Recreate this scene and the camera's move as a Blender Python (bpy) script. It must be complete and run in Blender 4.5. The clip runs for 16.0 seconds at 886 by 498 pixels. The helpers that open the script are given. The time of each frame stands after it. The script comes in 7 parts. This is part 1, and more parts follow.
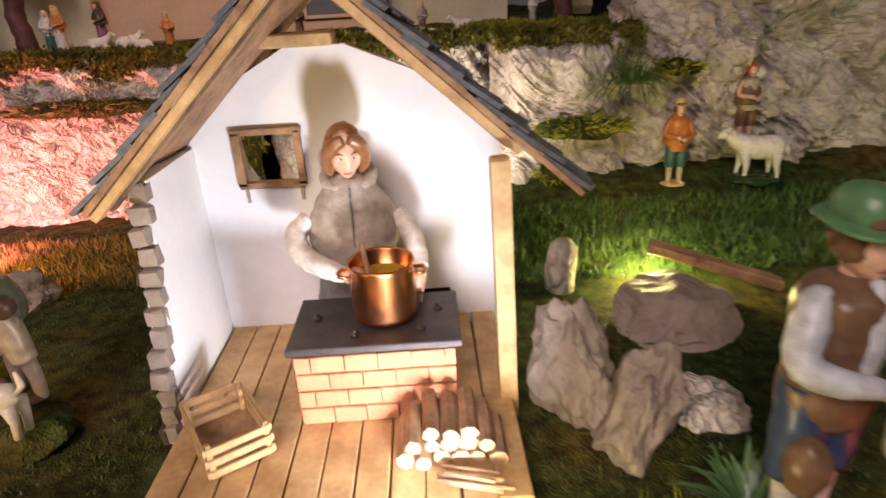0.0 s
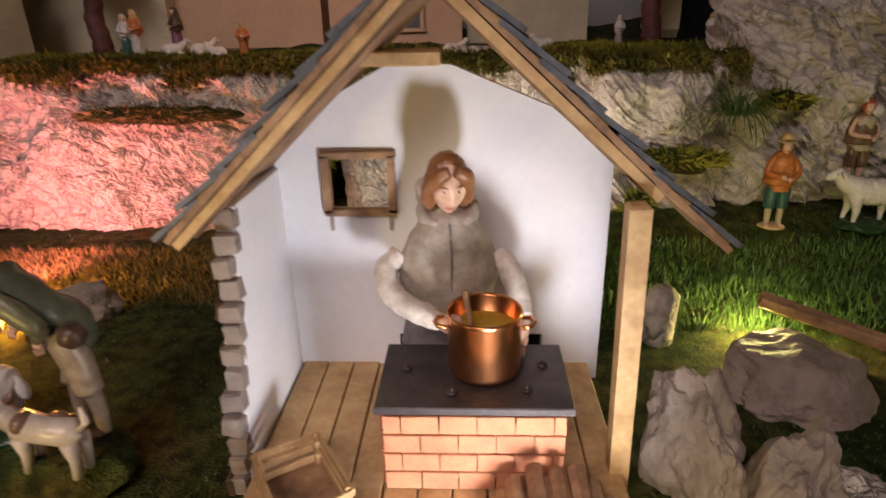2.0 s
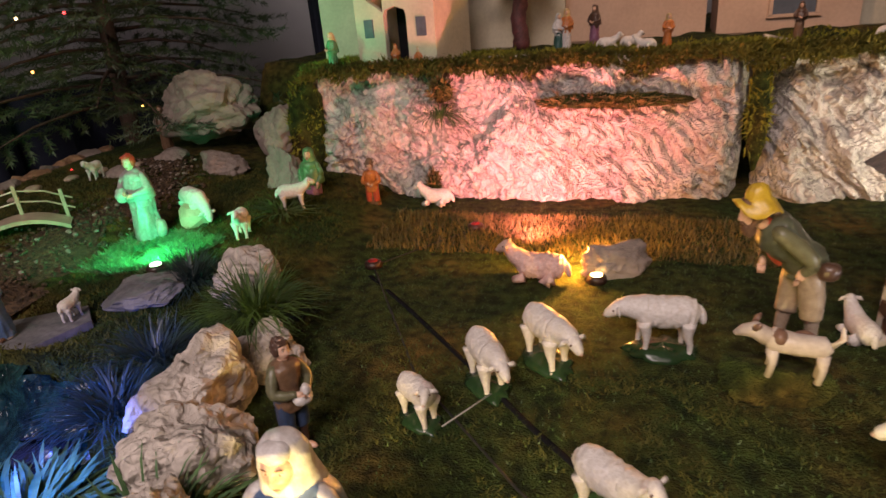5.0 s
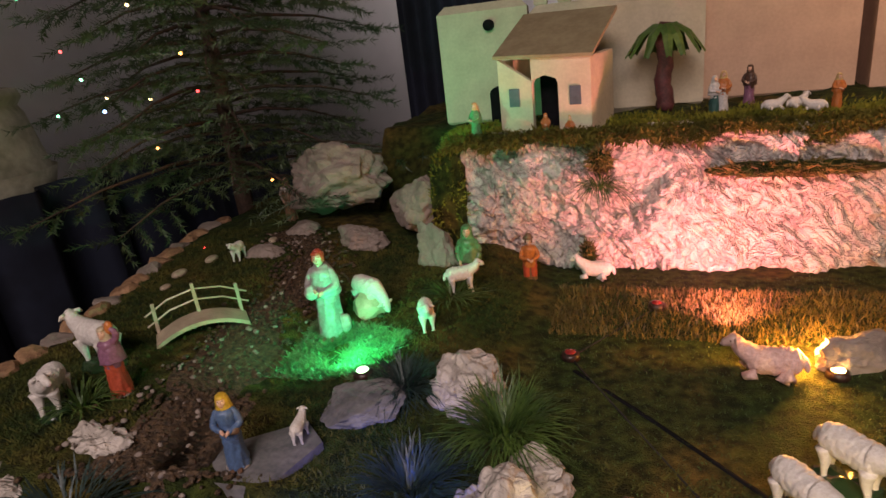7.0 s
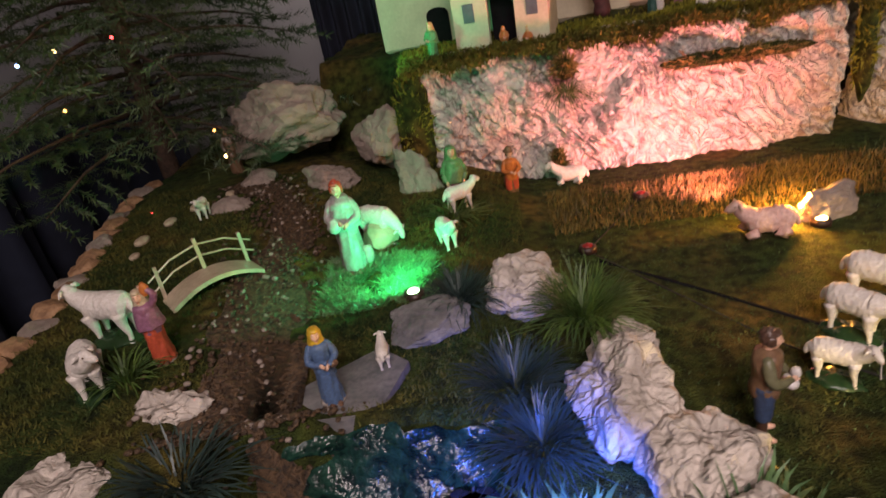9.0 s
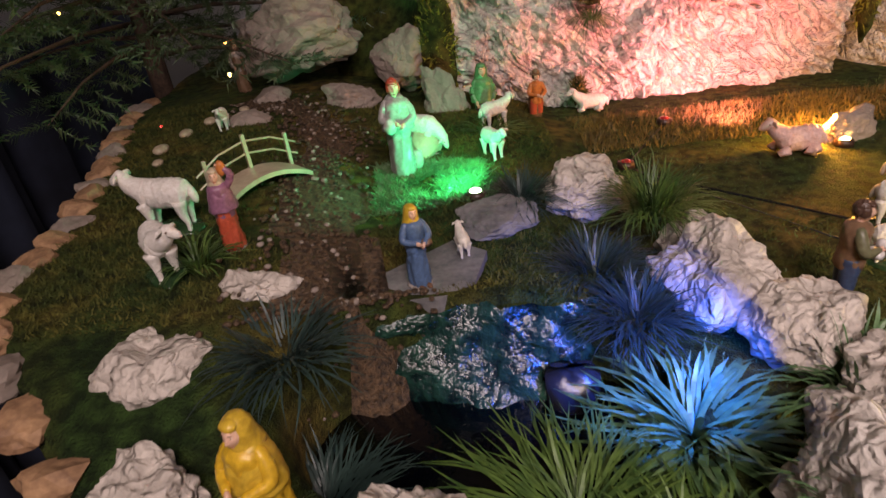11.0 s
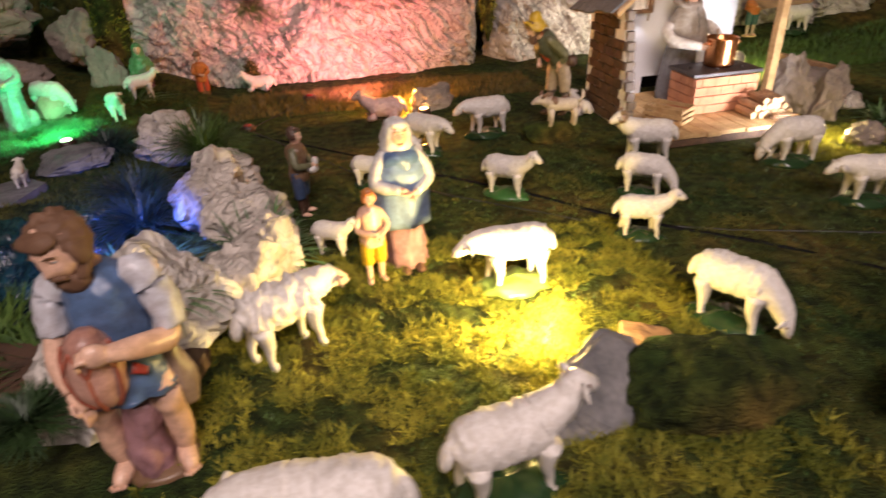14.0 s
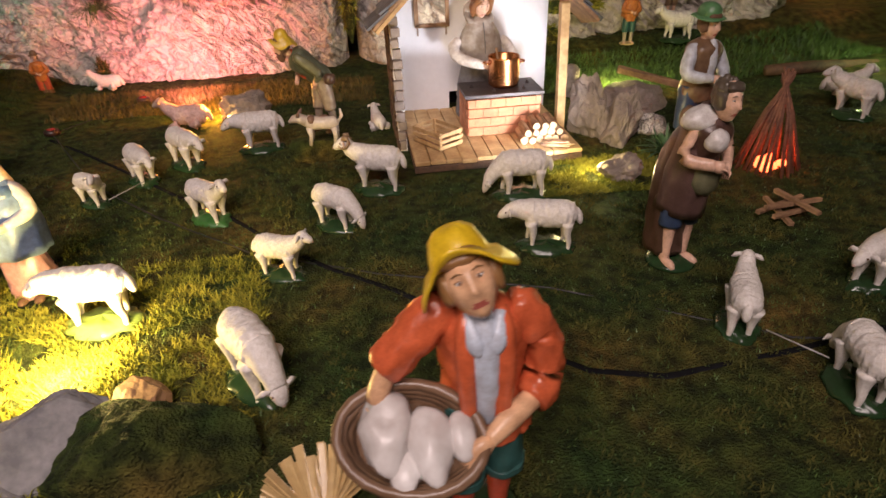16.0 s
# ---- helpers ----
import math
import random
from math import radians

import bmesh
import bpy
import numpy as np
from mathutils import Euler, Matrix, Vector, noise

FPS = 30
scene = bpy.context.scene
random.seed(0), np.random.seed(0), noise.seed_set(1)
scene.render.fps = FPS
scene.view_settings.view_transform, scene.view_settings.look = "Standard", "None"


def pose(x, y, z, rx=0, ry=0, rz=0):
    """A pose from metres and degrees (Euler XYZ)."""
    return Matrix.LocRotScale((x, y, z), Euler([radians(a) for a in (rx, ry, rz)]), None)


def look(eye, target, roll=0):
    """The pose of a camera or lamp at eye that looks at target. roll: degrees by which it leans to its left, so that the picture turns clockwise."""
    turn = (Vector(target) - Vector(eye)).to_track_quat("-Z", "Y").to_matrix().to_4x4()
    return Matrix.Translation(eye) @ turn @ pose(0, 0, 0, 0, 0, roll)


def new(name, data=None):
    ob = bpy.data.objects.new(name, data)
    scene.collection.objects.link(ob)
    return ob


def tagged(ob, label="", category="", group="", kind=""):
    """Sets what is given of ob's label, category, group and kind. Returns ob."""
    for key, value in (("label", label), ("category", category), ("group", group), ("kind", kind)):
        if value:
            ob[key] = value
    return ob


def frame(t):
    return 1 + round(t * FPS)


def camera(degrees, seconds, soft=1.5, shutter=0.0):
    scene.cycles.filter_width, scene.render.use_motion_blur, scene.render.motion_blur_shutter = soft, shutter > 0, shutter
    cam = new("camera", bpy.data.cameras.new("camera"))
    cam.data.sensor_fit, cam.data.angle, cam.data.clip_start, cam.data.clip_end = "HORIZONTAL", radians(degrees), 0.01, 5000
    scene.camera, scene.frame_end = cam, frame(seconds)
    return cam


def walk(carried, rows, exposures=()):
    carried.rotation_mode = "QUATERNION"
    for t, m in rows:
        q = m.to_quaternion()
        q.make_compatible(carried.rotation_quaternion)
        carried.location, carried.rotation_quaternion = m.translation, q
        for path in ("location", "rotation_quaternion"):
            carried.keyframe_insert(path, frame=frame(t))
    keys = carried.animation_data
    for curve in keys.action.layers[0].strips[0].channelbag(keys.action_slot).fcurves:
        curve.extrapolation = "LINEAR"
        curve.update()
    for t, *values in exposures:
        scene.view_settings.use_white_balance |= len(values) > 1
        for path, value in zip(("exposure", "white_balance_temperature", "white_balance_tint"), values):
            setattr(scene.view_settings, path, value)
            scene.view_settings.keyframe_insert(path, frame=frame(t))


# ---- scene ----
cam = camera(73.12, 16.0, 1.5, 0.4)
EXPOSURES = [(0.0, 1.5), (0.5, 1.22), (1.0, 1.1), (2.0, 0.85), (3.0, 0.82), (4.0, 1.05), (5.0, 1.42), (7.5, 1.45), (9.0, 1.6), (12.5, 1.75), (14.5, 1.25), (16.0, 1.3)]
PATH = [
    (0, (0.0956, 0.0964, 0.3222), (0.1237, 1.9310, -0.4737), -3.36),
    (0.5, (0.0765, 0.1741, 0.3024), (-0.0109, 2.0025, -0.5033), -3.49),
    (1, (0.0647, 0.1777, 0.2855), (0.0026, 2.0567, -0.3968), -1.53),
    (1.5, (0.0591, 0.1810, 0.3033), (-0.0032, 2.0344, -0.4455), -1.96),
    (2, (0.0448, 0.1534, 0.3253), (-0.0474, 2.0052, -0.4246), -1.31),
    (2.5, (-0.0198, 0.1171, 0.3755), (-0.2450, 1.9648, -0.3563), -2.24),
    (3, (-0.1033, 0.0322, 0.3701), (-0.3582, 1.8834, -0.3429), -2.45),
    (3.5, (-0.1956, -0.0347, 0.3627), (-0.5421, 1.7980, -0.3590), -3.79),
    (4, (-0.2850, -0.0884, 0.3666), (-0.6676, 1.7332, -0.3652), -4.73),
    (4.5, (-0.3654, -0.0759, 0.3680), (-0.9436, 1.6998, -0.3478), -5.09),
    (5, (-0.3961, -0.0421, 0.3642), (-0.9754, 1.7129, -0.4003), -4.69),
    (5.2, (-0.4279, -0.0315, 0.3869), (-1.0177, 1.7125, -0.3945), -6.04),
    (7.3, (-0.6807, -0.0486, 0.4572), (-1.3241, 1.7228, -0.2122), -6.97),
    (7.5, (-0.6969, -0.0621, 0.4580), (-1.3260, 1.7111, -0.2204), -7.52),
    (8, (-0.7666, -0.1113, 0.4651), (-1.2293, 1.6856, -0.2813), -11.63),
    (8.5, (-0.8241, -0.1325, 0.4568), (-1.1422, 1.6748, -0.3383), -11.42),
    (9, (-0.8663, -0.0975, 0.4384), (-1.1047, 1.6825, -0.4418), -10.95),
    (9.2, (-0.8895, -0.0879, 0.4376), (-1.1251, 1.6675, -0.4915), -11.54),
    (11.3, (-1.0306, -0.1723, 0.3801), (-1.0783, 1.5605, -0.6175), -6.93),
    (11.5, (-1.0052, -0.2021, 0.3843), (-1.0766, 1.5325, -0.6089), -7.70),
    (12, (-0.9331, -0.2597, 0.3629), (-0.9480, 1.4483, -0.6775), -4.21),
    (12.5, (-0.8570, -0.3051, 0.3429), (-0.7987, 1.3875, -0.7209), -2.15),
    (13, (-0.8205, -0.3399, 0.3014), (-0.7291, 1.3860, -0.7050), 0.12),
    (13.5, (-0.7258, -0.3737, 0.3113), (-0.5397, 1.3625, -0.6640), -3.18),
    (14, (-0.6421, -0.4073, 0.3420), (-0.2788, 1.2927, -0.6470), -2.52),
    (14.5, (-0.5081, -0.4584, 0.3547), (-0.0794, 1.2566, -0.5807), -4.40),
    (15, (-0.3815, -0.4845, 0.3569), (0.2469, 1.1612, -0.5901), -1.95),
    (15.5, (-0.2768, -0.4615, 0.3631), (0.1655, 1.2185, -0.6278), -0.26),
    (16, (-0.1789, -0.4480, 0.3765), (0.0352, 1.2445, -0.6674), -2.31),
]
walk(cam, [(t, look(eye, target, roll)) for t, eye, target, roll in PATH], EXPOSURES)

# ---- world and lights ----
world = bpy.data.worlds.new("dim_room")
scene.world = world
world.use_nodes = True
world.node_tree.nodes["Background"].inputs[0].default_value = (0.8, 0.75, 0.72, 1)
world.node_tree.nodes["Background"].inputs[1].default_value = 0.06


def spot(name, at, to, colour, watts, size=100, radius=0.006, blend=0.6):
    d = bpy.data.lights.new(name, "SPOT")
    d.color, d.energy, d.spot_size, d.spot_blend, d.shadow_soft_size = colour, watts, radians(size), blend, radius
    ob = new(name, d)
    ob.matrix_world = look(at, to)
    return ob


def bulb(name, at, colour, watts, radius=0.006):
    d = bpy.data.lights.new(name, "POINT")
    d.color, d.energy, d.shadow_soft_size = colour, watts, radius
    ob = new(name, d)
    ob.location = at
    return ob


WARM, AMBER = (1.0, 0.72, 0.42), (1.0, 0.5, 0.12)
spot("hut_lamp_light", (0.10, 0.292, 0.045), (0.0, 0.58, 0.13), (0.95, 0.92, 1.0), 2.15, 96, 0.02, 0.8)
bulb("hut_lamp_glow", (0.14, 0.315, 0.03), (1.0, 0.8, 0.35), 0.16)
spot("meadow_lamp_light", (-0.460, -0.030, 0.034), (-0.54, 0.14, 0.03), (1.0, 0.72, 0.26), 2.2, 150, 0.012)
bulb("meadow_lamp_glow", (-0.465, -0.018, 0.036), (1.0, 0.70, 0.22), 1.0, 0.012)
spot("cliff_lamp_light", (-0.53, 0.80, 0.028), (-0.56, 1.06, 0.13), (1.0, 0.24, 0.27), 4.5, 118, 0.01, 0.8)
spot("cliff_white_light", (0.12, 0.84, 0.05), (0.1, 1.08, 0.16), (1.0, 0.86, 0.7), 1.7, 125, 0.01, 0.8)
bulb("ember_lamp_light", (-0.452, 0.728, 0.04), (1.0, 0.40, 0.06), 1.3, 0.01)
spot("green_lamp_light", (-1.0, 0.545, 0.10), (-1.09, 0.66, 0.11), (0.05, 1.0, 0.38), 0.75, 160)
spot("blue_lamp_light", (-0.85, 0.155, 0.125), (-0.875, 0.265, 0.0), (0.02, 0.12, 1.0), 2.2, 84, 0.006, 0.7)
bulb("grass_lamp_light", (0.34, 0.71, 0.03), (1.0, 0.85, 0.3), 0.55)
spot("village_green_light", (-1.12, 0.98, 0.30), (-0.95, 1.3, 0.38), (0.1, 1.0, 0.45), 0.5, 90)
# added fill bulb hanging free above the terrace to brighten the house fronts
bulb("village_fill_light", (-0.2, 1.12, 0.5), (1.0, 0.55, 0.30), 0.52, 0.02)
bulb("campfire_light", (0.40, 0.285, 0.025), (1.0, 0.12, 0.05), 0.06)
bulb("barn_lamp_light", (0.90, 0.62, 0.10), (0.85, 1.0, 0.4), 0.28)
bulb("stable_lamp_light", (1.12, 1.12, 0.22), (1.0, 0.42, 0.14), 0.55)
# added fill spot that brightens the wall behind the fir; it has no fixture
spot("wall_fill_light", (-1.6, 1.75, 1.9), (-1.6, 2.45, 0.95), (1.0, 0.86, 0.82), 16.0, 100, 0.08, 0.8)
# unseen fill lamp low behind the walk, standing in for dim room light
area = bpy.data.lights.new("room_fill_light", "AREA")
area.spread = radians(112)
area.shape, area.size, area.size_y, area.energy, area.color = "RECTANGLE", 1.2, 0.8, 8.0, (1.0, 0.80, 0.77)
room_light = new("room_fill_light", area)
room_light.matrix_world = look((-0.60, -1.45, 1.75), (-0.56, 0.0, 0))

# ---- materials ----
MATS = {}


def material(name, a, b=None, scale=60.0, rough=0.6, bump=0.3, metal=0.0, fine=4.0, depth=0.002, spec=0.5, emit=None):
    """Two colours mixed by noise at two scales, with relief."""
    if name in MATS:
        return MATS[name]
    b = b or tuple(min(1.0, c * 0.75) for c in a)
    m = bpy.data.materials.new(name)
    m.use_nodes = True
    nt = m.node_tree
    bsdf = nt.nodes["Principled BSDF"]
    tc = nt.nodes.new("ShaderNodeTexCoord")
    n1, n2 = nt.nodes.new("ShaderNodeTexNoise"), nt.nodes.new("ShaderNodeTexNoise")
    n1.inputs["Scale"].default_value, n1.inputs["Detail"].default_value = scale, 4
    n2.inputs["Scale"].default_value, n2.inputs["Detail"].default_value = scale * fine, 3
    mix = nt.nodes.new("ShaderNodeMath")
    mix.operation = "MULTIPLY_ADD"
    mix.inputs[1].default_value = 0.45
    ramp = nt.nodes.new("ShaderNodeValToRGB")
    ramp.color_ramp.elements[0].position, ramp.color_ramp.elements[1].position = 0.55, 0.95
    ramp.color_ramp.elements[0].color, ramp.color_ramp.elements[1].color = (*b, 1), (*a, 1)
    for n in (n1, n2):
        nt.links.new(tc.outputs["Object"], n.inputs["Vector"])
    nt.links.new(n2.outputs["Fac"], mix.inputs[0])
    nt.links.new(n1.outputs["Fac"], mix.inputs[2])
    nt.links.new(mix.outputs[0], ramp.inputs[0])
    nt.links.new(ramp.outputs[0], bsdf.inputs["Base Color"])
    bp = nt.nodes.new("ShaderNodeBump")
    bp.inputs["Strength"].default_value, bp.inputs["Distance"].default_value = bump, depth
    nt.links.new(mix.outputs[0], bp.inputs["Height"])
    nt.links.new(bp.outputs[0], bsdf.inputs["Normal"])
    bsdf.inputs["Roughness"].default_value, bsdf.inputs["Metallic"].default_value = rough, metal
    bsdf.inputs["Specular IOR Level"].default_value = spec
    if emit:
        bsdf.inputs["Emission Color"].default_value, bsdf.inputs["Emission Strength"].default_value = (*emit[:3], 1), emit[3]
    MATS[name] = m
    return m


def paint(r, g, b, rough=0.42):
    """Hand-painted plaster of one colour, worn darker in places."""
    return material("paint_%02d_%02d_%02d" % (r * 100, g * 100, b * 100), (r, g, b), (r * 0.68, g * 0.64, b * 0.62), 26, rough * 0.8, 0.25, fine=6, depth=0.0016)


def ground_material():
    m = bpy.data.materials.new("moss_and_turf")
    m.use_nodes = True
    nt = m.node_tree
    bsdf = nt.nodes["Principled BSDF"]
    tc = nt.nodes.new("ShaderNodeTexCoord")
    big, mid, fine = (nt.nodes.new("ShaderNodeTexNoise") for _ in range(3))
    for n, s, d in ((big, 7, 4), (mid, 60, 5), (fine, 420, 3)):
        n.inputs["Scale"].default_value, n.inputs["Detail"].default_value = s, d
        nt.links.new(tc.outputs["Object"], n.inputs["Vector"])
    r1 = nt.nodes.new("ShaderNodeValToRGB")
    e = r1.color_ramp.elements
    e[0].position, e[0].color = 0.36, (0.024, 0.050, 0.012, 1)
    e[1].position, e[1].color = 0.70, (0.120, 0.080, 0.022, 1)
    k = r1.color_ramp.elements.new(0.52)
    k.color = (0.050, 0.062, 0.014, 1)
    r2 = nt.nodes.new("ShaderNodeValToRGB")
    r2.color_ramp.elements[0].position, r2.color_ramp.elements[0].color = 0.36, (0.34, 0.36, 0.34, 1)
    r2.color_ramp.elements[1].position, r2.color_ramp.elements[1].color = 0.66, (1.7, 1.65, 1.4, 1)
    mul = nt.nodes.new("ShaderNodeMix")
    mul.data_type, mul.blend_type = "RGBA", "MULTIPLY"
    mul.inputs[0].default_value = 0.9
    add = nt.nodes.new("ShaderNodeMath")
    add.operation = "ADD"
    nt.links.new(big.outputs["Fac"], r1.inputs[0])
    nt.links.new(mid.outputs["Fac"], r2.inputs[0])
    nt.links.new(r1.outputs[0], mul.inputs[6])
    nt.links.new(r2.outputs[0], mul.inputs[7])
    nt.links.new(mul.outputs[2], bsdf.inputs["Base Color"])
    nt.links.new(mid.outputs["Fac"], add.inputs[0])
    nt.links.new(fine.outputs["Fac"], add.inputs[1])
    bp = nt.nodes.new("ShaderNodeBump")
    bp.inputs["Strength"].default_value, bp.inputs["Distance"].default_value = 1.0, 0.009
    nt.links.new(add.outputs[0], bp.inputs["Height"])
    nt.links.new(bp.outputs[0], bsdf.inputs["Normal"])
    bsdf.inputs["Roughness"].default_value = 0.85
    bsdf.inputs["Specular IOR Level"].default_value = 0.2
    return m


def stone_material(name, a, b, scale=24.0, depth=0.008, crack=1.0):
    """Crumpled stone: cracks along two cell patterns, grain and pale and dark patches."""
    m = bpy.data.materials.new(name)
    m.use_nodes = True
    nt = m.node_tree
    bsdf = nt.nodes["Principled BSDF"]
    tc = nt.nodes.new("ShaderNodeTexCoord")
    warp, patch, grain = (nt.nodes.new("ShaderNodeTexNoise") for _ in range(3))
    for n, s_, d in ((warp, scale * 0.7, 3), (patch, scale * 0.45, 5), (grain, scale * 9, 4)):
        n.inputs["Scale"].default_value, n.inputs["Detail"].default_value = s_, d
        nt.links.new(tc.outputs["Object"], n.inputs["Vector"])
    mixv = nt.nodes.new("ShaderNodeVectorMath")
    mixv.operation = "MULTIPLY_ADD"
    mixv.inputs[1].default_value = (0.11, 0.11, 0.11)
    nt.links.new(warp.outputs["Color"], mixv.inputs[0])
    nt.links.new(tc.outputs["Object"], mixv.inputs[2])
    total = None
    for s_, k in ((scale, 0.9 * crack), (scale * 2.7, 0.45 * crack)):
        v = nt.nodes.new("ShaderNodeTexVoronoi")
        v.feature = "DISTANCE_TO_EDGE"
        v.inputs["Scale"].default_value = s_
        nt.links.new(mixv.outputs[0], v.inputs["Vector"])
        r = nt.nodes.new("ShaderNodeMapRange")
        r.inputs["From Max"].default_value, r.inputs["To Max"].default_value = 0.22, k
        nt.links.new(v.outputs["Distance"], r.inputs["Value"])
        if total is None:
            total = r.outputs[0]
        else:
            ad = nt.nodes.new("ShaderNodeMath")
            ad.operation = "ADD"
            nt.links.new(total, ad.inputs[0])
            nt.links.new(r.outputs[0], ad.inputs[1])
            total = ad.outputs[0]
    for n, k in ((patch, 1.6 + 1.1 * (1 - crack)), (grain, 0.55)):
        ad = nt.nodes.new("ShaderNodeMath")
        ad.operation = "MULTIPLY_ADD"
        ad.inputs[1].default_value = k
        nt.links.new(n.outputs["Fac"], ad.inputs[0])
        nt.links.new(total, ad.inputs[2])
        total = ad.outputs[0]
    # crevice shade put into the colour: low spots of the relief go darker
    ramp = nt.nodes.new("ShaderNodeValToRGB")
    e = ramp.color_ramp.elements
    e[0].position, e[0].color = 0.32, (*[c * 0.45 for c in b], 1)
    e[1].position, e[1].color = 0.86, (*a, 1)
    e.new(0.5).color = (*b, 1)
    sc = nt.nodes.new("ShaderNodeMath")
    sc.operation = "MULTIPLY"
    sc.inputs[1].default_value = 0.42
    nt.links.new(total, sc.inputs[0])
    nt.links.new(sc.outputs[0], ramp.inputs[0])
    nt.links.new(ramp.outputs[0], bsdf.inputs["Base Color"])
    bp = nt.nodes.new("ShaderNodeBump")
    bp.inputs["Strength"].default_value, bp.inputs["Distance"].default_value = 0.9, depth
    nt.links.new(total, bp.inputs["Height"])
    nt.links.new(bp.outputs[0], bsdf.inputs["Normal"])
    bsdf.inputs["Roughness"].default_value = 0.75
    bsdf.inputs["Specular IOR Level"].default_value = 0.35
    MATS[name] = m
    return m


MOSS = ground_material()
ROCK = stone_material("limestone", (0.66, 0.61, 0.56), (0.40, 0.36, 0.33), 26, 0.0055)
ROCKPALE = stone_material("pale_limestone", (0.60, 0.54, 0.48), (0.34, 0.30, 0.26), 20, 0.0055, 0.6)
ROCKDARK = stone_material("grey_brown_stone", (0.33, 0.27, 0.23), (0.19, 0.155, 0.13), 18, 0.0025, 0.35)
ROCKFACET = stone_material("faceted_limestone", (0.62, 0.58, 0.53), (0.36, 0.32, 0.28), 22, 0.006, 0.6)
SLATE = material("slate_stone", (0.24, 0.23, 0.23), (0.10, 0.10, 0.105), 35, 0.6, 0.5, fine=5)
GRAVEL = material("river_gravel", (0.15, 0.09, 0.045), (0.025, 0.016, 0.010), 160, 0.6, 1.0, fine=3, depth=0.006)
PLASTER = material("white_plaster", (0.86, 0.86, 0.88), (0.79, 0.79, 0.81), 16, 0.8, 0.35, fine=9, depth=0.0015)
PINE = material("pine_board", (0.62, 0.42, 0.20), (0.40, 0.24, 0.10), 40, 0.6, 0.35, fine=5)
PINEOLD = material("weathered_board", (0.45, 0.27, 0.14), (0.20, 0.11, 0.06), 40, 0.7, 0.5, fine=5)
DARKWOOD = material("dark_wood", (0.13, 0.07, 0.04), (0.05, 0.03, 0.02), 50, 0.7, 0.6, fine=4)
SHINGLE = material("slate_shingle", (0.15, 0.16, 0.18), (0.06, 0.065, 0.075), 45, 0.55, 0.6, fine=4)
IRON = material("stove_iron", (0.075, 0.06, 0.06), (0.04, 0.032, 0.032), 60, 0.5, 0.2, metal=0.2)
BRICK = material("terracotta_brick", (0.60, 0.26, 0.13), (0.45, 0.18, 0.09), 50, 0.8, 0.5, fine=6)
MORTAR = material("brick_mortar", (0.46, 0.23, 0.13), (0.36, 0.17, 0.10), 90, 0.9, 0.4)
COPPER = material("polished_copper", (0.80, 0.36, 0.16), (0.62, 0.26, 0.10), 30, 0.26, 0.06, metal=1.0)
SOUP = material("yellow_soup", (0.55, 0.36, 0.05), (0.40, 0.24, 0.03), 80, 0.2, 0.2)
WOOL = material("painted_wool", (0.80, 0.76, 0.72), (0.64, 0.59, 0.53), 230, 0.5, 0.55, fine=2.5, depth=0.0016)
WOOLPINK = paint(0.72, 0.52, 0.44)
WOOLBROWN = paint(0.30, 0.20, 0.11)
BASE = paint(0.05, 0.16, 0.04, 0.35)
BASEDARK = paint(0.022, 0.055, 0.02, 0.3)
# base green with the meadow lamp's yellow light mixed into the paint
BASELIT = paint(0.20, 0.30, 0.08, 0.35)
SKIN = paint(0.80, 0.52, 0.38)
HAIR = paint(0.17, 0.09, 0.05, 0.9)
WHITE_EYE, LIPS = paint(0.74, 0.72, 0.70), paint(0.50, 0.13, 0.10)
STUCCO = material("beige_stucco", (0.62, 0.56, 0.42), (0.50, 0.45, 0.33), 20, 0.85, 0.3, fine=8)
# BLACK is the shade inside openings and slots, given as a colour
BLACK = material("hollow_shade", (0.012, 0.012, 0.014), (0.006, 0.006, 0.007), 20, 0.95, 0.1, spec=0.1)
CABLE = material("black_cable", (0.02, 0.02, 0.02), None, 80, 0.5, 0.1)
BLADE = material("grass_blade", (0.10, 0.17, 0.03), (0.03, 0.07, 0.015), 30, 0.5, 0.2)
# lamplit copy with the light mixed into its yellow; MOSSDARK is the unlit tone
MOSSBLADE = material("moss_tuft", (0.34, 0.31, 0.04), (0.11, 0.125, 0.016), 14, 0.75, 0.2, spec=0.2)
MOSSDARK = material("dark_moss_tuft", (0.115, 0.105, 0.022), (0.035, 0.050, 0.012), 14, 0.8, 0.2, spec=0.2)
TURF = material("plastic_turf", (0.10, 0.18, 0.035), (0.04, 0.085, 0.016), 25, 0.5, 0.2)
TURFBROWN = material("brown_turf", (0.20, 0.14, 0.03), (0.08, 0.06, 0.015), 25, 0.6, 0.2)
FIR = material("fir_needles", (0.075, 0.12, 0.045), (0.03, 0.055, 0.025), 12, 0.55, 0.2)
BARK = material("tree_bark", (0.10, 0.06, 0.04), (0.04, 0.025, 0.018), 50, 0.85, 0.7)
WALLPAINT = material("room_wall_paint", (0.80, 0.79, 0.82), (0.72, 0.71, 0.74), 3, 0.9, 0.2)
CURTAIN = material("blue_black_cloth", (0.020, 0.026, 0.05), (0.008, 0.01, 0.02), 4, 0.95, 0.3)


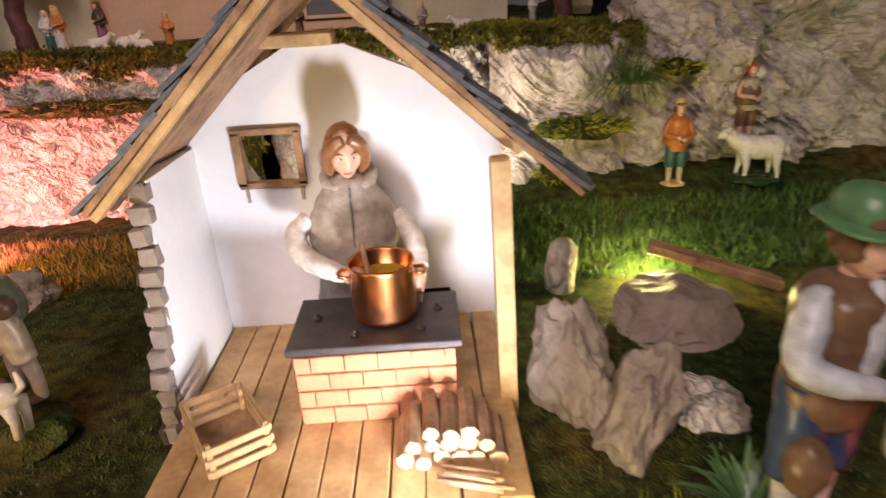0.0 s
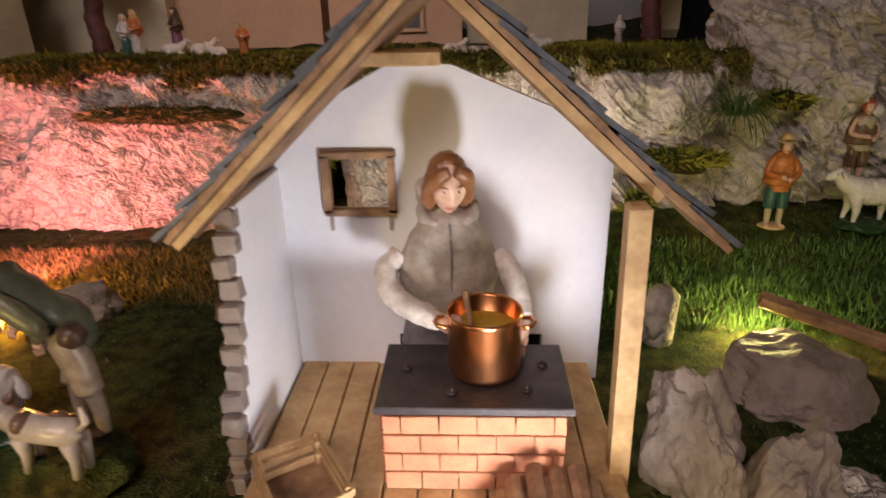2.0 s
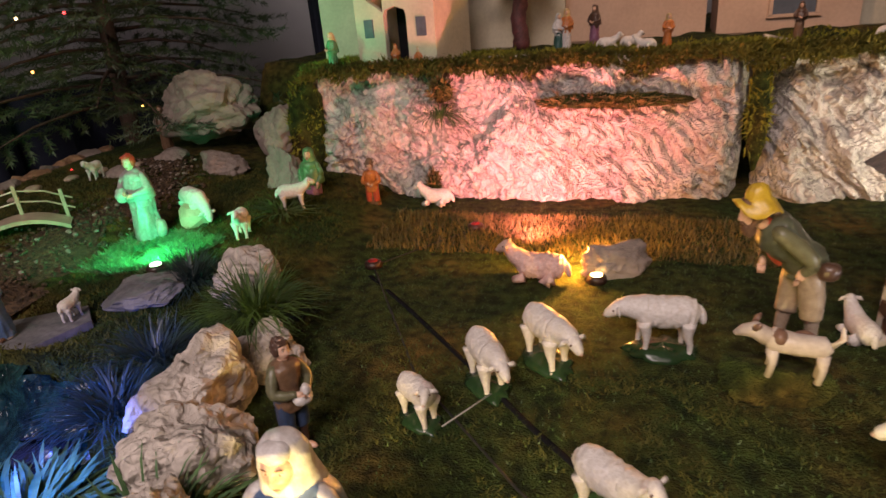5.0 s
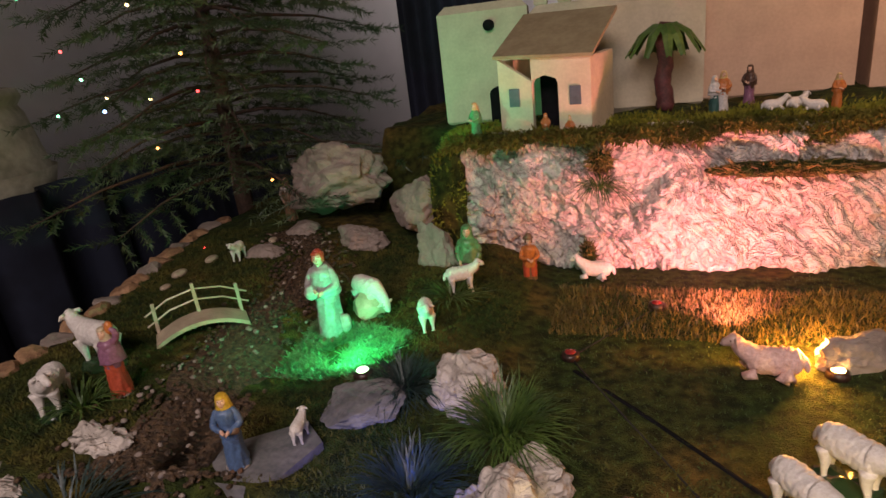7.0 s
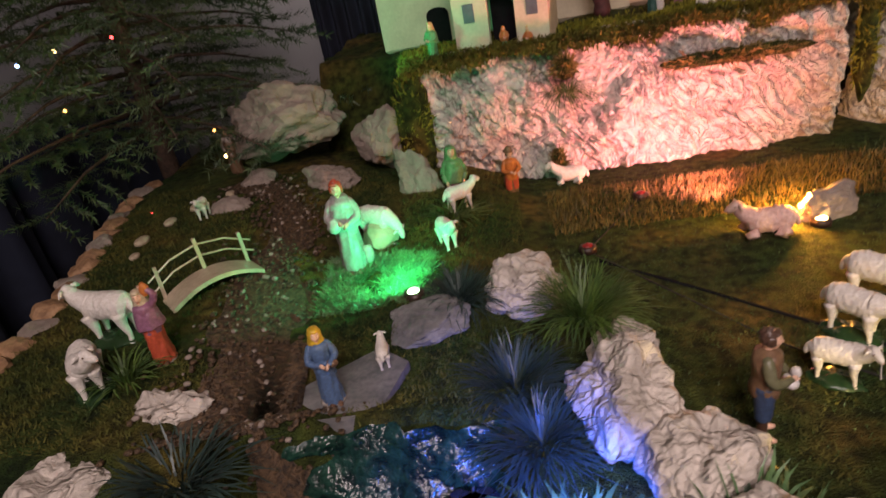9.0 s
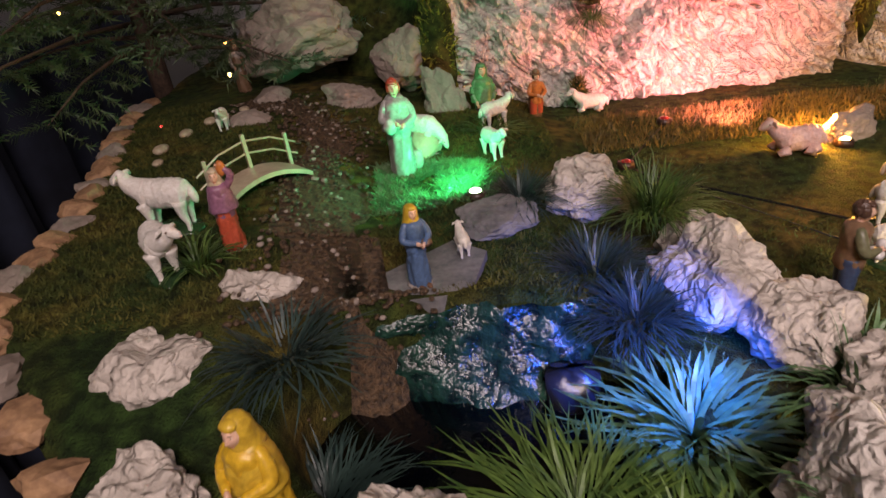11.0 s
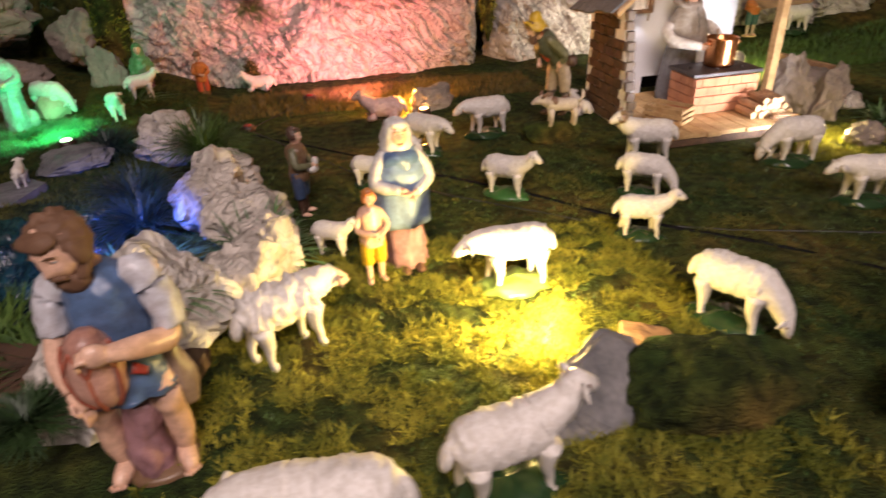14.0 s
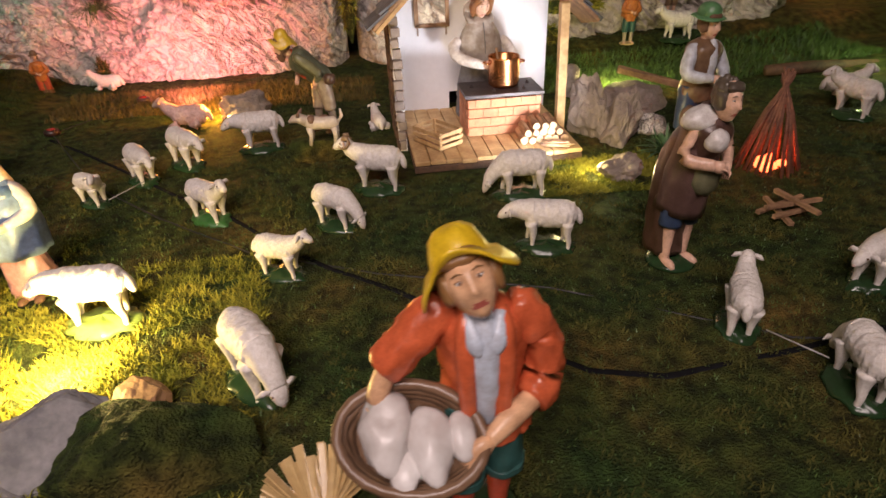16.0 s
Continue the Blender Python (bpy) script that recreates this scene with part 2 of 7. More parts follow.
# ---- mesh building ----
class Shape:
    """Vertices, faces and a material slot for each face, gathered into one mesh."""

    def __init__(self):
        self.v, self.f, self.m, self.mats = [], [], [], []

    def slot(self, m):
        if m not in self.mats:
            self.mats.append(m)
        return self.mats.index(m)

    def add(self, v, f, m):
        k, s = len(self.v), self.slot(m)
        self.v += [tuple(p) for p in v]
        self.f += [tuple(i + k for i in q) for q in f]
        self.m += [s] * len(f)

    def ell(self, c, r, m, turn=(0, 0, 0), seg=12, rings=8, rough=0.0, freq=60.0):
        c, e = Vector(c), Euler([radians(a) for a in turn]).to_matrix()
        r = (r, r, r) if isinstance(r, (int, float)) else r
        v, f = [], []
        for i in range(rings + 1):
            a = math.pi * i / rings
            for j in range(seg):
                b = 2 * math.pi * j / seg
                p = Vector((math.sin(a) * math.cos(b), math.sin(a) * math.sin(b), math.cos(a)))
                if rough:
                    q = Vector((p.x * r[0], p.y * r[1], p.z * r[2])) + c
                    p = p * (1 + rough * noise.noise(q * freq))
                v.append(c + e @ Vector((p.x * r[0], p.y * r[1], p.z * r[2])))
        for i in range(rings):
            for j in range(seg):
                f.append((i * seg + j, (i + 1) * seg + j, (i + 1) * seg + (j + 1) % seg, i * seg + (j + 1) % seg))
        self.add(v, f, m)

    def tube(self, pts, rad, m, seg=10, flat=1.0, rough=0.0, freq=80.0, up=(0, 0, 1), fine=1, grain=(1, 1, 1)):
        """A loft of round sections along pts; flat squeezes each section across, fine adds smooth sections between."""
        pts = [Vector(p) for p in pts]
        rad = [rad] * len(pts) if isinstance(rad, (int, float)) else list(rad)
        if fine > 1:
            pp, rr, last = [], [], len(pts) - 1
            for i in range(last):
                for j in range(fine):
                    t = j / fine
                    a, b, c, d = (max(0, i - 1), i, i + 1, min(last, i + 2))
                    w = (-0.5 * t ** 3 + t * t - 0.5 * t, 1.5 * t ** 3 - 2.5 * t * t + 1, -1.5 * t ** 3 + 2 * t * t + 0.5 * t, 0.5 * t ** 3 - 0.5 * t * t)
                    pp.append(pts[a] * w[0] + pts[b] * w[1] + pts[c] * w[2] + pts[d] * w[3])
                    rr.append(max(0.2 * min(rad[b], rad[c]), rad[a] * w[0] + rad[b] * w[1] + rad[c] * w[2] + rad[d] * w[3]))
            pts, rad = pp + [pts[-1]], rr + [rad[-1]]
        grain = Vector(grain) * freq
        v, f = [], []
        for i, p in enumerate(pts):
            d = (pts[min(i + 1, len(pts) - 1)] - pts[max(i - 1, 0)]).normalized()
            u = Vector(up)
            if abs(d.dot(u)) > 0.9:
                u = Vector((0, 1, 0)) if abs(d.y) < 0.9 else Vector((1, 0, 0))
            x = d.cross(u).normalized()
            y = x.cross(d)
            for j in range(seg):
                b = 2 * math.pi * j / seg
                o = x * math.cos(b) * rad[i] * flat + y * math.sin(b) * rad[i]
                q = p + o
                if rough:
                    w = 0.35 * noise.noise(q * freq * 0.4) + 0.4 * noise.noise(q * freq * 2.1)
                    q = p + o * (1 + rough * (noise.noise(Vector((q.x * grain.x + w, q.y * grain.y + w, q.z * grain.z + w))) + 0.5 * w))
                v.append(q)
        n = len(pts)
        for i in range(n - 1):
            for j in range(seg):
                f.append((i * seg + j, i * seg + (j + 1) % seg, (i + 1) * seg + (j + 1) % seg, (i + 1) * seg + j))
        f.append(tuple(reversed(range(seg))))
        f.append(tuple((n - 1) * seg + j for j in range(seg)))
        self.add(v, f, m)

    def box(self, c, s, m, turn=(0, 0, 0), jit=0.0):
        c, e = Vector(c), Euler([radians(a) for a in turn]).to_matrix()
        b = min(s) * 0.14
        v, f = [], []
        hx, hy, hz = s[0] / 2, s[1] / 2, s[2] / 2
        loops = []
        for z, k in ((-hz, b), (-hz + b, 0), (hz - b, 0), (hz, b)):
            for x, y in ((-hx + k, -hy + k), (hx - k, -hy + k), (hx - k, hy - k), (-hx + k, hy - k)):
                j = Vector([random.uniform(-jit, jit) for _ in range(3)]) if jit else Vector()
                v.append(c + e @ (Vector((x, y, z)) + j))
        for i in range(3):
            for j in range(4):
                f.append((i * 4 + j, i * 4 + (j + 1) % 4, i * 4 + 4 + (j + 1) % 4, i * 4 + 4 + j))
        f += [(3, 2, 1, 0), (12, 13, 14, 15)]
        self.add(v, f, m)

    def prism(self, poly, y0, y1, m):
        """A polygon in x and z, pushed from y0 to y1."""
        n = len(poly)
        v = [(x, y0, z) for x, z in poly] + [(x, y1, z) for x, z in poly]
        f = [tuple(range(n)), tuple(reversed(range(n, 2 * n)))]
        f += [(i, i + n, (i + 1) % n + n, (i + 1) % n) for i in range(n)]
        self.add(v, f, m)

    def mesh(self, name, smooth=True):
        me = bpy.data.meshes.new(name)
        me.from_pydata([tuple(p) for p in self.v], [], self.f)
        for m in self.mats:
            me.materials.append(m)
        me.polygons.foreach_set("material_index", self.m)
        me.polygons.foreach_set("use_smooth", [smooth] * len(self.f))
        me.update()
        return me


def thing(name, shape, label, category, m=None, group="", kind="", smooth=True):
    ob = new(name, shape.mesh(name, smooth) if isinstance(shape, Shape) else shape)
    if m is not None:
        ob.matrix_world = m
    return tagged(ob, label, category, group, kind)


def part(name, shape, parent, label="", smooth=False):
    ob = new(name, shape.mesh(name, smooth) if isinstance(shape, Shape) else shape)
    ob.parent = parent
    return tagged(ob, label)


def empty(name, label, category, m=None, group="", kind=""):
    ob = new(name)
    ob.empty_display_size = 0.01
    if m is not None:
        ob.matrix_world = m
    return tagged(ob, label, category, group, kind)


def at(x, y, z=0.0, yaw=0.0, s=1.0):
    return pose(x, y, z, 0, 0, yaw) @ Matrix.Scale(s, 4)


# ---- ground ----
def bump(x, y, cx, cy, rx, ry):
    d = ((x - cx) / rx) ** 2 + ((y - cy) / ry) ** 2
    return math.exp(-d * 1.4)


def smooth(a, b, x):
    t = max(0.0, min(1.0, (x - a) / (b - a)))
    return t * t * (3 - 2 * t)


def height(x, y):
    z = 0.058 * smooth(-0.78, -1.02, x) * smooth(0.10, 0.34, y)
    z += 0.03 * smooth(-1.05, -1.3, x) * smooth(0.0, 0.3, y)
    z += 0.02 * smooth(-1.0, -1.15, x) * smooth(0.2, 0.05, y)
    z -= 0.014 * bump(x, y, -1.14, 0.52, 0.09, 0.15)
    z -= 0.022 * bump(x, y, -1.03, 0.41, 0.12, 0.08)
    z += 0.045 * smooth(0.86, 1.0, y) * smooth(0.1, 0.3, x)
    z += 0.03 * smooth(0.6, 0.95, x) * smooth(0.2, 0.5, y)
    d = math.sqrt(((x + 1.02) / 0.165) ** 2 + ((y - 0.235) / 0.105) ** 2)
    k = smooth(1.12, 0.86, d)
    z = z * (1 - k) - 0.09 * k
    z += 0.006 * noise.noise(Vector((x * 5, y * 5, 0.3))) + 0.003 * noise.noise(Vector((x * 18, y * 18, 1.3)))
    return z


def edge_x(y):
    """The far end of the display on the side of the dark gap."""
    return -1.50 - 0.14 * smooth(0.45, 1.1, y) + 0.28 * smooth(0.42, -0.05, y)


def sheet(x0, x1, y0, y1, nx, ny, fz, m, keep=None):
    s = Shape()
    v = [(x0 + (x1 - x0) * i / nx, y0 + (y1 - y0) * j / ny) for j in range(ny + 1) for i in range(nx + 1)]
    f = []
    for j in range(ny):
        for i in range(nx):
            a = j * (nx + 1) + i
            if keep is None or keep(*v[a]):
                f.append((a, a + 1, a + nx + 2, a + nx + 1))
    s.add([(x, y, fz(x, y)) for x, y in v], f, m)
    return s


def ground_z(x, y):
    e = edge_x(y)
    return height(x, y) - 0.9 * smooth(e, e - 0.05, x)


ground = thing("ground", sheet(-1.75, 2.6, -0.75, 1.9, 300, 190, ground_z, MOSS), "mossy green and brown model meadow", "ground", kind="structure")


def blades(name, n, box, h, w, m, label, test=None, seed=1, lean=0.6, clump=0.0):
    """Many small upright leaves, three-cornered, on the ground."""
    rng = np.random.default_rng(seed)
    v, f = [], []
    tries = 0
    while len(f) < n and tries < n * 6:
        tries += 1
        x, y = rng.uniform(box[0], box[1]), rng.uniform(box[2], box[3])
        if test and not test(x, y):
            continue
        if clump and noise.noise(Vector((x * 26, y * 26, seed))) + 0.5 * noise.noise(Vector((x * 70, y * 70, seed))) < clump:
            continue
        a, l = rng.uniform(0, 6.283), rng.uniform(0.5, 1.3)
        z = height(x, y) - 0.001
        dx, dy = math.cos(a) * w * l, math.sin(a) * w * l
        lx, ly = rng.normal(0, lean) * h, rng.normal(0, lean) * h
        k = len(v)
        v += [(x - dx, y - dy, z), (x + dx, y + dy, z), (x + lx * l, y + ly * l, z + h * l)]
        f.append((k, k + 1, k + 2))
    s = Shape()
    s.add(v, f, m)
    return thing(name, s, label, "grass", kind="stuff", smooth=False)


# ---- rocks ----
def rock_shape(size, seed, m, sub=4, rough=0.35, freq=2.2, flat=False):
    bm = bmesh.new()
    bmesh.ops.create_icosphere(bm, subdivisions=sub, radius=1.0)
    off = Vector((seed * 7.3, seed * 3.1, seed * 1.7))
    cut = random.Random(seed)
    planes = []
    for _ in range(22):
        n_ = Vector((cut.gauss(0, 1), cut.gauss(0, 1), cut.gauss(0, 1))).normalized()
        planes.append((n_, cut.uniform(0.72, 0.98)))
    for q in bm.verts:
        p = q.co.copy()
        k = 1 + rough * noise.noise(p * freq * 0.6 + off) + rough * 0.5 * noise.noise(p * freq * 1.7 + off)
        c = noise.voronoi(p * freq + off)[0]
        k += rough * 0.8 * (c[1] - c[0]) - rough * 0.25
        c = noise.voronoi(p * freq * 3.1 + off)[0]
        k += rough * 0.14 * (c[1] - c[0])
        k += 0.16 * rough * noise.noise(p * 11 + off) + 0.08 * rough * noise.noise(p * 26 + off)
        chip = min(d_ / max(n_.dot(p), 0.05) for n_, d_ in planes)
        k = min(chip, 1.2) * (1.10 + 0.80 * (k - 1))
        q.co = Vector((p.x * size[0] * k, p.y * size[1] * k, p.z * size[2] * k))
    s = Shape()
    s.add([tuple(q.co) for q in bm.verts], [tuple(w.index for w in g.verts) for g in bm.faces], m)
    bm.free()
    return s


def rock(x, y, z, size, seed, m, label, turn=(0, 0, 0), sub=5, rough=0.35, freq=2.2, name="rock", group=""):
    return thing(name, rock_shape(size, seed, m, sub, rough, freq), label, "rock", pose(x, y, z, *turn), group=group, smooth=False)


def cliff(name, x0, x1, y, z0, z1, seed, m, label, nx, nz, deep=0.045, lean=0.02, top=0.016):
    s = Shape()
    v, f = [], []
    for k in range(nz + 1):
        for i in range(nx + 1):
            a, b = i / nx, k / nz
            x = x0 + (x1 - x0) * a
            zt = z1 + top * noise.noise(Vector((x * 7, seed, 0))) + 0.5 * top * noise.noise(Vector((x * 21, seed, 4)))
            z = z0 + (zt - z0) * b
            p = Vector((x * 1.0, z * 1.15, seed))
            d = deep * noise.noise(p * 6) + deep * 0.6 * noise.noise(p * 14)
            w = Vector((p.x + 0.25 * p.y, p.y * 0.8, seed)) + 0.05 * Vector((noise.noise(p * 9), noise.noise(p * 9 + Vector((5, 5, 5))), 0))
            c = noise.voronoi(w * 16)[0]
            d += deep * 0.55 * (c[1] - c[0])
            c = noise.voronoi(w * 41)[0]
            d += deep * 0.30 * (c[1] - c[0]) + deep * 0.14 * noise.noise(p * 70) + deep * 0.4 * abs(noise.noise(Vector((w.x, w.y * 0.45, w.z)) * 26))
            g = Vector((0.8 * w.x + 0.6 * w.y, 0.28 * (0.8 * w.y - 0.6 * w.x), w.z))
            d += deep * 0.55 * (0.5 - abs(noise.noise(g * 48))) + deep * 0.28 * (0.5 - abs(noise.noise(g * 110)))
            end = 0.09 * (1 - min(1, min(a, 1 - a) * (x1 - x0) / 0.05)) ** 2
            v.append((x, y - d + lean * b + end + (0.03 * (b - 0.93) / 0.07 if b > 0.93 else 0), z))
    for k in range(nz):
        for i in range(nx):
            a = k * (nx + 1) + i
            f.append((a, a + 1, a + nx + 2, a + nx + 1))
    s.add(v, f, m)
    return thing(name, s, label, "cliff", kind="structure", smooth=False)


# ---- figures ----
def sheep_shape(kind="stand", wool=None, base=None, turn=0.0, shag=0.085, horn=False, face=None):
    """A sheep about 0.11 long from nose to tail, looking along x; turn swings the head, in degrees."""
    s, w = Shape(), wool or WOOL
    lie = kind == "lie"
    dz = -0.024 if lie else 0.004
    prof = ((-0.050, 0.046, 0.002), (-0.047, 0.0475, 0.0105), (-0.040, 0.0485, 0.0165), (-0.030, 0.049, 0.0190), (-0.016, 0.0485, 0.0196), (0.0, 0.0482, 0.0192), (0.014, 0.0488, 0.0190), (0.025, 0.050, 0.0172), (0.033, 0.0515, 0.0120), (0.037, 0.052, 0.003))
    pts, rad = [], []
    for (x0, z0, r0), (x1, z1, r1) in zip(prof, prof[1:]):
        for t in (0, 1 / 6, 1 / 3, 1 / 2, 2 / 3, 5 / 6):
            pts.append((x0 + (x1 - x0) * t, 0, z0 + (z1 - z0) * t + dz))
            rad.append(r0 + (r1 - r0) * t)
    s.tube(pts + [(0.037, 0, 0.052 + dz)], rad + [0.003], w, 40, 0.9, shag * 1.25, 270 if shag < 0.2 else 200, grain=(1, 0.45, 0.45))
    s.ell((-0.052, 0, 0.046 + dz), (0.006, 0.006, 0.013), w, (0, 18, 0), 8, 6, shag)
    if lie:
        for y in (-0.016, 0.016):
            s.tube([(0.02, y, 0.012), (0.038, y * 0.9, 0.006), (0.028, y * 0.8, 0.004)], [0.008, 0.006, 0.004], w, 8)
            s.tube([(-0.03, y, 0.014), (-0.012, y * 1.3, 0.006), (-0.026, y * 1.4, 0.004)], [0.012, 0.007, 0.004], w, 8)
    else:
        for x, k in ((0.024, 1), (-0.034, -1)):
            for y, o in ((-0.0105, 0.003), (0.0105, -0.004)):
                s.tube([(x, y, 0.045), (x + o * 0.5 - 0.002 * k, y, 0.028), (x + o, y, 0.015), (x + o + 0.001, y, 0.005), (x + o + 0.003, y, 0.0015)], [0.0105, 0.0066, 0.0040, 0.0036, 0.0048], w, 10, fine=3)
    a = radians(turn)
    ca, sa = math.cos(a), math.sin(a)

    def sw(x, y, z):
        x -= 0.03
        return (0.03 + x * ca - y * sa, x * sa + y * ca, z + (dz if lie else 0))
    if kind == "graze":
        neck, head, nose_ = sw(0.044, 0, 0.040), sw(0.055, 0, 0.026), sw(0.062, 0, 0.009)
    elif kind == "low":
        neck, head, nose_ = sw(0.046, 0, 0.058), sw(0.058, 0, 0.056), sw(0.076, 0, 0.046)
    else:
        neck, head, nose_ = sw(0.043, 0, 0.066), sw(0.052, 0, 0.078), sw(0.072, 0, 0.070)
    s.tube([(0.020, 0, 0.052 + dz), neck, head], [0.0175, 0.0125, 0.0095], w, 20, 0.9, shag, 240, fine=6, grain=(1, 0.6, 0.6))
    h, n = Vector(head), Vector(nose_)
    fm = face or w
    s.tube([h - (n - h) * 0.35, h, h.lerp(n, 0.45), h.lerp(n, 0.85), n], [0.004, 0.0098, 0.0078, 0.0056, 0.0028], fm, 10, 0.85)
    side = Vector((-sa, ca, 0))
    d = (n - h).normalized()
    upv = d.cross(side) * -1
    if upv.z < 0:
        upv = -upv
    for k in (-1, 1):
        s.tube([h + side * 0.007 * k + upv * 0.003, h + side * 0.013 * k - d * 0.001 + upv * 0.001, h + side * 0.018 * k - upv * 0.003], [0.003, 0.0042, 0.001], WOOLPINK if horn else fm, 6, 0.5)
        s.ell(h.lerp(n, 0.3) + side * 0.0072 * k + upv * 0.003, 0.0014, HAIR, (0, 0, 0), 6, 4)
        if horn:
            pts = [h + side * (0.006 + 0.006 * t) * k + upv * (0.007 * math.cos(t * 4) + 0.001) - d * 0.009 * math.sin(t * 4) for t in (0, 0.25, 0.5, 0.75, 1, 1.25)]
            s.tube(pts, [0.004, 0.004, 0.0036, 0.003, 0.002, 0.001], WOOLBROWN, 6)
    s.ell(n, (0.0025, 0.0025, 0.002), WOOLPINK, (0, 0, 0), 6, 4)
    if base is not None and not lie:
        s.ell((-0.004, 0, 0.0005), (0.050, 0.026, 0.0105), base, (0, 0, 0), 30, 12, 0.35, 90)
    s.v = [(p[0] * 0.84, p[1] * 1.06, p[2]) for p in s.v]
    return s


def face(hd, skin, hair):
    """A modelled head that looks along -y: brow, sockets, nose, lips and chin pushed out of one egg."""
    seg, rings = 40, 34
    v, f, fl = [], [], []
    gauss = lambda x, w: math.exp(-(x / w) ** 2)
    for i in range(rings + 1):
        a = math.pi * i / rings
        for j in range(seg):
            q = 2 * math.pi * j / seg
            px, py, pz = math.sin(a) * math.cos(q), math.sin(a) * math.sin(q), math.cos(a)
            x, y, z = px * 0.054, py * 0.062, pz * 0.078
            if pz < 0:
                x *= 1 - 0.30 * (-pz) ** 1.5
                y *= 1 - 0.12 * (-pz) if py > 0 else 1.0
            if py < 0:
                ax = abs(x)
                d = 0.017 * gauss(x, 0.0095) * (gauss(z + 0.013, 0.011) + 0.5 * gauss(z - 0.008, 0.016))
                d -= 0.0085 * gauss(ax - 0.021, 0.011) * gauss(z - 0.012, 0.009)
                d += 0.0035 * gauss(ax - 0.018, 0.018) * gauss(z - 0.028, 0.008)
                d += 0.0040 * gauss(ax - 0.030, 0.014) * gauss(z + 0.016, 0.016)
                d += 0.0055 * gauss(x, 0.015) * gauss(z + 0.038, 0.010) - 0.0040 * gauss(x, 0.017) * gauss(z + 0.038, 0.0025)
                d += 0.0090 * gauss(x, 0.019) * gauss(z + 0.065, 0.013)
                y -= d * min(1.0, -py * 2)
            v.append((x, y, z))
    skinf, lipf = [], []
    for i in range(rings):
        for j in range(seg):
            q = (i * seg + j, (i + 1) * seg + j, (i + 1) * seg + (j + 1) % seg, i * seg + (j + 1) % seg)
            c = [sum(v[k][n] for k in q) / 4 for n in range(3)]
            (lipf if c[1] < -0.03 and abs(c[0]) < 0.015 and abs(c[2] + 0.038) < 0.0065 else skinf).append(q)
    hd.add(v, skinf, skin)
    hd.add(v, lipf, LIPS)
    for x in (-1, 1):
        hd.ell((x * 0.0205, -0.0475, 0.0115), (0.0098, 0.0055, 0.0050), WHITE_EYE, (0, 0, x * 16), 10, 8)
        hd.ell((x * 0.0200, -0.0515, 0.0112), (0.0040, 0.0026, 0.0042), HAIR, (0, 0, 0), 8, 6)
        hd.tube([(x * 0.0105, -0.0520, 0.0155), (x * 0.0205, -0.0530, 0.0185), (x * 0.0315, -0.0470, 0.0150)], [0.0016, 0.0024, 0.0014], skin, 6)
        hd.tube([(x * 0.009, -0.0590, 0.0265), (x * 0.022, -0.0575, 0.0310), (x * 0.035, -0.0490, 0.0260)], [0.0014, 0.0024, 0.0012], hair, 6)
        hd.ell((x * 0.054, 0.006, -0.004), (0.007, 0.014, 0.018), skin, (0, 0, 0), 8, 6)


def hand(s, p, d, skin, k=1.0):
    """A closed hand at p pointing along d."""
    p, d = Vector(p), Vector(d).normalized()
    sd = d.cross(Vector((0, 0, 1))).normalized() if abs(d.z) < 0.95 else Vector((1, 0, 0))
    s.tube([p - d * 0.025 * k, p, p + d * 0.030 * k, p + d * 0.042 * k], [0.020 * k, 0.030 * k, 0.028 * k, 0.015 * k], skin, 12, 0.75, fine=3)
    for q in (-1.5, -0.5, 0.5, 1.5):
        o = p + d * 0.028 * k + sd * q * 0.012 * k
        s.tube([o, o + d * 0.028 * k - Vector((0, 0, 0.004 * k)), o + d * 0.030 * k - Vector((0, 0, 0.028 * k))], [0.0085 * k, 0.0080 * k, 0.0060 * k], skin, 7, fine=3)
    s.tube([p + sd * 0.022 * k, p + sd * 0.034 * k + d * 0.02 * k, p + sd * 0.026 * k + d * 0.042 * k], [0.010 * k, 0.0085 * k, 0.006 * k], skin, 7, fine=3)


def foot(s, x, y, z, yaw, skin, k=1.0):
    """A bare foot with five toes."""
    e = Euler((0, 0, radians(yaw))).to_matrix()
    o = Vector((x, y, z))
    s.tube([o + e @ Vector((0, 0.035, 0.03)) * k, o + e @ Vector((0, 0.005, 0.032)) * k, o + e @ Vector((0, -0.045, 0.02)) * k, o + e @ Vector((0, -0.075, 0.014)) * k], [0.024 * k, 0.032 * k, 0.028 * k, 0.014 * k], skin, 14, 1.1, fine=3)
    for q in range(5):
        s.ell(o + e @ Vector((-0.024 + 0.012 * q, -0.082 + 0.006 * abs(q - 1.2), 0.010)) * k, (0.0065 * k, 0.011 * k, 0.0075 * k), skin, (0, 0, yaw), 8, 6)


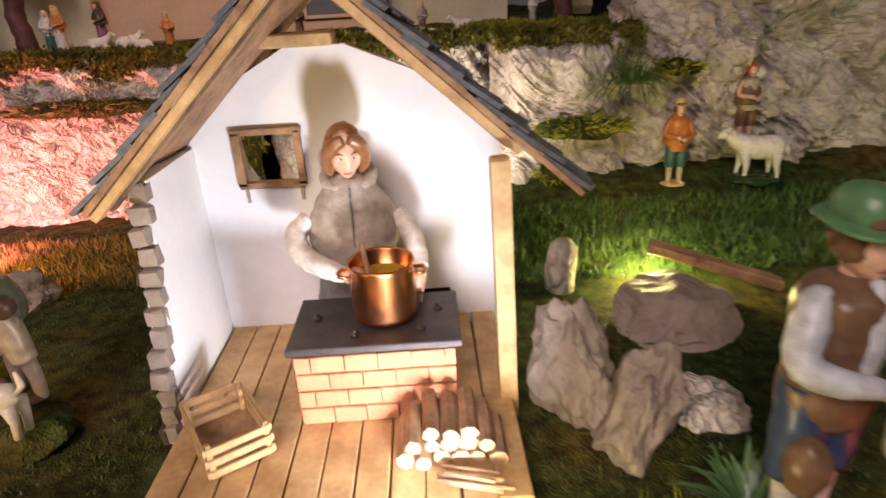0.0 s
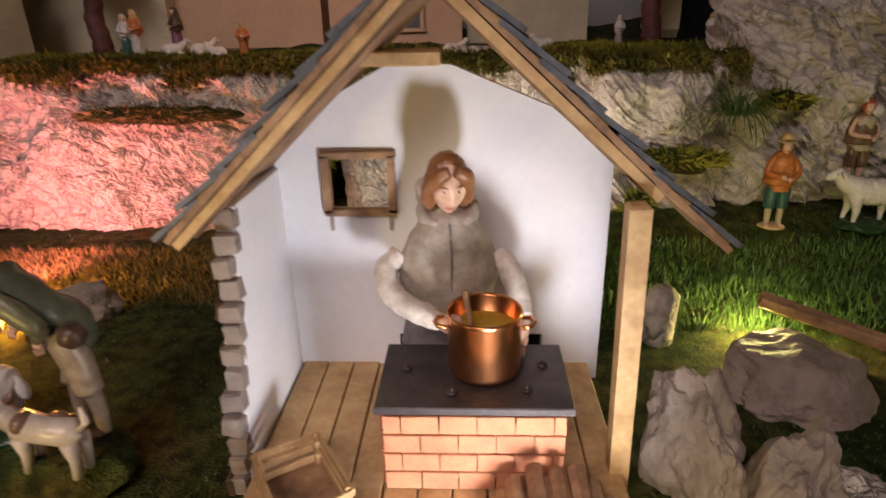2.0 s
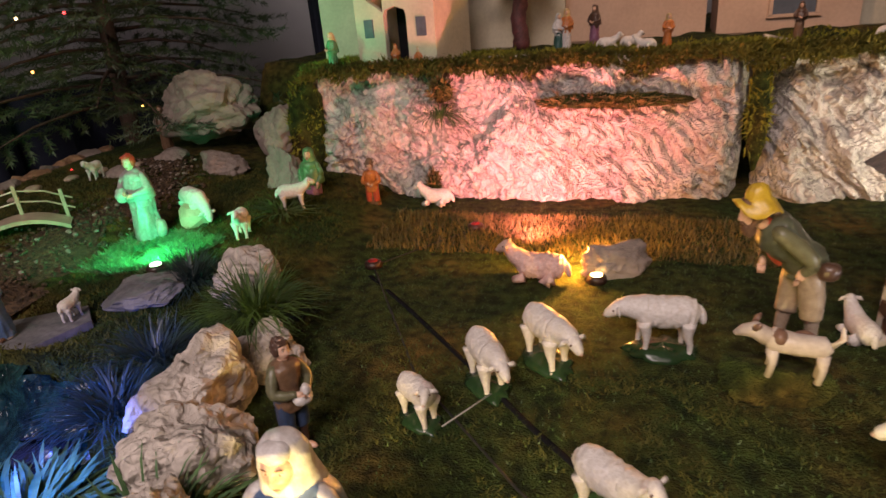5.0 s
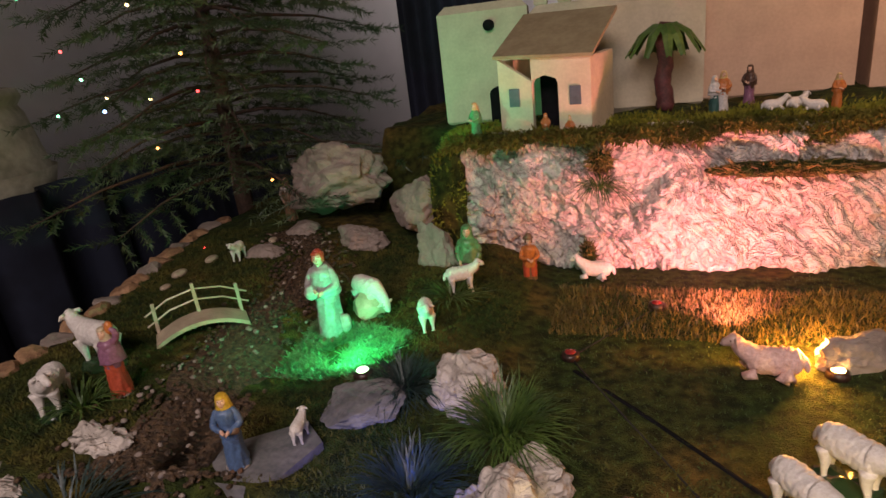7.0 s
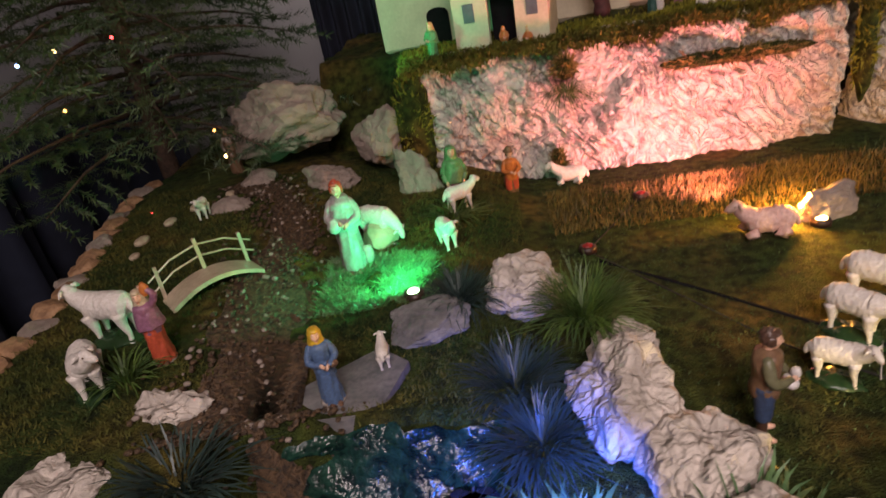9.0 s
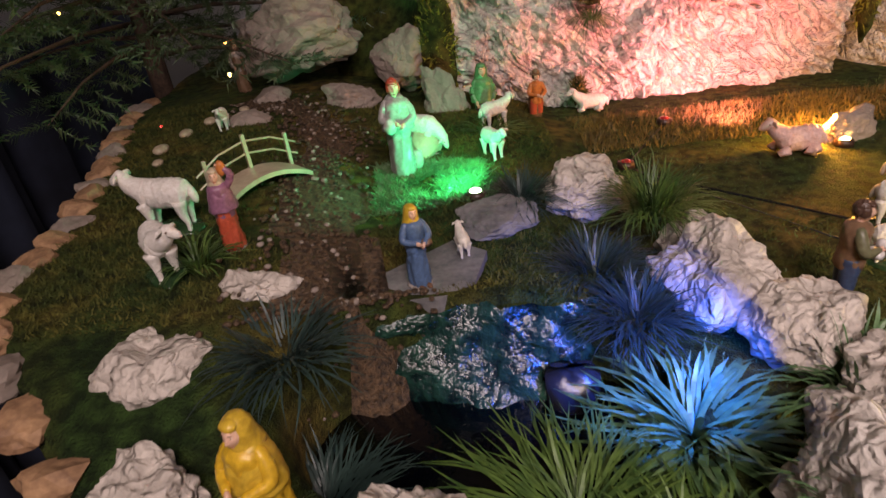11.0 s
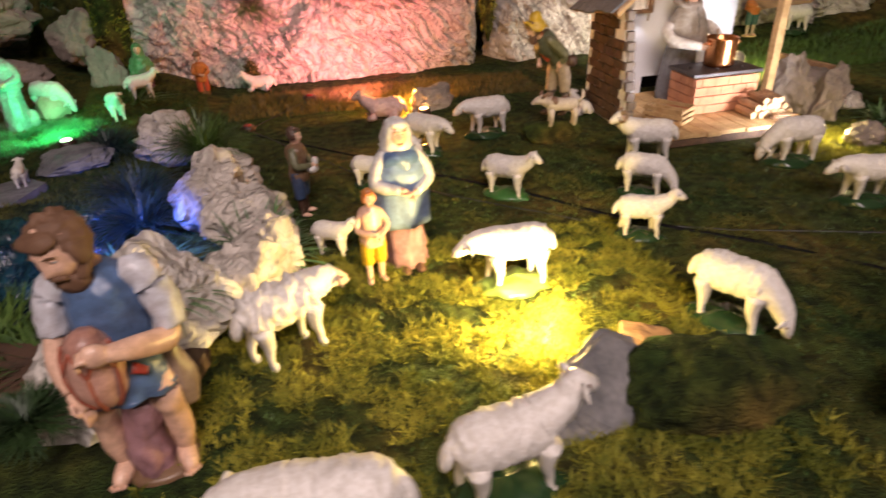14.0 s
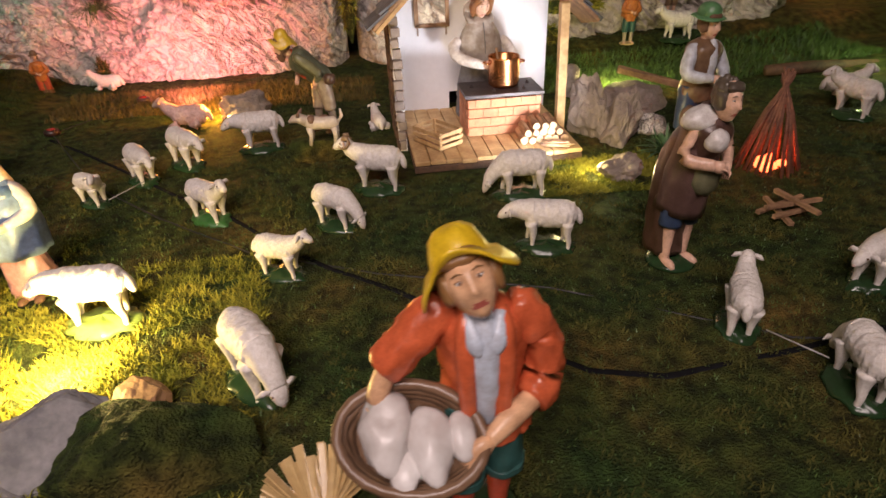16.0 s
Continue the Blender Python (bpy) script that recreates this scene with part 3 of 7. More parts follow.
def floppy_hat(hd, m, droop=0.05, wave=0.018, r0=0.062, r1=0.112):
    """A soft hat: a dented crown and a wavy brim that lifts over the brow."""
    seg, v, f = 48, [], []
    prof = [(0.004, 0.118), (0.030, 0.114), (0.050, 0.098), (r0, 0.066), (r0 + 0.004, 0.046), (r0 + 0.020, 0.034), (r1 - 0.012, 0.034 - droop * 0.6), (r1, 0.034 - droop), (r1 - 0.004, 0.030 - droop), (r0 + 0.016, 0.026), (r0, 0.036)]
    for r, z in prof:
        out = max(0.0, (r - r0) / (r1 - r0))
        for j in range(seg):
            q = 2 * math.pi * j / seg
            lift = out * (0.075 * max(0.0, -math.sin(q)) ** 1.5 + wave * math.sin(3 * q + 0.6))
            k = 1 + 0.05 * noise.noise(Vector((math.cos(q) * 2, math.sin(q) * 2, z * 20)))
            v.append((r * math.cos(q) * k, 0.024 + r * math.sin(q) * k, z + 0.006 + lift + 0.006 * noise.noise(Vector((math.cos(q) * 3, math.sin(q) * 3, 5)))))
    for i in range(len(prof) - 1):
        for j in range(seg):
            f.append((i * seg + j, (i + 1) * seg + j, (i + 1) * seg + (j + 1) % seg, i * seg + (j + 1) % seg))
    f.append(tuple(range(seg)))
    hd.add(v, f, m)


def washer_body(s):
    coral, shirt, trouser, red, skin = paint(0.62, 0.13, 0.05, 0.3), paint(0.55, 0.62, 0.72), paint(0.04, 0.12, 0.11), paint(0.55, 0.10, 0.05), paint(0.74, 0.45, 0.26)
    cloth = dict(seg=34, fine=6)
    for x, y in ((-0.062, -0.045), (0.060, -0.005)):
        s.tube([(x * 0.7, y * 0.4, 0.50), (x, y, 0.40), (x * 1.08, y - 0.01, 0.30), (x * 1.08, y - 0.008, 0.275)], [0.080, 0.070, 0.068, 0.066], trouser, rough=0.16, freq=24, grain=(1, 1, 0.6), **cloth)
        s.tube([(x * 1.08, y - 0.008, 0.285), (x * 1.08, y - 0.008, 0.262)], [0.074, 0.075], trouser, 26, 1, 0.08, 30, fine=4)
        s.tube([(x * 1.08, y, 0.27), (x * 1.05, y + 0.012, 0.16), (x, y + 0.01, 0.06), (x, y, 0.02)], [0.040, 0.040, 0.030, 0.034], red, 18, 1, 0.08, 30, fine=5)
        s.ell((x * 1.1, y - 0.04, 0.026), (0.036, 0.078, 0.026), red, (0, 0, -10 if x < 0 else 12), 16, 8)
    s.tube([(0, 0, 0.425), (0, 0, 0.47), (0.002, 0, 0.56), (0.002, 0, 0.66), (0, 0, 0.745), (0, 0, 0.785), (0, 0, 0.815)], [0.122, 0.112, 0.093, 0.098, 0.093, 0.066, 0.036], coral, 44, 1.28, 0.13, 18, (0, 1, 0), 7, (1, 1, 0.55))
    s.ell((0.075, 0.01, 0.435), (0.085, 0.11, 0.030), coral, (0, 14, 0), 26, 12, 0.2, 24)
    s.tube([(0.004, -0.055, 0.455), (0.004, -0.078, 0.55), (0.002, -0.086, 0.66), (0.0, -0.072, 0.745), (0, -0.045, 0.79)], [0.040, 0.040, 0.046, 0.046, 0.030], shirt, 26, 1.1, 0.12, 28, (0, 1, 0), 6, (1, 1, 0.6))
    for k in (-1, 1):
        s.tube([(k * 0.050, -0.098, 0.445), (k * 0.048, -0.108, 0.55), (k * 0.054, -0.112, 0.66), (k * 0.050, -0.088, 0.755), (k * 0.040, -0.05, 0.80)], [0.014, 0.016, 0.018, 0.020, 0.016], coral, 14, 1.5, 0.15, 40, (0, 1, 0), 5)
        s.tube([(k * 0.008, -0.112, 0.705), (k * 0.030, -0.108, 0.745), (k * 0.046, -0.062, 0.800)], [0.004, 0.018, 0.012], shirt, 12, 1.4, 0.1, 40, (0, 1, 0), 4)
    s.tube([(-0.075, 0, 0.765), (-0.135, -0.005, 0.755), (-0.205, -0.02, 0.70), (-0.262, -0.035, 0.655), (-0.278, -0.04, 0.640)], [0.045, 0.058, 0.056, 0.056, 0.050], coral, rough=0.20, freq=26, grain=(1, 1, 1), **cloth)
    s.tube([(-0.262, -0.04, 0.655), (-0.300, -0.07, 0.585), (-0.312, -0.10, 0.515)], [0.030, 0.032, 0.024], skin, 16, fine=5)
    hand(s, (-0.310, -0.112, 0.490), (0.1, -0.3, -1), skin, 1.05)
    s.tube([(0.080, 0, 0.77), (0.130, 0.0, 0.745), (0.178, -0.005, 0.655), (0.176, -0.03, 0.57), (0.135, -0.075, 0.535)], [0.045, 0.056, 0.058, 0.060, 0.050], coral, rough=0.20, freq=26, **cloth)
    s.tube([(0.145, -0.07, 0.54), (0.065, -0.125, 0.525), (0.0, -0.165, 0.500)], [0.030, 0.031, 0.023], skin, 16, fine=5)
    hand(s, (-0.015, -0.172, 0.488), (-1, -0.35, -0.5), skin, 1.05)


def bagpiper_body(s):
    tunic, white, skin, stump, hide = paint(0.10, 0.17, 0.32), paint(0.62, 0.63, 0.68), paint(0.80, 0.52, 0.38), paint(0.36, 0.20, 0.22), paint(0.30, 0.22, 0.18)
    bag, cord = paint(0.62, 0.36, 0.28), paint(0.42, 0.12, 0.07)
    for x, y, yaw in ((-0.135, -0.06, -20), (0.105, -0.055, 18)):
        s.tube([(x * 0.7, 0.0, 0.42), (x, -0.05, 0.33), (x * 1.05, y + 0.02, 0.26), (x * 1.08, y + 0.035, 0.16), (x, y + 0.04, 0.05), (x, y + 0.04, 0.03)], [0.070, 0.062, 0.050, 0.052, 0.032, 0.030], skin, 22, fine=6, rough=0.05, freq=20)
        foot(s, x, y + 0.02, 0.012, yaw, skin, 1.15)
    s.tube([(-0.02, 0.01, 0.0), (-0.025, -0.02, 0.08), (-0.02, -0.02, 0.18), (-0.01, 0.0, 0.30)], [0.105, 0.088, 0.075, 0.085], stump, 34, 1.0, 0.32, 16, fine=7, grain=(1, 1, 0.3))
    s.tube([(-0.01, 0.0, 0.365), (-0.01, 0.0, 0.385), (0, 0, 0.42), (0, 0, 0.46), (0, 0, 0.56), (0, 0, 0.66), (0, 0, 0.745), (0, 0, 0.785), (0, 0, 0.81)], [0.142, 0.142, 0.128, 0.112, 0.102, 0.108, 0.100, 0.070, 0.040], tunic, 48, 1.28, 0.16, 14, (0, 1, 0), 7, (1, 1, 0.3))
    s.tube([(0.15, 0.03, 0.24), (0.16, 0.02, 0.36), (0.13, 0.02, 0.50)], [0.050, 0.055, 0.035], hide, 22, 1, 0.25, 20, fine=6, grain=(1, 1, 0.3))
    s.tube([(0.055, -0.125, 0.50), (0.10, -0.12, 0.475)], [0.020, 0.014], paint(0.45, 0.07, 0.05), 10, 1, 0.2, 40, fine=3)
    s.tube([(0.085, 0, 0.765), (0.150, 0, 0.745), (0.188, -0.015, 0.66), (0.200, -0.035, 0.575)], [0.045, 0.060, 0.062, 0.058], white, 30, 1, 0.16, 26, fine=6)
    s.tube([(0.195, -0.035, 0.585), (0.185, -0.075, 0.555), (0.105, -0.175, 0.600), (0.03, -0.225, 0.625)], [0.040, 0.042, 0.036, 0.025], skin, 18, fine=6)
    hand(s, (0.012, -0.232, 0.630), (-1, -0.15, 0.1), skin, 1.2)
    s.tube([(-0.085, 0, 0.765), (-0.150, 0, 0.740), (-0.180, -0.02, 0.66), (-0.186, -0.035, 0.61)], [0.045, 0.056, 0.055, 0.050], white, 30, 1, 0.16, 26, fine=6)
    s.tube([(-0.184, -0.035, 0.62), (-0.195, -0.085, 0.53), (-0.165, -0.135, 0.46)], [0.036, 0.036, 0.024], skin, 18, fine=6)
    hand(s, (-0.155, -0.145, 0.435), (0.5, -0.2, -1), skin, 1.1)
    c, r = Vector((-0.055, -0.140, 0.530)), (0.095, 0.080, 0.140)
    s.ell(c, r, bag, (0, 0, 0), 28, 20, 0.10, 16)
    s.ell(c + Vector((0, -0.01, 0.09)), (0.066, 0.06, 0.055), paint(0.42, 0.22, 0.17), (0, 0, 0), 20, 12, 0.12, 24)
    on = lambda az, el: c + Vector((r[0] * 1.06 * math.cos(radians(el)) * math.sin(radians(az)), -r[1] * 1.06 * math.cos(radians(el)) * math.cos(radians(az)), r[2] * 1.05 * math.sin(radians(el))))
    for az in (-60, 0, 58):
        s.tube([on(az, -65), on(az, -35), on(az, -5), on(az, 8)], 0.0065, cord, 8, fine=4)
        for k in (-28, 28):
            s.tube([on(az, 8), on(az + k * 0.6, 26), on(az + k, 42)], 0.0065, cord, 8, fine=4)


def cook_body(s):
    cape, skirt, cream, skin, seam = paint(0.46, 0.41, 0.35, 0.8), paint(0.20, 0.19, 0.20, 0.8), paint(0.76, 0.71, 0.65, 0.7), paint(0.80, 0.52, 0.38), paint(0.22, 0.21, 0.20, 0.8)
    s.tube([(-0.03, 0.02, 0.0), (-0.03, 0.02, 0.15), (-0.02, 0.02, 0.34), (-0.01, 0.01, 0.50), (0, 0, 0.60)], [0.150, 0.145, 0.130, 0.105, 0.095], skirt, 48, 1.15, 0.16, 16, (0, 1, 0), 6, (1, 1, 0.2))
    s.tube([(0.01, -0.015, 0.455), (0.005, -0.012, 0.53), (0, 0, 0.61), (0, 0, 0.69), (0, 0.005, 0.755), (0, 0.01, 0.795), (0, 0.01, 0.815)], [0.128, 0.144, 0.140, 0.118, 0.090, 0.062, 0.042], cape, 56, 1.30, 0.10, 11, (0, 1, 0), 7, (1, 1, 0.35))
    s.tube([(0.005, -0.145, 0.52), (0.004, -0.152, 0.60), (0.004, -0.125, 0.70), (0.004, -0.088, 0.775)], 0.0045, seam, 8, fine=4)
    ring = [(0.098 * math.cos(q), 0.022 + 0.080 * math.sin(q), 0.795 + 0.038 * math.sin(q)) for q in [k * math.pi / 14 for k in range(-6, 21)]]
    s.tube(ring, [0.016] + [0.026] * (len(ring) - 2) + [0.016], cape, 16, 1, 0.18, 24, fine=2)
    s.ell((-0.045, 0.085, 0.845), (0.080, 0.040, 0.085), cape, (20, -12, 0), 22, 14, 0.14, 18)
    s.tube([(-0.19, 0, 0.63), (-0.245, -0.045, 0.585), (-0.215, -0.13, 0.525), (-0.12, -0.225, 0.500), (-0.045, -0.275, 0.492)], [0.040, 0.046, 0.045, 0.040, 0.033], cream, 30, 1, 0.16, 30, fine=7)
    hand(s, (-0.015, -0.292, 0.490), (1, -0.25, -0.1), skin, 1.25)
    s.tube([(0.19, 0, 0.62), (0.235, -0.05, 0.575), (0.262, -0.14, 0.50), (0.268, -0.20, 0.455)], [0.038, 0.044, 0.042, 0.033], cream, 30, 1, 0.16, 30, fine=7)
    hand(s, (0.262, -0.228, 0.430), (-0.35, -0.6, -0.8), skin, 1.2)


def figure_shape(o):
    """A standing plaster figure one unit high that looks along -y; o gives its clothes and limbs."""
    s = Shape()
    g = o.get
    skin, hair = g("skin", SKIN), g("hair", HAIR)
    body = g("coat")
    if g("base"):
        s.ell((0, 0.0, 0.008), (0.17, 0.14, 0.03), g("base"), (0, 0, 0), 18, 6, 0.15, 8)
    bend = g("bend", 0.0)

    def up(x, y, z):
        k = max(0.0, z - 0.5)
        return (x, y - bend * k, z - 0.35 * abs(bend) * k)
    if g("build"):
        g("build")(s)
        s.v = [(p[0] * g("bx", 1.0), p[1] * (0.5 + 0.5 * g("bx", 1.0)), p[2]) for p in s.v]
    elif g("skirt"):
        s.tube([(0, 0, 0.02), (0, 0, 0.10), (0, 0, 0.28), (0, 0, 0.44), up(0, 0, 0.58)], [0.14, 0.135, 0.125, 0.108, 0.09], g("skirt"), 40, 1.05, 0.24, 17, fine=5, grain=(1, 1, 0.3))
        for x in (-0.05, 0.05):
            s.ell((x, -0.15, 0.025), (0.035, 0.06, 0.022), g("shoe", HAIR), (0, 0, 0), 8, 6)
    else:
        for x in (-0.07, 0.07):
            st = g("stride", 0.0) * (1 if x > 0 else -1)
            s.tube([(x, st, 0.02), (x * 1.0, st, 0.13), (x * 1.02, st * 0.7, 0.27)], [0.030, 0.037, 0.046], g("sock", skin), 14, fine=4)
            s.tube([(x * 1.02, st * 0.75, 0.22), (x, st * 0.4, 0.36), up(x * 0.8, 0, 0.52)], [0.062, 0.072, 0.08], g("legs", HAIR), 24, 1, 0.14, 26, fine=6, grain=(0.7, 0.7, 1))
            s.ell((x * 1.15, st - 0.04, 0.025), (0.034, 0.075, 0.026), g("shoe", skin), (0, 0, -12 if x < 0 else 12), 10, 6)
    if not g("build"):
        s.tube([up(0, 0, 0.42), up(0, 0, 0.50), up(0, 0, 0.60), up(0, 0, 0.70), up(0, 0, 0.78), up(0, 0, 0.825)], [0.105, 0.112, 0.098, 0.108, 0.102, 0.045], body, 34, 1.18, 0.12, 20, (0, 1, 0), 5, (1, 1, 0.5))
    if g("shirt"):
        s.ell(up(0, -0.062, 0.68), (0.052, 0.060, 0.15), g("shirt"), (bend * 35, 0, 0), 12, 10, 0.1, 14)
    if g("cape"):
        s.tube([up(0, 0.02, g("cape_low", 0.5)), up(0, 0.02, 0.62), up(0, 0.02, 0.72), up(0, 0.01, 0.80), up(0, 0, 0.84)], [0.160 * g("cw", 1), 0.150 * g("cw", 1), 0.130 * g("cw", 1), 0.095, 0.06], g("cape"), 36, 1.12, 0.13, 15, (0, 1, 0), 5, (1, 1, 0.35))
    if g("cloak"):
        s.tube([(0, 0.075, 0.05), (0, 0.075, 0.3), up(0, 0.07, 0.55), up(0, 0.045, 0.78)], [0.115, 0.115, 0.115, 0.07], g("cloak"), 34, 1.15, 0.18, 16, (0, 1, 0), 6, (1, 1, 0.25))
    hx, hy, hz = up(*g("head", (0, -0.015, 0.905)))
    s.tube([up(0, 0, 0.80), (hx * 0.7, hy + 0.015, hz - 0.04)], [0.036, 0.034], skin, 10)
    hd = Shape()
    face(hd, skin, hair)
    if g("beard"):
        hd.ell((0, -0.030, -0.066), (0.041, 0.036, 0.042), g("beard"), (0, 0, 0), 24, 16, 0.22, 44)
        for x in (-1, 1):
            hd.tube([(x * 0.050, -0.004, -0.006), (x * 0.046, -0.016, -0.034), (x * 0.030, -0.032, -0.060)], [0.010, 0.013, 0.016], g("beard"), 12, 1, 0.25, 50, fine=4)
        hd.tube([(-0.026, -0.056, -0.034), (0, -0.066, -0.028), (0.026, -0.056, -0.034)], [0.006, 0.008, 0.006], g("beard"), 8)
    if not g("veil"):
        curl = 0.06 if g("bob") else 0.20
        hd.ell((0, 0.016, 0.018), (0.061, 0.060, 0.070), hair, (0, 0, 0), 40, 28, curl, 62)
        if not g("bob"):
            hd.ell((0, -0.030, 0.056), (0.048, 0.030, 0.018), hair, (14, 0, 0), 20, 12, 0.25, 40)
        for x in (-1, 1):
            hd.ell((x * 0.050, -0.002, 0.004), (0.018, 0.034, 0.040), hair, (0, 0, 0), 12, 8, 0.3, 40)
    if g("bob"):
        for x in (-1, 1):
            hd.tube([(x * 0.010, -0.048, 0.074), (x * 0.040, -0.044, 0.052), (x * 0.056, -0.020, 0.010), (x * 0.055, -0.010, -0.040), (x * 0.048, -0.006, -0.070)], [0.016, 0.022, 0.022, 0.020, 0.008], g("bob"), 16, 1, 0.2, 50, fine=5, grain=(1, 1, 0.3))
        hd.ell((0, 0.030, -0.025), (0.062, 0.045, 0.060), g("bob"), (0, 0, 0), 24, 14, 0.12, 40)
    if g("veil"):
        hd.tube([(0, 0.05, -0.125), (0, 0.035, -0.04), (0, 0.026, 0.02), (0, 0.02, 0.07), (0, 0.02, 0.092)], [0.10, 0.080, 0.074, 0.054, 0.01], g("veil"), 30, 1.02, 0.09, 26, (0, 1, 0), 5, (1, 1, 0.35))
        hd.ell((0, -0.020, 0.062), (0.050, 0.040, 0.024), g("fringe", g("veil")), (16, 0, 0), 16, 8, 0.2, 30)
    if g("floppy"):
        floppy_hat(hd, g("floppy"))
    if g("hat"):
        tip = g("hat_tip", 6)
        hd.ell((0, 0.012, 0.048), (0.096, 0.10, 0.013), g("hat"), (tip, 0, 0), 24, 8, 0.22, 16)
        hd.ell((0, 0.020, 0.072), (0.068, 0.070, 0.058), g("hat"), (tip, 0, 0), 18, 10, 0.1, 16)
    turn = Matrix.LocRotScale((hx, hy, hz), Euler((radians(g("nod", 0)), radians(g("tilt", 0)), radians(g("turn", 0)))), Vector((1, 1, 1)) * g("hs", 1.12))
    k = len(s.v)
    s.v += [tuple(turn @ Vector(p)) for p in hd.v]
    s.f += [tuple(i + k for i in q) for q in hd.f]
    slots = [s.slot(m) for m in hd.mats]
    s.m += [slots[i] for i in hd.m]
    for pts, mm in g("arms", ()):
        p = [Vector(up(*q)) for q in pts]
        thin = 0.66 if mm == skin else 1.0
        p[0] = Vector((p[0].x * 0.86, p[0].y, p[0].z - 0.012)) if p[0].z > 0.7 else p[0]
        inner = p[0] + Vector((-p[0].x * 0.5, 0, 0.008))
        s.tube([inner] + p, [0.026, 0.043 * thin] + [0.045 * thin, 0.036][:len(p) - 2] + [0.026], mm, 20, 1, 0.16, 30, fine=6)
        if len(pts) < 3 and mm != skin:
            continue
        d = (p[-1] - p[-2]).normalized()
        s.tube([p[-1] - d * 0.02, p[-1] + d * 0.02, p[-1] + d * 0.045], [0.022, 0.030, 0.024], skin, 8, 0.7)
        sd = d.cross(Vector((0, 0, 1))).normalized() if abs(d.z) < 0.95 else Vector((1, 0, 0))
        for q in (-1.5, -0.5, 0.5, 1.5):
            s.tube([p[-1] + d * 0.035 + sd * q * 0.011, p[-1] + d * 0.062 + sd * q * 0.011, p[-1] + d * 0.066 + sd * q * 0.009 - Vector((0, 0, 0.022))], [0.0075, 0.0075, 0.005], skin, 6)
    for c, r, mm in g("extra", ()):
        s.ell(up(*c), r, mm, (0, 0, 0), 22, 14, 0.16, 22)
    sx = g("sx", 0.9)
    s.v = [(p[0] * sx, p[1] * (0.5 + 0.5 * sx), p[2]) for p in s.v]
    return s


DOWN = lambda m: ((((-0.125, 0, 0.77), (-0.165, -0.02, 0.62), (-0.13, -0.10, 0.52)), m), (((0.125, 0, 0.77), (0.165, -0.02, 0.62), (0.13, -0.10, 0.52)), m))
FORE = lambda m: ((((-0.125, 0, 0.77), (-0.165, -0.05, 0.62), (-0.05, -0.17, 0.60)), m), (((0.125, 0, 0.77), (0.165, -0.05, 0.62), (0.05, -0.17, 0.58)), m))


def figure(name, label, x, y, z, h, yaw, **o):
    return thing(name, figure_shape(o), label, "figurine", at(x, y, z, yaw, h))


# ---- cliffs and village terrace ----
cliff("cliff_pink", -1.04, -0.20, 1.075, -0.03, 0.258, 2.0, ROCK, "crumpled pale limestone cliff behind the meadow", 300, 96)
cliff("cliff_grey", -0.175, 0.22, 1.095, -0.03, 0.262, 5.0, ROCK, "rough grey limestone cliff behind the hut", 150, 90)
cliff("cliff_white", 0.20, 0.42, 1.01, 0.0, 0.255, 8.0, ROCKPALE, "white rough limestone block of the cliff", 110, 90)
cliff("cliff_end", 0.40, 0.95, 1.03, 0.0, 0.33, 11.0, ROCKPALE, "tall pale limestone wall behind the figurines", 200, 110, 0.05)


def terrace_z(x, y):
    return 0.255 + 0.012 * noise.noise(Vector((x * 7, y * 7, 2))) + 0.01 * noise.noise(Vector((x * 23, y * 23, 5))) - 0.012 * smooth(1.13, 1.098, y) - 0.3 * smooth(-1.04, -1.12, x) * smooth(1.3, 1.1, y) + 0.05 * smooth(0.4, 0.8, x)


thing("terrace", sheet(-1.25, 1.3, 1.098, 2.3, 170, 70, terrace_z, MOSS), "mossy terrace on top of the cliffs", "ground", kind="structure")


def bush(name, x, y, z, n, spread, h, w, m, label, seed, category="plant", drop=0.35, upw=0.7):
    """Arching thin leaves from one root."""
    rng = np.random.default_rng(seed)
    s = Shape()
    for _ in range(n):
        a = rng.uniform(0, 6.283)
        l, e = h * rng.uniform(0.6, 1.15), rng.uniform(0.15, 1.0)
        dx, dy = math.cos(a), math.sin(a)
        r0 = spread * rng.uniform(0, 0.45)
        base = Vector((dx * r0, dy * r0, 0))
        side = Vector((-dy, dx, 0)) * w * rng.uniform(0.7, 1.3)
        v = []
        sway = rng.uniform(-0.5, 0.5)
        for t in (0, 0.25, 0.5, 0.75, 1.0):
            out = spread * (0.25 + e) * t ** 1.15
            p = base + Vector((dx * out - dy * sway * out * t, dy * out + dx * sway * out * t, l * t * (1.35 - 0.55 * e) - l * (0.35 + 0.75 * e) * (0.6 + drop) * t * t * 0.8))
            k = (0.55 + 1.2 * t) * (1 - t) ** 0.6 + 0.03
            v += [p - side * k, p + side * k]
        s.add(v, [(0, 1, 3, 2), (2, 3, 5, 4), (4, 5, 7, 6), (6, 7, 9, 8)], m)
    return thing(name, s, label, category, at(x, y, z, 0), smooth=False)


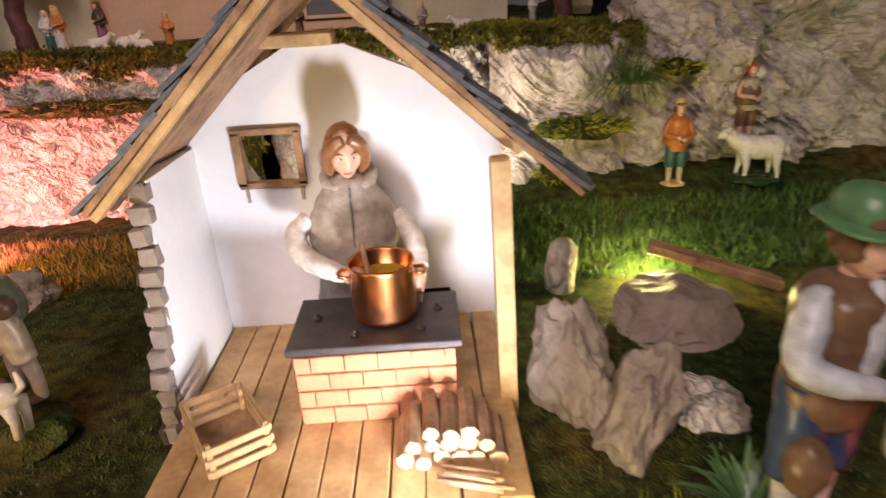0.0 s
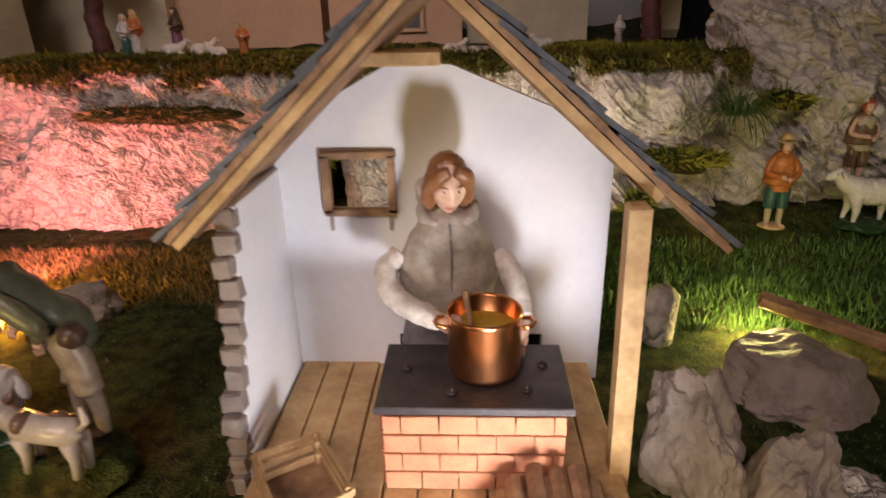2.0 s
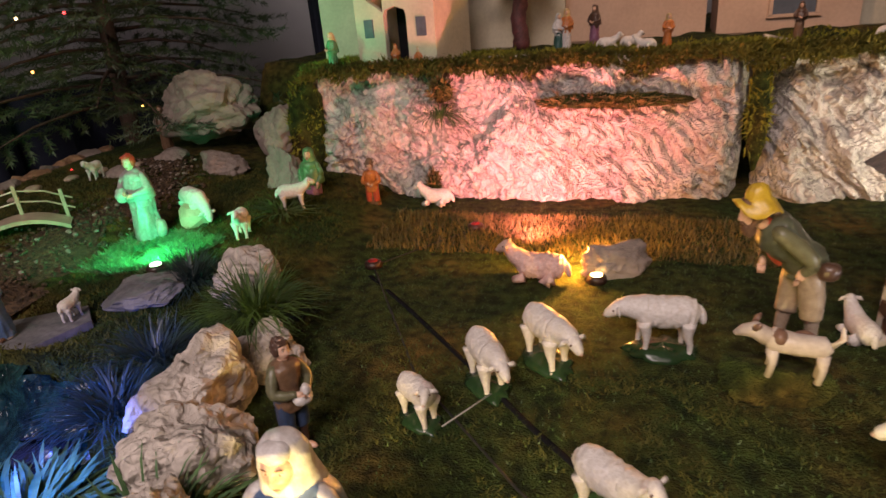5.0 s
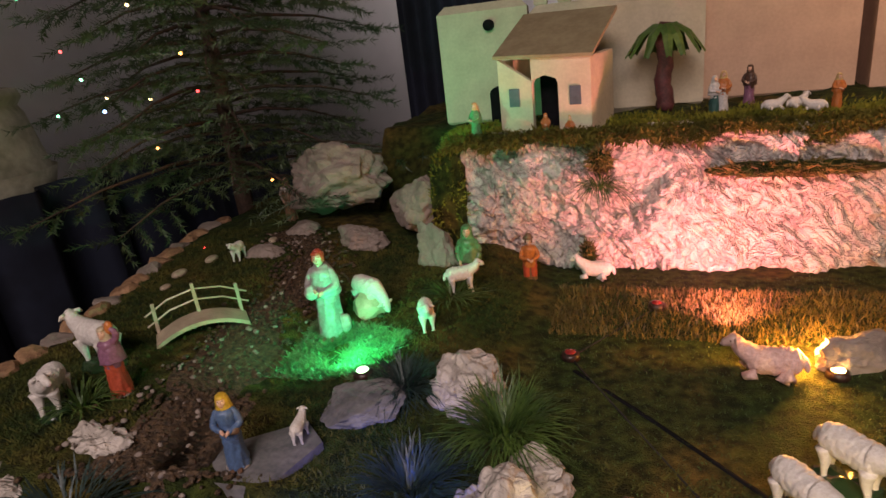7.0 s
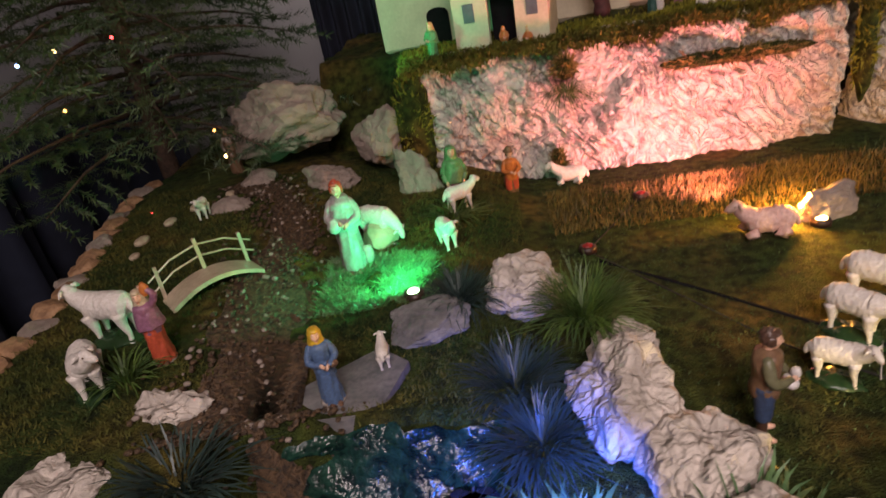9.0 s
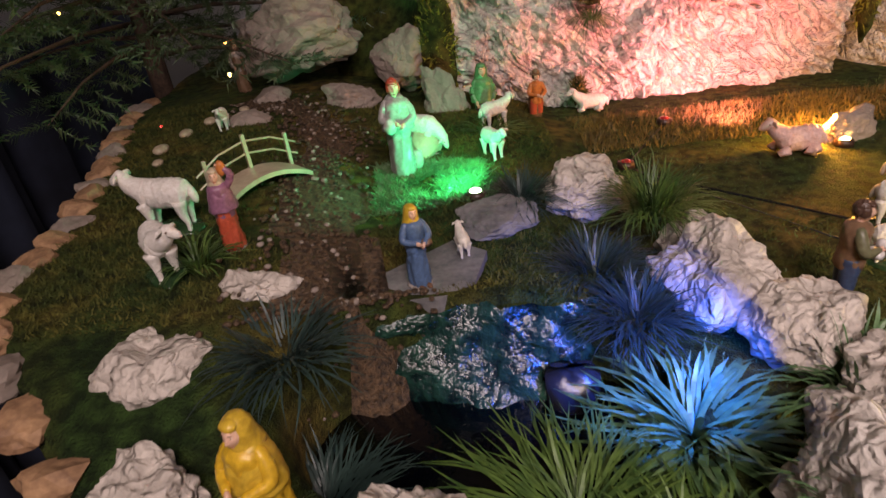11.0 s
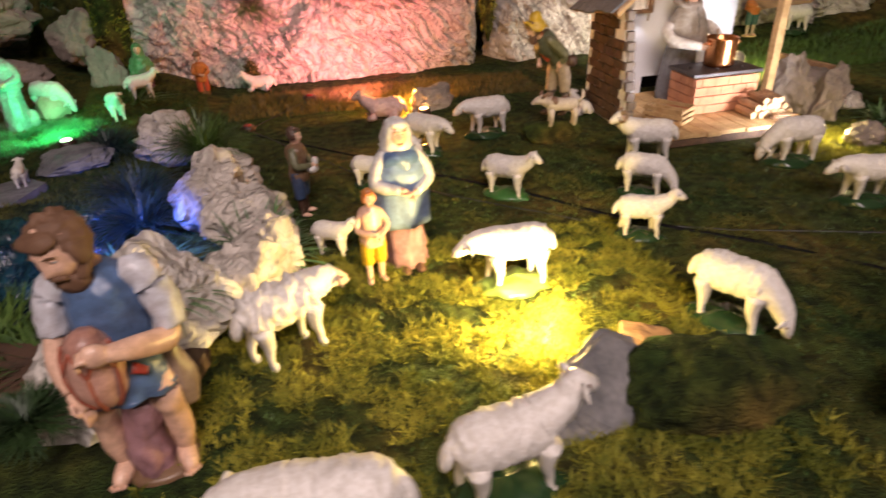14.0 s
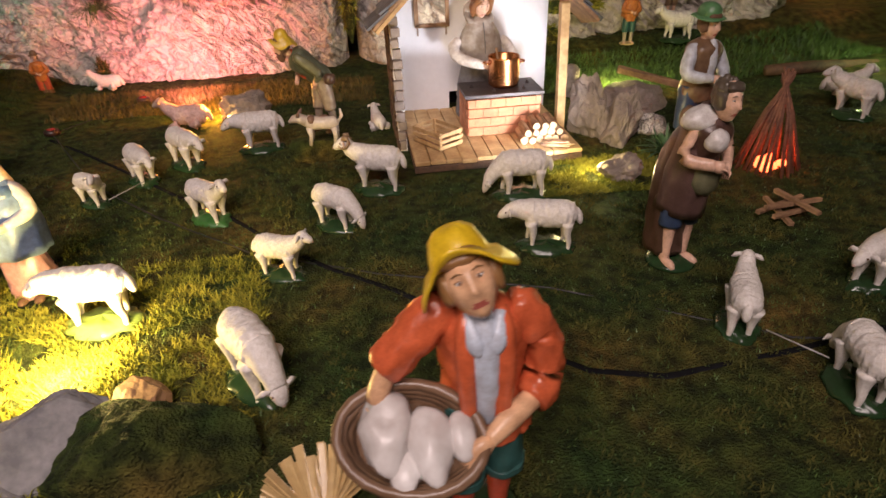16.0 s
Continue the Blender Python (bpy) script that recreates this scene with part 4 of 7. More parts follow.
# moss hanging over the cliff edge and in its gap
def moss_pad(x, y, z, sx, sy, sz, seed, n=500, m=None, name="moss_pad", label="brown and green moss cushion on the cliff ledge"):
    rng = np.random.default_rng(seed)
    s = Shape()
    s.ell((0, 0, 0), (sx, sy, sz), MOSS, (0, 0, 0), 18, 10, 0.35, 30)
    v, f = [], []
    for _ in range(n):
        a, b = rng.uniform(0, 6.283), math.acos(rng.uniform(-0.6, 1))
        p = Vector((sx * math.sin(b) * math.cos(a), sy * math.sin(b) * math.sin(a), sz * math.cos(b)))
        nrm = p.normalized()
        t = Vector(rng.normal(0, 1, 3)).normalized() * 0.0025
        k = len(v)
        v += [p - t, p + t, p + (nrm + Vector(rng.normal(0, 0.6, 3))) * rng.uniform(0.005, 0.011)]
        f.append((k, k + 1, k + 2))
    s.add(v, f, m or MOSSBLADE)
    return thing(name, s, label, "moss", pose(x, y, z), kind="stuff", smooth=False)


moss_pad(-0.43, 1.05, 0.183, 0.12, 0.03, 0.013, 3, 900, TURFBROWN)
moss_pad(-0.735, 1.045, 0.21, 0.02, 0.02, 0.022, 4, 300, TURFBROWN)
moss_pad(-0.19, 1.075, 0.15, 0.016, 0.02, 0.10, 5, 600)
moss_pad(-0.76, 1.035, 0.03, 0.012, 0.014, 0.03, 6, 250, TURFBROWN)
moss_pad(-1.03, 1.06, 0.13, 0.04, 0.04, 0.11, 7, 700)
moss_pad(0.33, 0.985, 0.12, 0.07, 0.02, 0.018, 8, 500)
moss_pad(0.47, 0.99, 0.20, 0.03, 0.02, 0.014, 9, 300)
moss_pad(0.28, 0.97, 0.06, 0.02, 0.02, 0.02, 10, 200)
bush("grass_tuft", -0.735, 1.035, 0.165, 160, 0.055, 0.05, 0.0008, BLADE, "dry dark grass tuft hanging on the cliff", 4, drop=1.3)
bush("grass_tuft", 0.395, 0.965, 0.185, 220, 0.055, 0.07, 0.0009, BLADE, "dark green grass tuft in a cliff cleft", 5, drop=1.0)

# moss along the terrace brink
s = Shape()
rng = np.random.default_rng(31)
v, f = [], []
for _ in range(26000):
    x, y = rng.uniform(-1.05, 0.95), 1.092 + abs(rng.normal(0, 0.07))
    z = terrace_z(x, y) - 0.002
    a, l = rng.uniform(0, 6.283), rng.uniform(0.5, 1.4)
    k = len(v)
    v += [(x - math.cos(a) * 0.003, y - math.sin(a) * 0.003, z), (x + math.cos(a) * 0.003, y + math.sin(a) * 0.003, z), (x + rng.normal(0, 0.005), y + rng.normal(-0.003, 0.005), z + 0.009 * l)]
    f.append((k, k + 1, k + 2))
s.add(v, f, MOSSBLADE)
thing("terrace_moss", s, "ragged green moss along the terrace brink", "moss", kind="stuff", smooth=False)

# moss hanging over the brink in uneven tongues
s = Shape()
v, f = [], []
for _ in range(30000):
    x = rng.uniform(-1.04, 0.42)
    reach = 0.010 + 0.030 * max(0.0, noise.noise(Vector((x * 9, 3.0, 0))) + 0.5 * noise.noise(Vector((x * 31, 7.0, 0))) + 0.35)
    d = rng.uniform(0, 1) ** 1.4
    y = 1.088 - 0.030 * min(1.0, d * 1.6) + rng.normal(0, 0.004) - (0.06 if x > 0.2 else 0.0)
    z = 0.262 - reach * d + rng.normal(0, 0.003)
    a, l = rng.uniform(0, 6.283), rng.uniform(0.5, 1.4)
    k = len(v)
    v += [(x - math.cos(a) * 0.0024, y - math.sin(a) * 0.0024, z), (x + math.cos(a) * 0.0024, y + math.sin(a) * 0.0024, z), (x + rng.normal(0, 0.004), y - 0.006 * l, z + rng.normal(-0.001, 0.005))]
    f.append((k, k + 1, k + 2))
s.add(v, f, material("brink_moss", (0.20, 0.17, 0.03), (0.06, 0.065, 0.014), 14, 0.8, 0.2, spec=0.2))
thing("brink_moss", s, "olive moss hanging over the cliff brink", "moss", kind="stuff", smooth=False)

# ---- village houses on the terrace ----


def arch(x, z0, w, h, n=8):
    r = w / 2
    return [(x - r, z0), (x + r, z0)] + [(x + r * math.cos(math.pi * i / n), z0 + h - r * 0.6 + 0.6 * r * math.sin(math.pi * i / n)) for i in range(n + 1)]


def gatehouse():
    h = empty("gatehouse", "small beige stucco house with an arched dark doorway", "house", at(-0.838, 1.115, 0.262, -13))
    s = Shape()
    s.prism([(-0.09, -0.02), (-0.022, -0.02), (-0.022, 0.09), (-0.09, 0.135)], -0.006, 0.006, STUCCO)
    s.prism([(0.03, -0.02), (0.092, -0.02), (0.092, 0.125), (0.03, 0.135)], -0.006, 0.006, STUCCO)
    s.prism([(-0.022, 0.085), (-0.018, 0.094), (0.004, 0.101), (0.026, 0.094), (0.03, 0.085), (0.03, 0.135), (-0.022, 0.135)], -0.006, 0.006, STUCCO)
    s.prism([(-0.09, 0.135), (0.092, 0.125), (0.092, 0.13), (-0.09, 0.142)], -0.008, 0.008, STUCCO)
    for x in (-0.084, 0.086):
        s.box((x, 0.07, 0.055), (0.012, 0.13, 0.15), STUCCO)
    part("wall", s, h)
    s = Shape()
    s.add([(-0.096, -0.012, 0.136), (0.098, -0.012, 0.128), (0.098, 0.15, 0.20), (-0.096, 0.15, 0.205), (-0.096, -0.012, 0.142), (0.098, -0.012, 0.134), (0.098, 0.15, 0.207), (-0.096, 0.15, 0.212)],
          [(0, 1, 2, 3), (7, 6, 5, 4), (0, 4, 5, 1), (1, 5, 6, 2), (2, 6, 7, 3), (3, 7, 4, 0)], material("ochre_roof", (0.36, 0.30, 0.17), (0.28, 0.22, 0.12), 30, 0.8))
    part("roof", s, h)
    s = Shape()
    # black sheet as the shade inside the doorway
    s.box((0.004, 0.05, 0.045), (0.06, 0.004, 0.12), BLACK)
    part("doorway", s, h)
    for x in (-0.058, 0.063):
        s = Shape()
        s.box((x, -0.0065, 0.062), (0.021, 0.004, 0.034), material("window_grey", (0.10, 0.12, 0.15), None, 40))
        part("window", s, h)
    return h


gatehouse()


def house(label, x, y, z, w, h, yaw, m, doors=(), windows=(), crenels=0, roof=True):
    """A flat-fronted model house with openings set into its front."""
    ob = empty("house", label, "house", at(x, y, z, yaw), group="village houses")
    s = Shape()
    s.box((0, 0.06, h / 2), (w, 0.12, h), m)
    part("wall", s, ob)
    for dx, dw, dh in doors:
        s = Shape()
        # black plate on the solid front, in place of a shaded doorway
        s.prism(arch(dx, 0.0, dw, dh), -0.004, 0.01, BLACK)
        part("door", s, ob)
    for wx, wz, ww, wh in windows:
        fr = Shape()
        for q in ((wx, wz - wh / 2, ww + 0.012, 0.007), (wx, wz + wh / 2, ww + 0.012, 0.007)):
            fr.box((q[0], -0.004, q[1]), (q[2], 0.01, q[3]), m)
        for q in (wx - ww / 2, wx + ww / 2):
            fr.box((q, -0.004, wz), (0.007, 0.01, wh), m)
        wi = part("window", fr, ob)
        s = Shape()
        s.box((wx, 0.002, wz), (ww, 0.008, wh), material("window_grey", (0.10, 0.12, 0.15), None, 40))
        part("pane", s, wi)
    for i in range(crenels):
        s = Shape()
        s.box((-w / 2 + w * (i + 0.5) / crenels, 0.03, h + 0.011), (w / crenels * 0.55, 0.03, 0.024), m)
        part("merlon", s, ob)
    return ob


SALMON = material("salmon_stucco", (0.62, 0.44, 0.32), (0.52, 0.36, 0.26), 18, 0.85, 0.3, fine=8)
CREAM = material("cream_stucco", (0.68, 0.62, 0.40), (0.58, 0.52, 0.33), 18, 0.85, 0.3, fine=8)
house("beige castle tower with a round hole and an arched doorway", -1.0, 1.33, 0.24, 0.20, 0.27, 8, STUCCO, ((0.03, 0.05, 0.09),))
s = Shape()
# black disc in place of a shaded hole
s.tube([(-0.985, 1.322, 0.462), (-0.985, 1.345, 0.462)], 0.012, BLACK, 14)
thing("round_window", s, "round hole in the castle tower, a black disc for its shade", "window", kind="structure")
house("long beige castle wall with crenellated top", -0.72, 1.36, 0.24, 0.36, 0.25, 4, STUCCO, (), (), 7)
house("salmon stucco house with a framed doorway", -0.40, 1.42, 0.24, 0.30, 0.42, 0, SALMON, ((0.02, 0.0001, 0.0001),))
house("pale stucco house with a tall framed window", -0.10, 1.40, 0.24, 0.26, 0.42, 0, SALMON, (), ((0.01, 0.11, 0.085, 0.13),))
house("cream stucco house with blank front", 0.16, 1.44, 0.24, 0.24, 0.40, 0, STUCCO)
house("yellow stucco house with a doorway and a deep window", 0.52, 1.40, 0.26, 0.24, 0.42, -4, CREAM, ((-0.04, 0.06, 0.10),), ((0.055, 0.085, 0.055, 0.075),))
house("dim beige house beside the yellow one", 0.80, 1.46, 0.26, 0.26, 0.40, -8, STUCCO)


def palm(x, y, z):
    ob = empty("palm_tree", "small model palm tree with a dark red trunk", "tree", at(x, y, z))
    s = Shape()
    pts = [(0.003 * math.sin(i), 0, i * 0.012) for i in range(15)]
    s.tube(pts, [0.0165 - 0.0003 * i + (0.002 if i % 2 else 0) for i in range(15)], material("palm_trunk", (0.16, 0.05, 0.05), (0.07, 0.025, 0.025), 60, 0.6, 0.8), 10)
    part("trunk", s, ob, smooth=True)
    s = Shape()
    for i in range(14):
        a = i * 2.4
        dx, dy = math.cos(a), math.sin(a)
        v = []
        for t in (0, 0.3, 0.65, 1.0):
            w = 0.013 * (1 - abs(t - 0.4)) * (0.4 if t == 0 else 1)
            o, zz = 0.075 * t, 0.165 + 0.03 * t - 0.085 * t * t
            v += [(dx * o - dy * w, dy * o + dx * w, zz - 0.004), (dx * o, dy * o, zz), (dx * o + dy * w, dy * o - dx * w, zz - 0.004)]
        s.add(v, [(k * 3 + j, k * 3 + j + 1, k * 3 + j + 4, k * 3 + j + 3) for k in range(3) for j in range(2)], TURF)
    part("crown", s, ob, "dull green palm leaves")
    return ob


palm(-0.622, 1.27, 0.26)
palm(0.36, 1.28, 0.26)

# ---- the hut ----
hut = empty("hut", "open-fronted white plaster hut with a slate roof", "hut", pose(0, 0, 0))
YB = 0.628
s = Shape()
roofz = lambda x: 0.335 - 0.92 * (0.012 - x) if x < 0.012 else 0.335 - 0.86 * (x - 0.012)
rz = lambda x: min(0.285, roofz(x))
for a, b, lo, hi in ((-0.127, -0.073, 0.0, None), (-0.073, -0.02, 0.0, 0.168), (-0.073, -0.02, 0.217, None), (-0.02, 0.03, 0.05, None), (0.03, 0.109, 0.05, None), (0.109, 0.160, 0.0, None)):
    s = Shape()
    s.prism([(a, lo), (b, lo), (b, hi if hi else rz(b)), (a, hi if hi else rz(a))], YB, YB + 0.012, PLASTER)
    part("back_wall_panel", s, hut)
s = Shape()
# black sheet behind the gap, as the shade within
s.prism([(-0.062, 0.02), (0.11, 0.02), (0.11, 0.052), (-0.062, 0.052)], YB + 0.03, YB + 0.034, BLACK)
part("hatch", s, hut, "low opening in the back wall, backed with black for its shade")
s = Shape()
v = [(x, y, z) for x in (-0.126, -0.113) for y, z in ((0.482, 0.0), (0.63, 0.0), (0.63, 0.205), (0.528, 0.205))]
s.add(v, [(3, 2, 1, 0), (4, 5, 6, 7), (0, 1, 5, 4), (1, 2, 6, 5), (2, 3, 7, 6), (3, 0, 4, 7)], PLASTER)
part("side_wall", s, hut)
win = Shape()
for c, sz in (((-0.0465, YB - 0.002, 0.2165), (0.062, 0.008, 0.006)), ((-0.0465, YB - 0.002, 0.168), (0.060, 0.008, 0.006)), ((-0.0735, YB - 0.002, 0.192), (0.007, 0.008, 0.050)), ((-0.0195, YB - 0.002, 0.192), (0.006, 0.008, 0.050))):
    win.box(c, sz, PINEOLD)
wf = part("window", win, hut, "small square wooden window frame")
for x in (-0.072, -0.022):
    s = Shape()
    s.box((x, YB - 0.001, 0.158), (0.003, 0.0015, 0.014), material("plaster_stain", (0.42, 0.34, 0.28), None, 60))
    part("stain", s, wf)
s = Shape()
s.box((-0.008, YB - 0.004, 0.291), (0.062, 0.03, 0.011), PINE)
part("tie_beam", s, hut)
s = Shape()
s.box((0.146, 0.493, 0.108), (0.0135, 0.0135, 0.216), PINE, (0, -1.2, 0))
part("post", s, hut, "square pale pine post")
s = Shape()
s.box((0.02, 0.505, 0.006), (0.262, 0.24, 0.012), DARKWOOD)
part("floor_base", s, hut)
random.seed(5)
for i in range(11):
    s = Shape()
    w = 0.262 / 11
    s.box((-0.111 + w * (i + 0.5), 0.506 + random.uniform(-0.003, 0.002), 0.0165), (w - 0.0012, 0.246, 0.007), PINE, (0, 0, random.uniform(-0.3, 0.3)))
    part("floor_plank", s, hut)
# stone facing on the outer side and the front edge of the side wall
random.seed(8)
for j in range(13):
    z = 0.004 + j * 0.0155
    s = Shape()
    s.box((-0.1195 + random.uniform(-0.0015, 0.0015), 0.479 + 0.24 * z + random.uniform(-0.003, 0.003), z + 0.007), (0.0125 + random.uniform(-0.001, 0.003), 0.010, 0.0145), ROCKDARK, (random.uniform(-4, 4), random.uniform(-6, 6), random.uniform(-8, 8)), 0.0012)
    part("stone", s, hut)
    for k in range(5):
        s = Shape()
        if 0.492 + 0.029 * k < 0.487 + 0.24 * z:
            continue
        s.box((-0.1265, 0.492 + 0.029 * k + (0.012 if j % 2 else 0) + random.uniform(-0.002, 0.002), z + 0.007), (0.004 + random.uniform(0, 0.003), 0.027, 0.0142), DARKWOOD, (random.uniform(-3, 3), random.uniform(-3, 3), 0), 0.001)
        part("stone", s, hut)


def quad_at(q, u, v):
    a, b, c, d = (Vector(p) for p in q)
    return a.lerp(b, u).lerp(d.lerp(c, u), v)


def roof_side(q, seed, reach):
    """q: ridge front, ridge back, eave back, eave front."""
    random.seed(seed)
    a, b, c, d = (Vector(p) for p in q)
    n = (b - a).cross(d - a).normalized()
    if n.z < 0:
        n = -n
    s = Shape()
    v = [p + n * o for o in (0, 0.004) for p in (a, b, c, d)]
    s.add(v, [(0, 1, 2, 3), (7, 6, 5, 4), (0, 4, 5, 1), (1, 5, 6, 2), (2, 6, 7, 3), (3, 7, 4, 0)], PINEOLD)
    part("roof_deck", s, hut)
    rows = 8
    for r in range(rows):
        u0 = 0.0
        while u0 < 1.0:
            w = random.uniform(0.14, 0.24)
            u1 = min(1.0, u0 + w)
            v0, v1 = max(0, r / rows - 0.04), (r + 1) / rows + 0.02 + random.uniform(-0.012, 0.012)
            lift0, lift1 = 0.006, 0.011 + random.uniform(-0.001, 0.002)
            e = random.uniform(-0.012, 0.012) if u0 == 0 else 0
            p = [quad_at(q, u0 + e, v0) + n * lift0, quad_at(q, u1 - 0.008, v0) + n * lift0, quad_at(q, u1 - 0.008, v1) + n * lift1, quad_at(q, u0 + e, v1) + n * lift1]
            k = Shape()
            k.add(p + [w_ - n * 0.0035 for w_ in p], [(0, 1, 2, 3), (7, 6, 5, 4), (0, 4, 5, 1), (1, 5, 6, 2), (2, 6, 7, 3), (3, 7, 4, 0)], SHINGLE)
            part("shingle", k, hut)
            u0 = u1
    # boards under the front rim
    for t0, t1, off, m, hh in ((0.0, reach, 0.003, PINE, 0.006), (0.05, reach * 0.97, 0.016, PINEOLD, 0.008), (0.02, reach * 0.9, 0.030, PINE, 0.006)):
        k = Shape()
        p0, p1 = a.lerp(d, t0), a.lerp(d, t1)
        di = (p1 - p0).normalized()
        sd = Vector((0, 1, 0))
        w = [p0, p1, p1 - n * hh, p0 - n * hh]
        w = [x_ + sd * off - n * 0.001 for x_ in w]
        k.add(w + [x_ + sd * 0.010 for x_ in w], [(3, 2, 1, 0), (4, 5, 6, 7), (0, 1, 5, 4), (1, 2, 6, 5), (2, 3, 7, 6), (3, 0, 4, 7)], m)
        part("rafter", k, hut)
    for i in range(7):
        k = Shape()
        t = (i + 0.5) / 7
        p = a.lerp(d, t) + Vector((0, 0.012, 0)) + n * 0.003
        di = (d - a).normalized()
        k.box(p, (0.026, 0.02, 0.006), PINE if i % 2 else PINEOLD, (0, -math.degrees(math.atan2(di.z, di.x)), 0), 0.001)
        part("batten", k, hut)


RF, RB = (0.020, 0.500, 0.350), (0.026, 0.66, 0.342)
roof_side((RF, RB, (-0.152, 0.66, 0.172), (-0.150, 0.503, 0.187)), 3, 1.0)
roof_side((RF, RB, (0.232, 0.65, 0.150), (0.202, 0.497, 0.182)), 4, 0.78)

# stove with its separate bricks
stove = empty("stove", "terracotta brick stove with a dark iron top", "stove", pose(0, 0, 0))
s = Shape()
s.box((0.0465, 0.507, 0.051), (0.118, 0.07, 0.062), MORTAR)
part("body", s, stove)
s = Shape()
s.box((0.0465, 0.507, 0.0855), (0.129, 0.079, 0.006), IRON)
part("top_plate", s, stove, "dark brown iron cooking plate")
bw, bh = 0.0248, 0.0148
random.seed(9)
for r in range(4):
    z = 0.0205 + bh * (r + 0.5) + 0.0004 * r
    for f0 in range(6):
        x0 = max(-0.0135, -0.0135 + bw * (f0 - (0.5 if r % 2 else 0.0)))
        x1 = min(0.1065, -0.0135 + bw * (f0 + 1 - (0.5 if r % 2 else 0.0)))
        if x1 - x0 > 0.004:
            k = Shape()
            k.box(((x0 + x1) / 2, 0.471, z), (x1 - x0 - 0.0011, 0.004, bh - 0.0011), BRICK, (0, 0, 0), 0.0002)
            part("brick", k, stove)
    for f0 in range(4):
        y0 = max(0.473, 0.473 + bw * (f0 - (0.5 if r % 2 else 0.0)))
        y1 = min(0.542, 0.473 + bw * (f0 + 1 - (0.5 if r % 2 else 0.0)))
        if y1 - y0 > 0.004:
            k = Shape()
            k.box((-0.0135, (y0 + y1) / 2, z), (0.004, y1 - y0 - 0.0011, bh - 0.0011), BRICK, (0, 0, 0), 0.0002)
            part("brick", k, stove)
for x, y in ((0.0, 0.512), (0.095, 0.517), (0.032, 0.483), (0.082, 0.487)):
    k = Shape()
    k.tube([(x, y, 0.088), (x, y, 0.0905)], 0.0035, IRON, 10)
    k.tube([(x, y, 0.0905), (x, y, 0.093)], 0.0015, IRON, 8)
    part("knob", k, stove, smooth=True)

pot = empty("cooking_pot", "polished copper pot on the stove", "pot", pose(0.054, 0.512, 0.0888))
s = Shape()
prof = [(0.0, 0.0), (0.021, 0.0), (0.0242, 0.002), (0.0252, 0.006), (0.0254, 0.044), (0.0262, 0.0465), (0.0254, 0.0478), (0.0238, 0.046), (0.0232, 0.008), (0.0, 0.006)]
n = 40
s.add([(r * math.cos(2 * math.pi * j / n), r * math.sin(2 * math.pi * j / n), z) for r, z in prof for j in range(n)],
      [(i * n + j, i * n + (j + 1) % n, (i + 1) * n + (j + 1) % n, (i + 1) * n + j) for i in range(len(prof) - 1) for j in range(n)], COPPER)
part("vessel", s, pot, smooth=True)
s = Shape()
s.tube([(0, 0, 0.030), (0, 0, 0.034)], 0.0234, SOUP, 32)
part("soup", s, pot, "yellowish broth")
for k in (-1, 1):
    s = Shape()
    s.tube([(k * 0.025, -0.007, 0.037), (k * 0.032, -0.006, 0.038), (k * 0.034, 0, 0.038), (k * 0.032, 0.006, 0.038), (k * 0.025, 0.007, 0.037)], 0.0016, COPPER, 8)
    part("handle", s, pot, smooth=True)
s = Shape()
s.tube([(0.046, 0.507, 0.115), (0.041, 0.512, 0.15)], 0.0022, PINEOLD, 8)
thing("wooden_spoon", s, "brown wooden stirring stick in the pot", "spoon")

AUBURN = paint(0.30, 0.13, 0.05)
figure("cook_figurine", "cook figurine in grey hooded cape stirring the pot", 0.028, 0.578, 0.02, 0.206, 4, build=cook_body, hair=AUBURN, nod=20, turn=10, sx=0.95, hs=1.3, head=(0.0, -0.035, 0.905), bob=AUBURN)

# crate
crate = empty("crate", "slatted pale wooden crate on the hut floor", "crate", at(-0.066, 0.455, 0.0205, -57, 0.9))
for x in (-0.033, 0.033):
    for y in (-0.022, 0.022):
        s = Shape()
        s.box((x, y, 0.016), (0.004, 0.004, 0.032), PINE)
        part("corner_post", s, crate)
for z in (0.006, 0.0165, 0.027):
    for y in (-0.0255, 0.0255):
        s = Shape()
        s.box((0, y, z), (0.073, 0.0025, 0.0065), PINE)
        part("slat", s, crate)
    for x in (-0.0365, 0.0365):
        s = Shape()
        s.box((x, 0, z), (0.0025, 0.0485, 0.0065), PINE)
        part("slat", s, crate)
s = Shape()
s.box((0, 0, 0.002), (0.07, 0.048, 0.002), PINEOLD)
part("bottom", s, crate)

# firewood
random.seed(12)
LOGEND = material("cut_wood", (0.42, 0.28, 0.15), (0.30, 0.19, 0.09), 80, 0.7)
rows = ((0.027, 6), (0.038, 5), (0.049, 3))
for r, (z, n) in enumerate(rows):
    for i in range(n):
        x = 0.098 + (i - (n - 1) / 2) * 0.0125 + random.uniform(-0.001, 0.001)
        y = 0.434 + random.uniform(-0.003, 0.003)
        s = Shape()
        rr = 0.0062 + random.uniform(-0.0008, 0.0008)
        s.tube([(x, y - 0.019, z), (x, y + 0.022, z + 0.002)], rr, PINEOLD, 7, 1.0, 0.25, 160)
        s.tube([(x, y - 0.0197, z), (x, y - 0.019, z)], rr * 0.98, LOGEND, 7, 1.0, 0.25, 160)
        thing("firewood_log", s, "short split log with a pale cut end", "log", group="firewood pile", smooth=False)
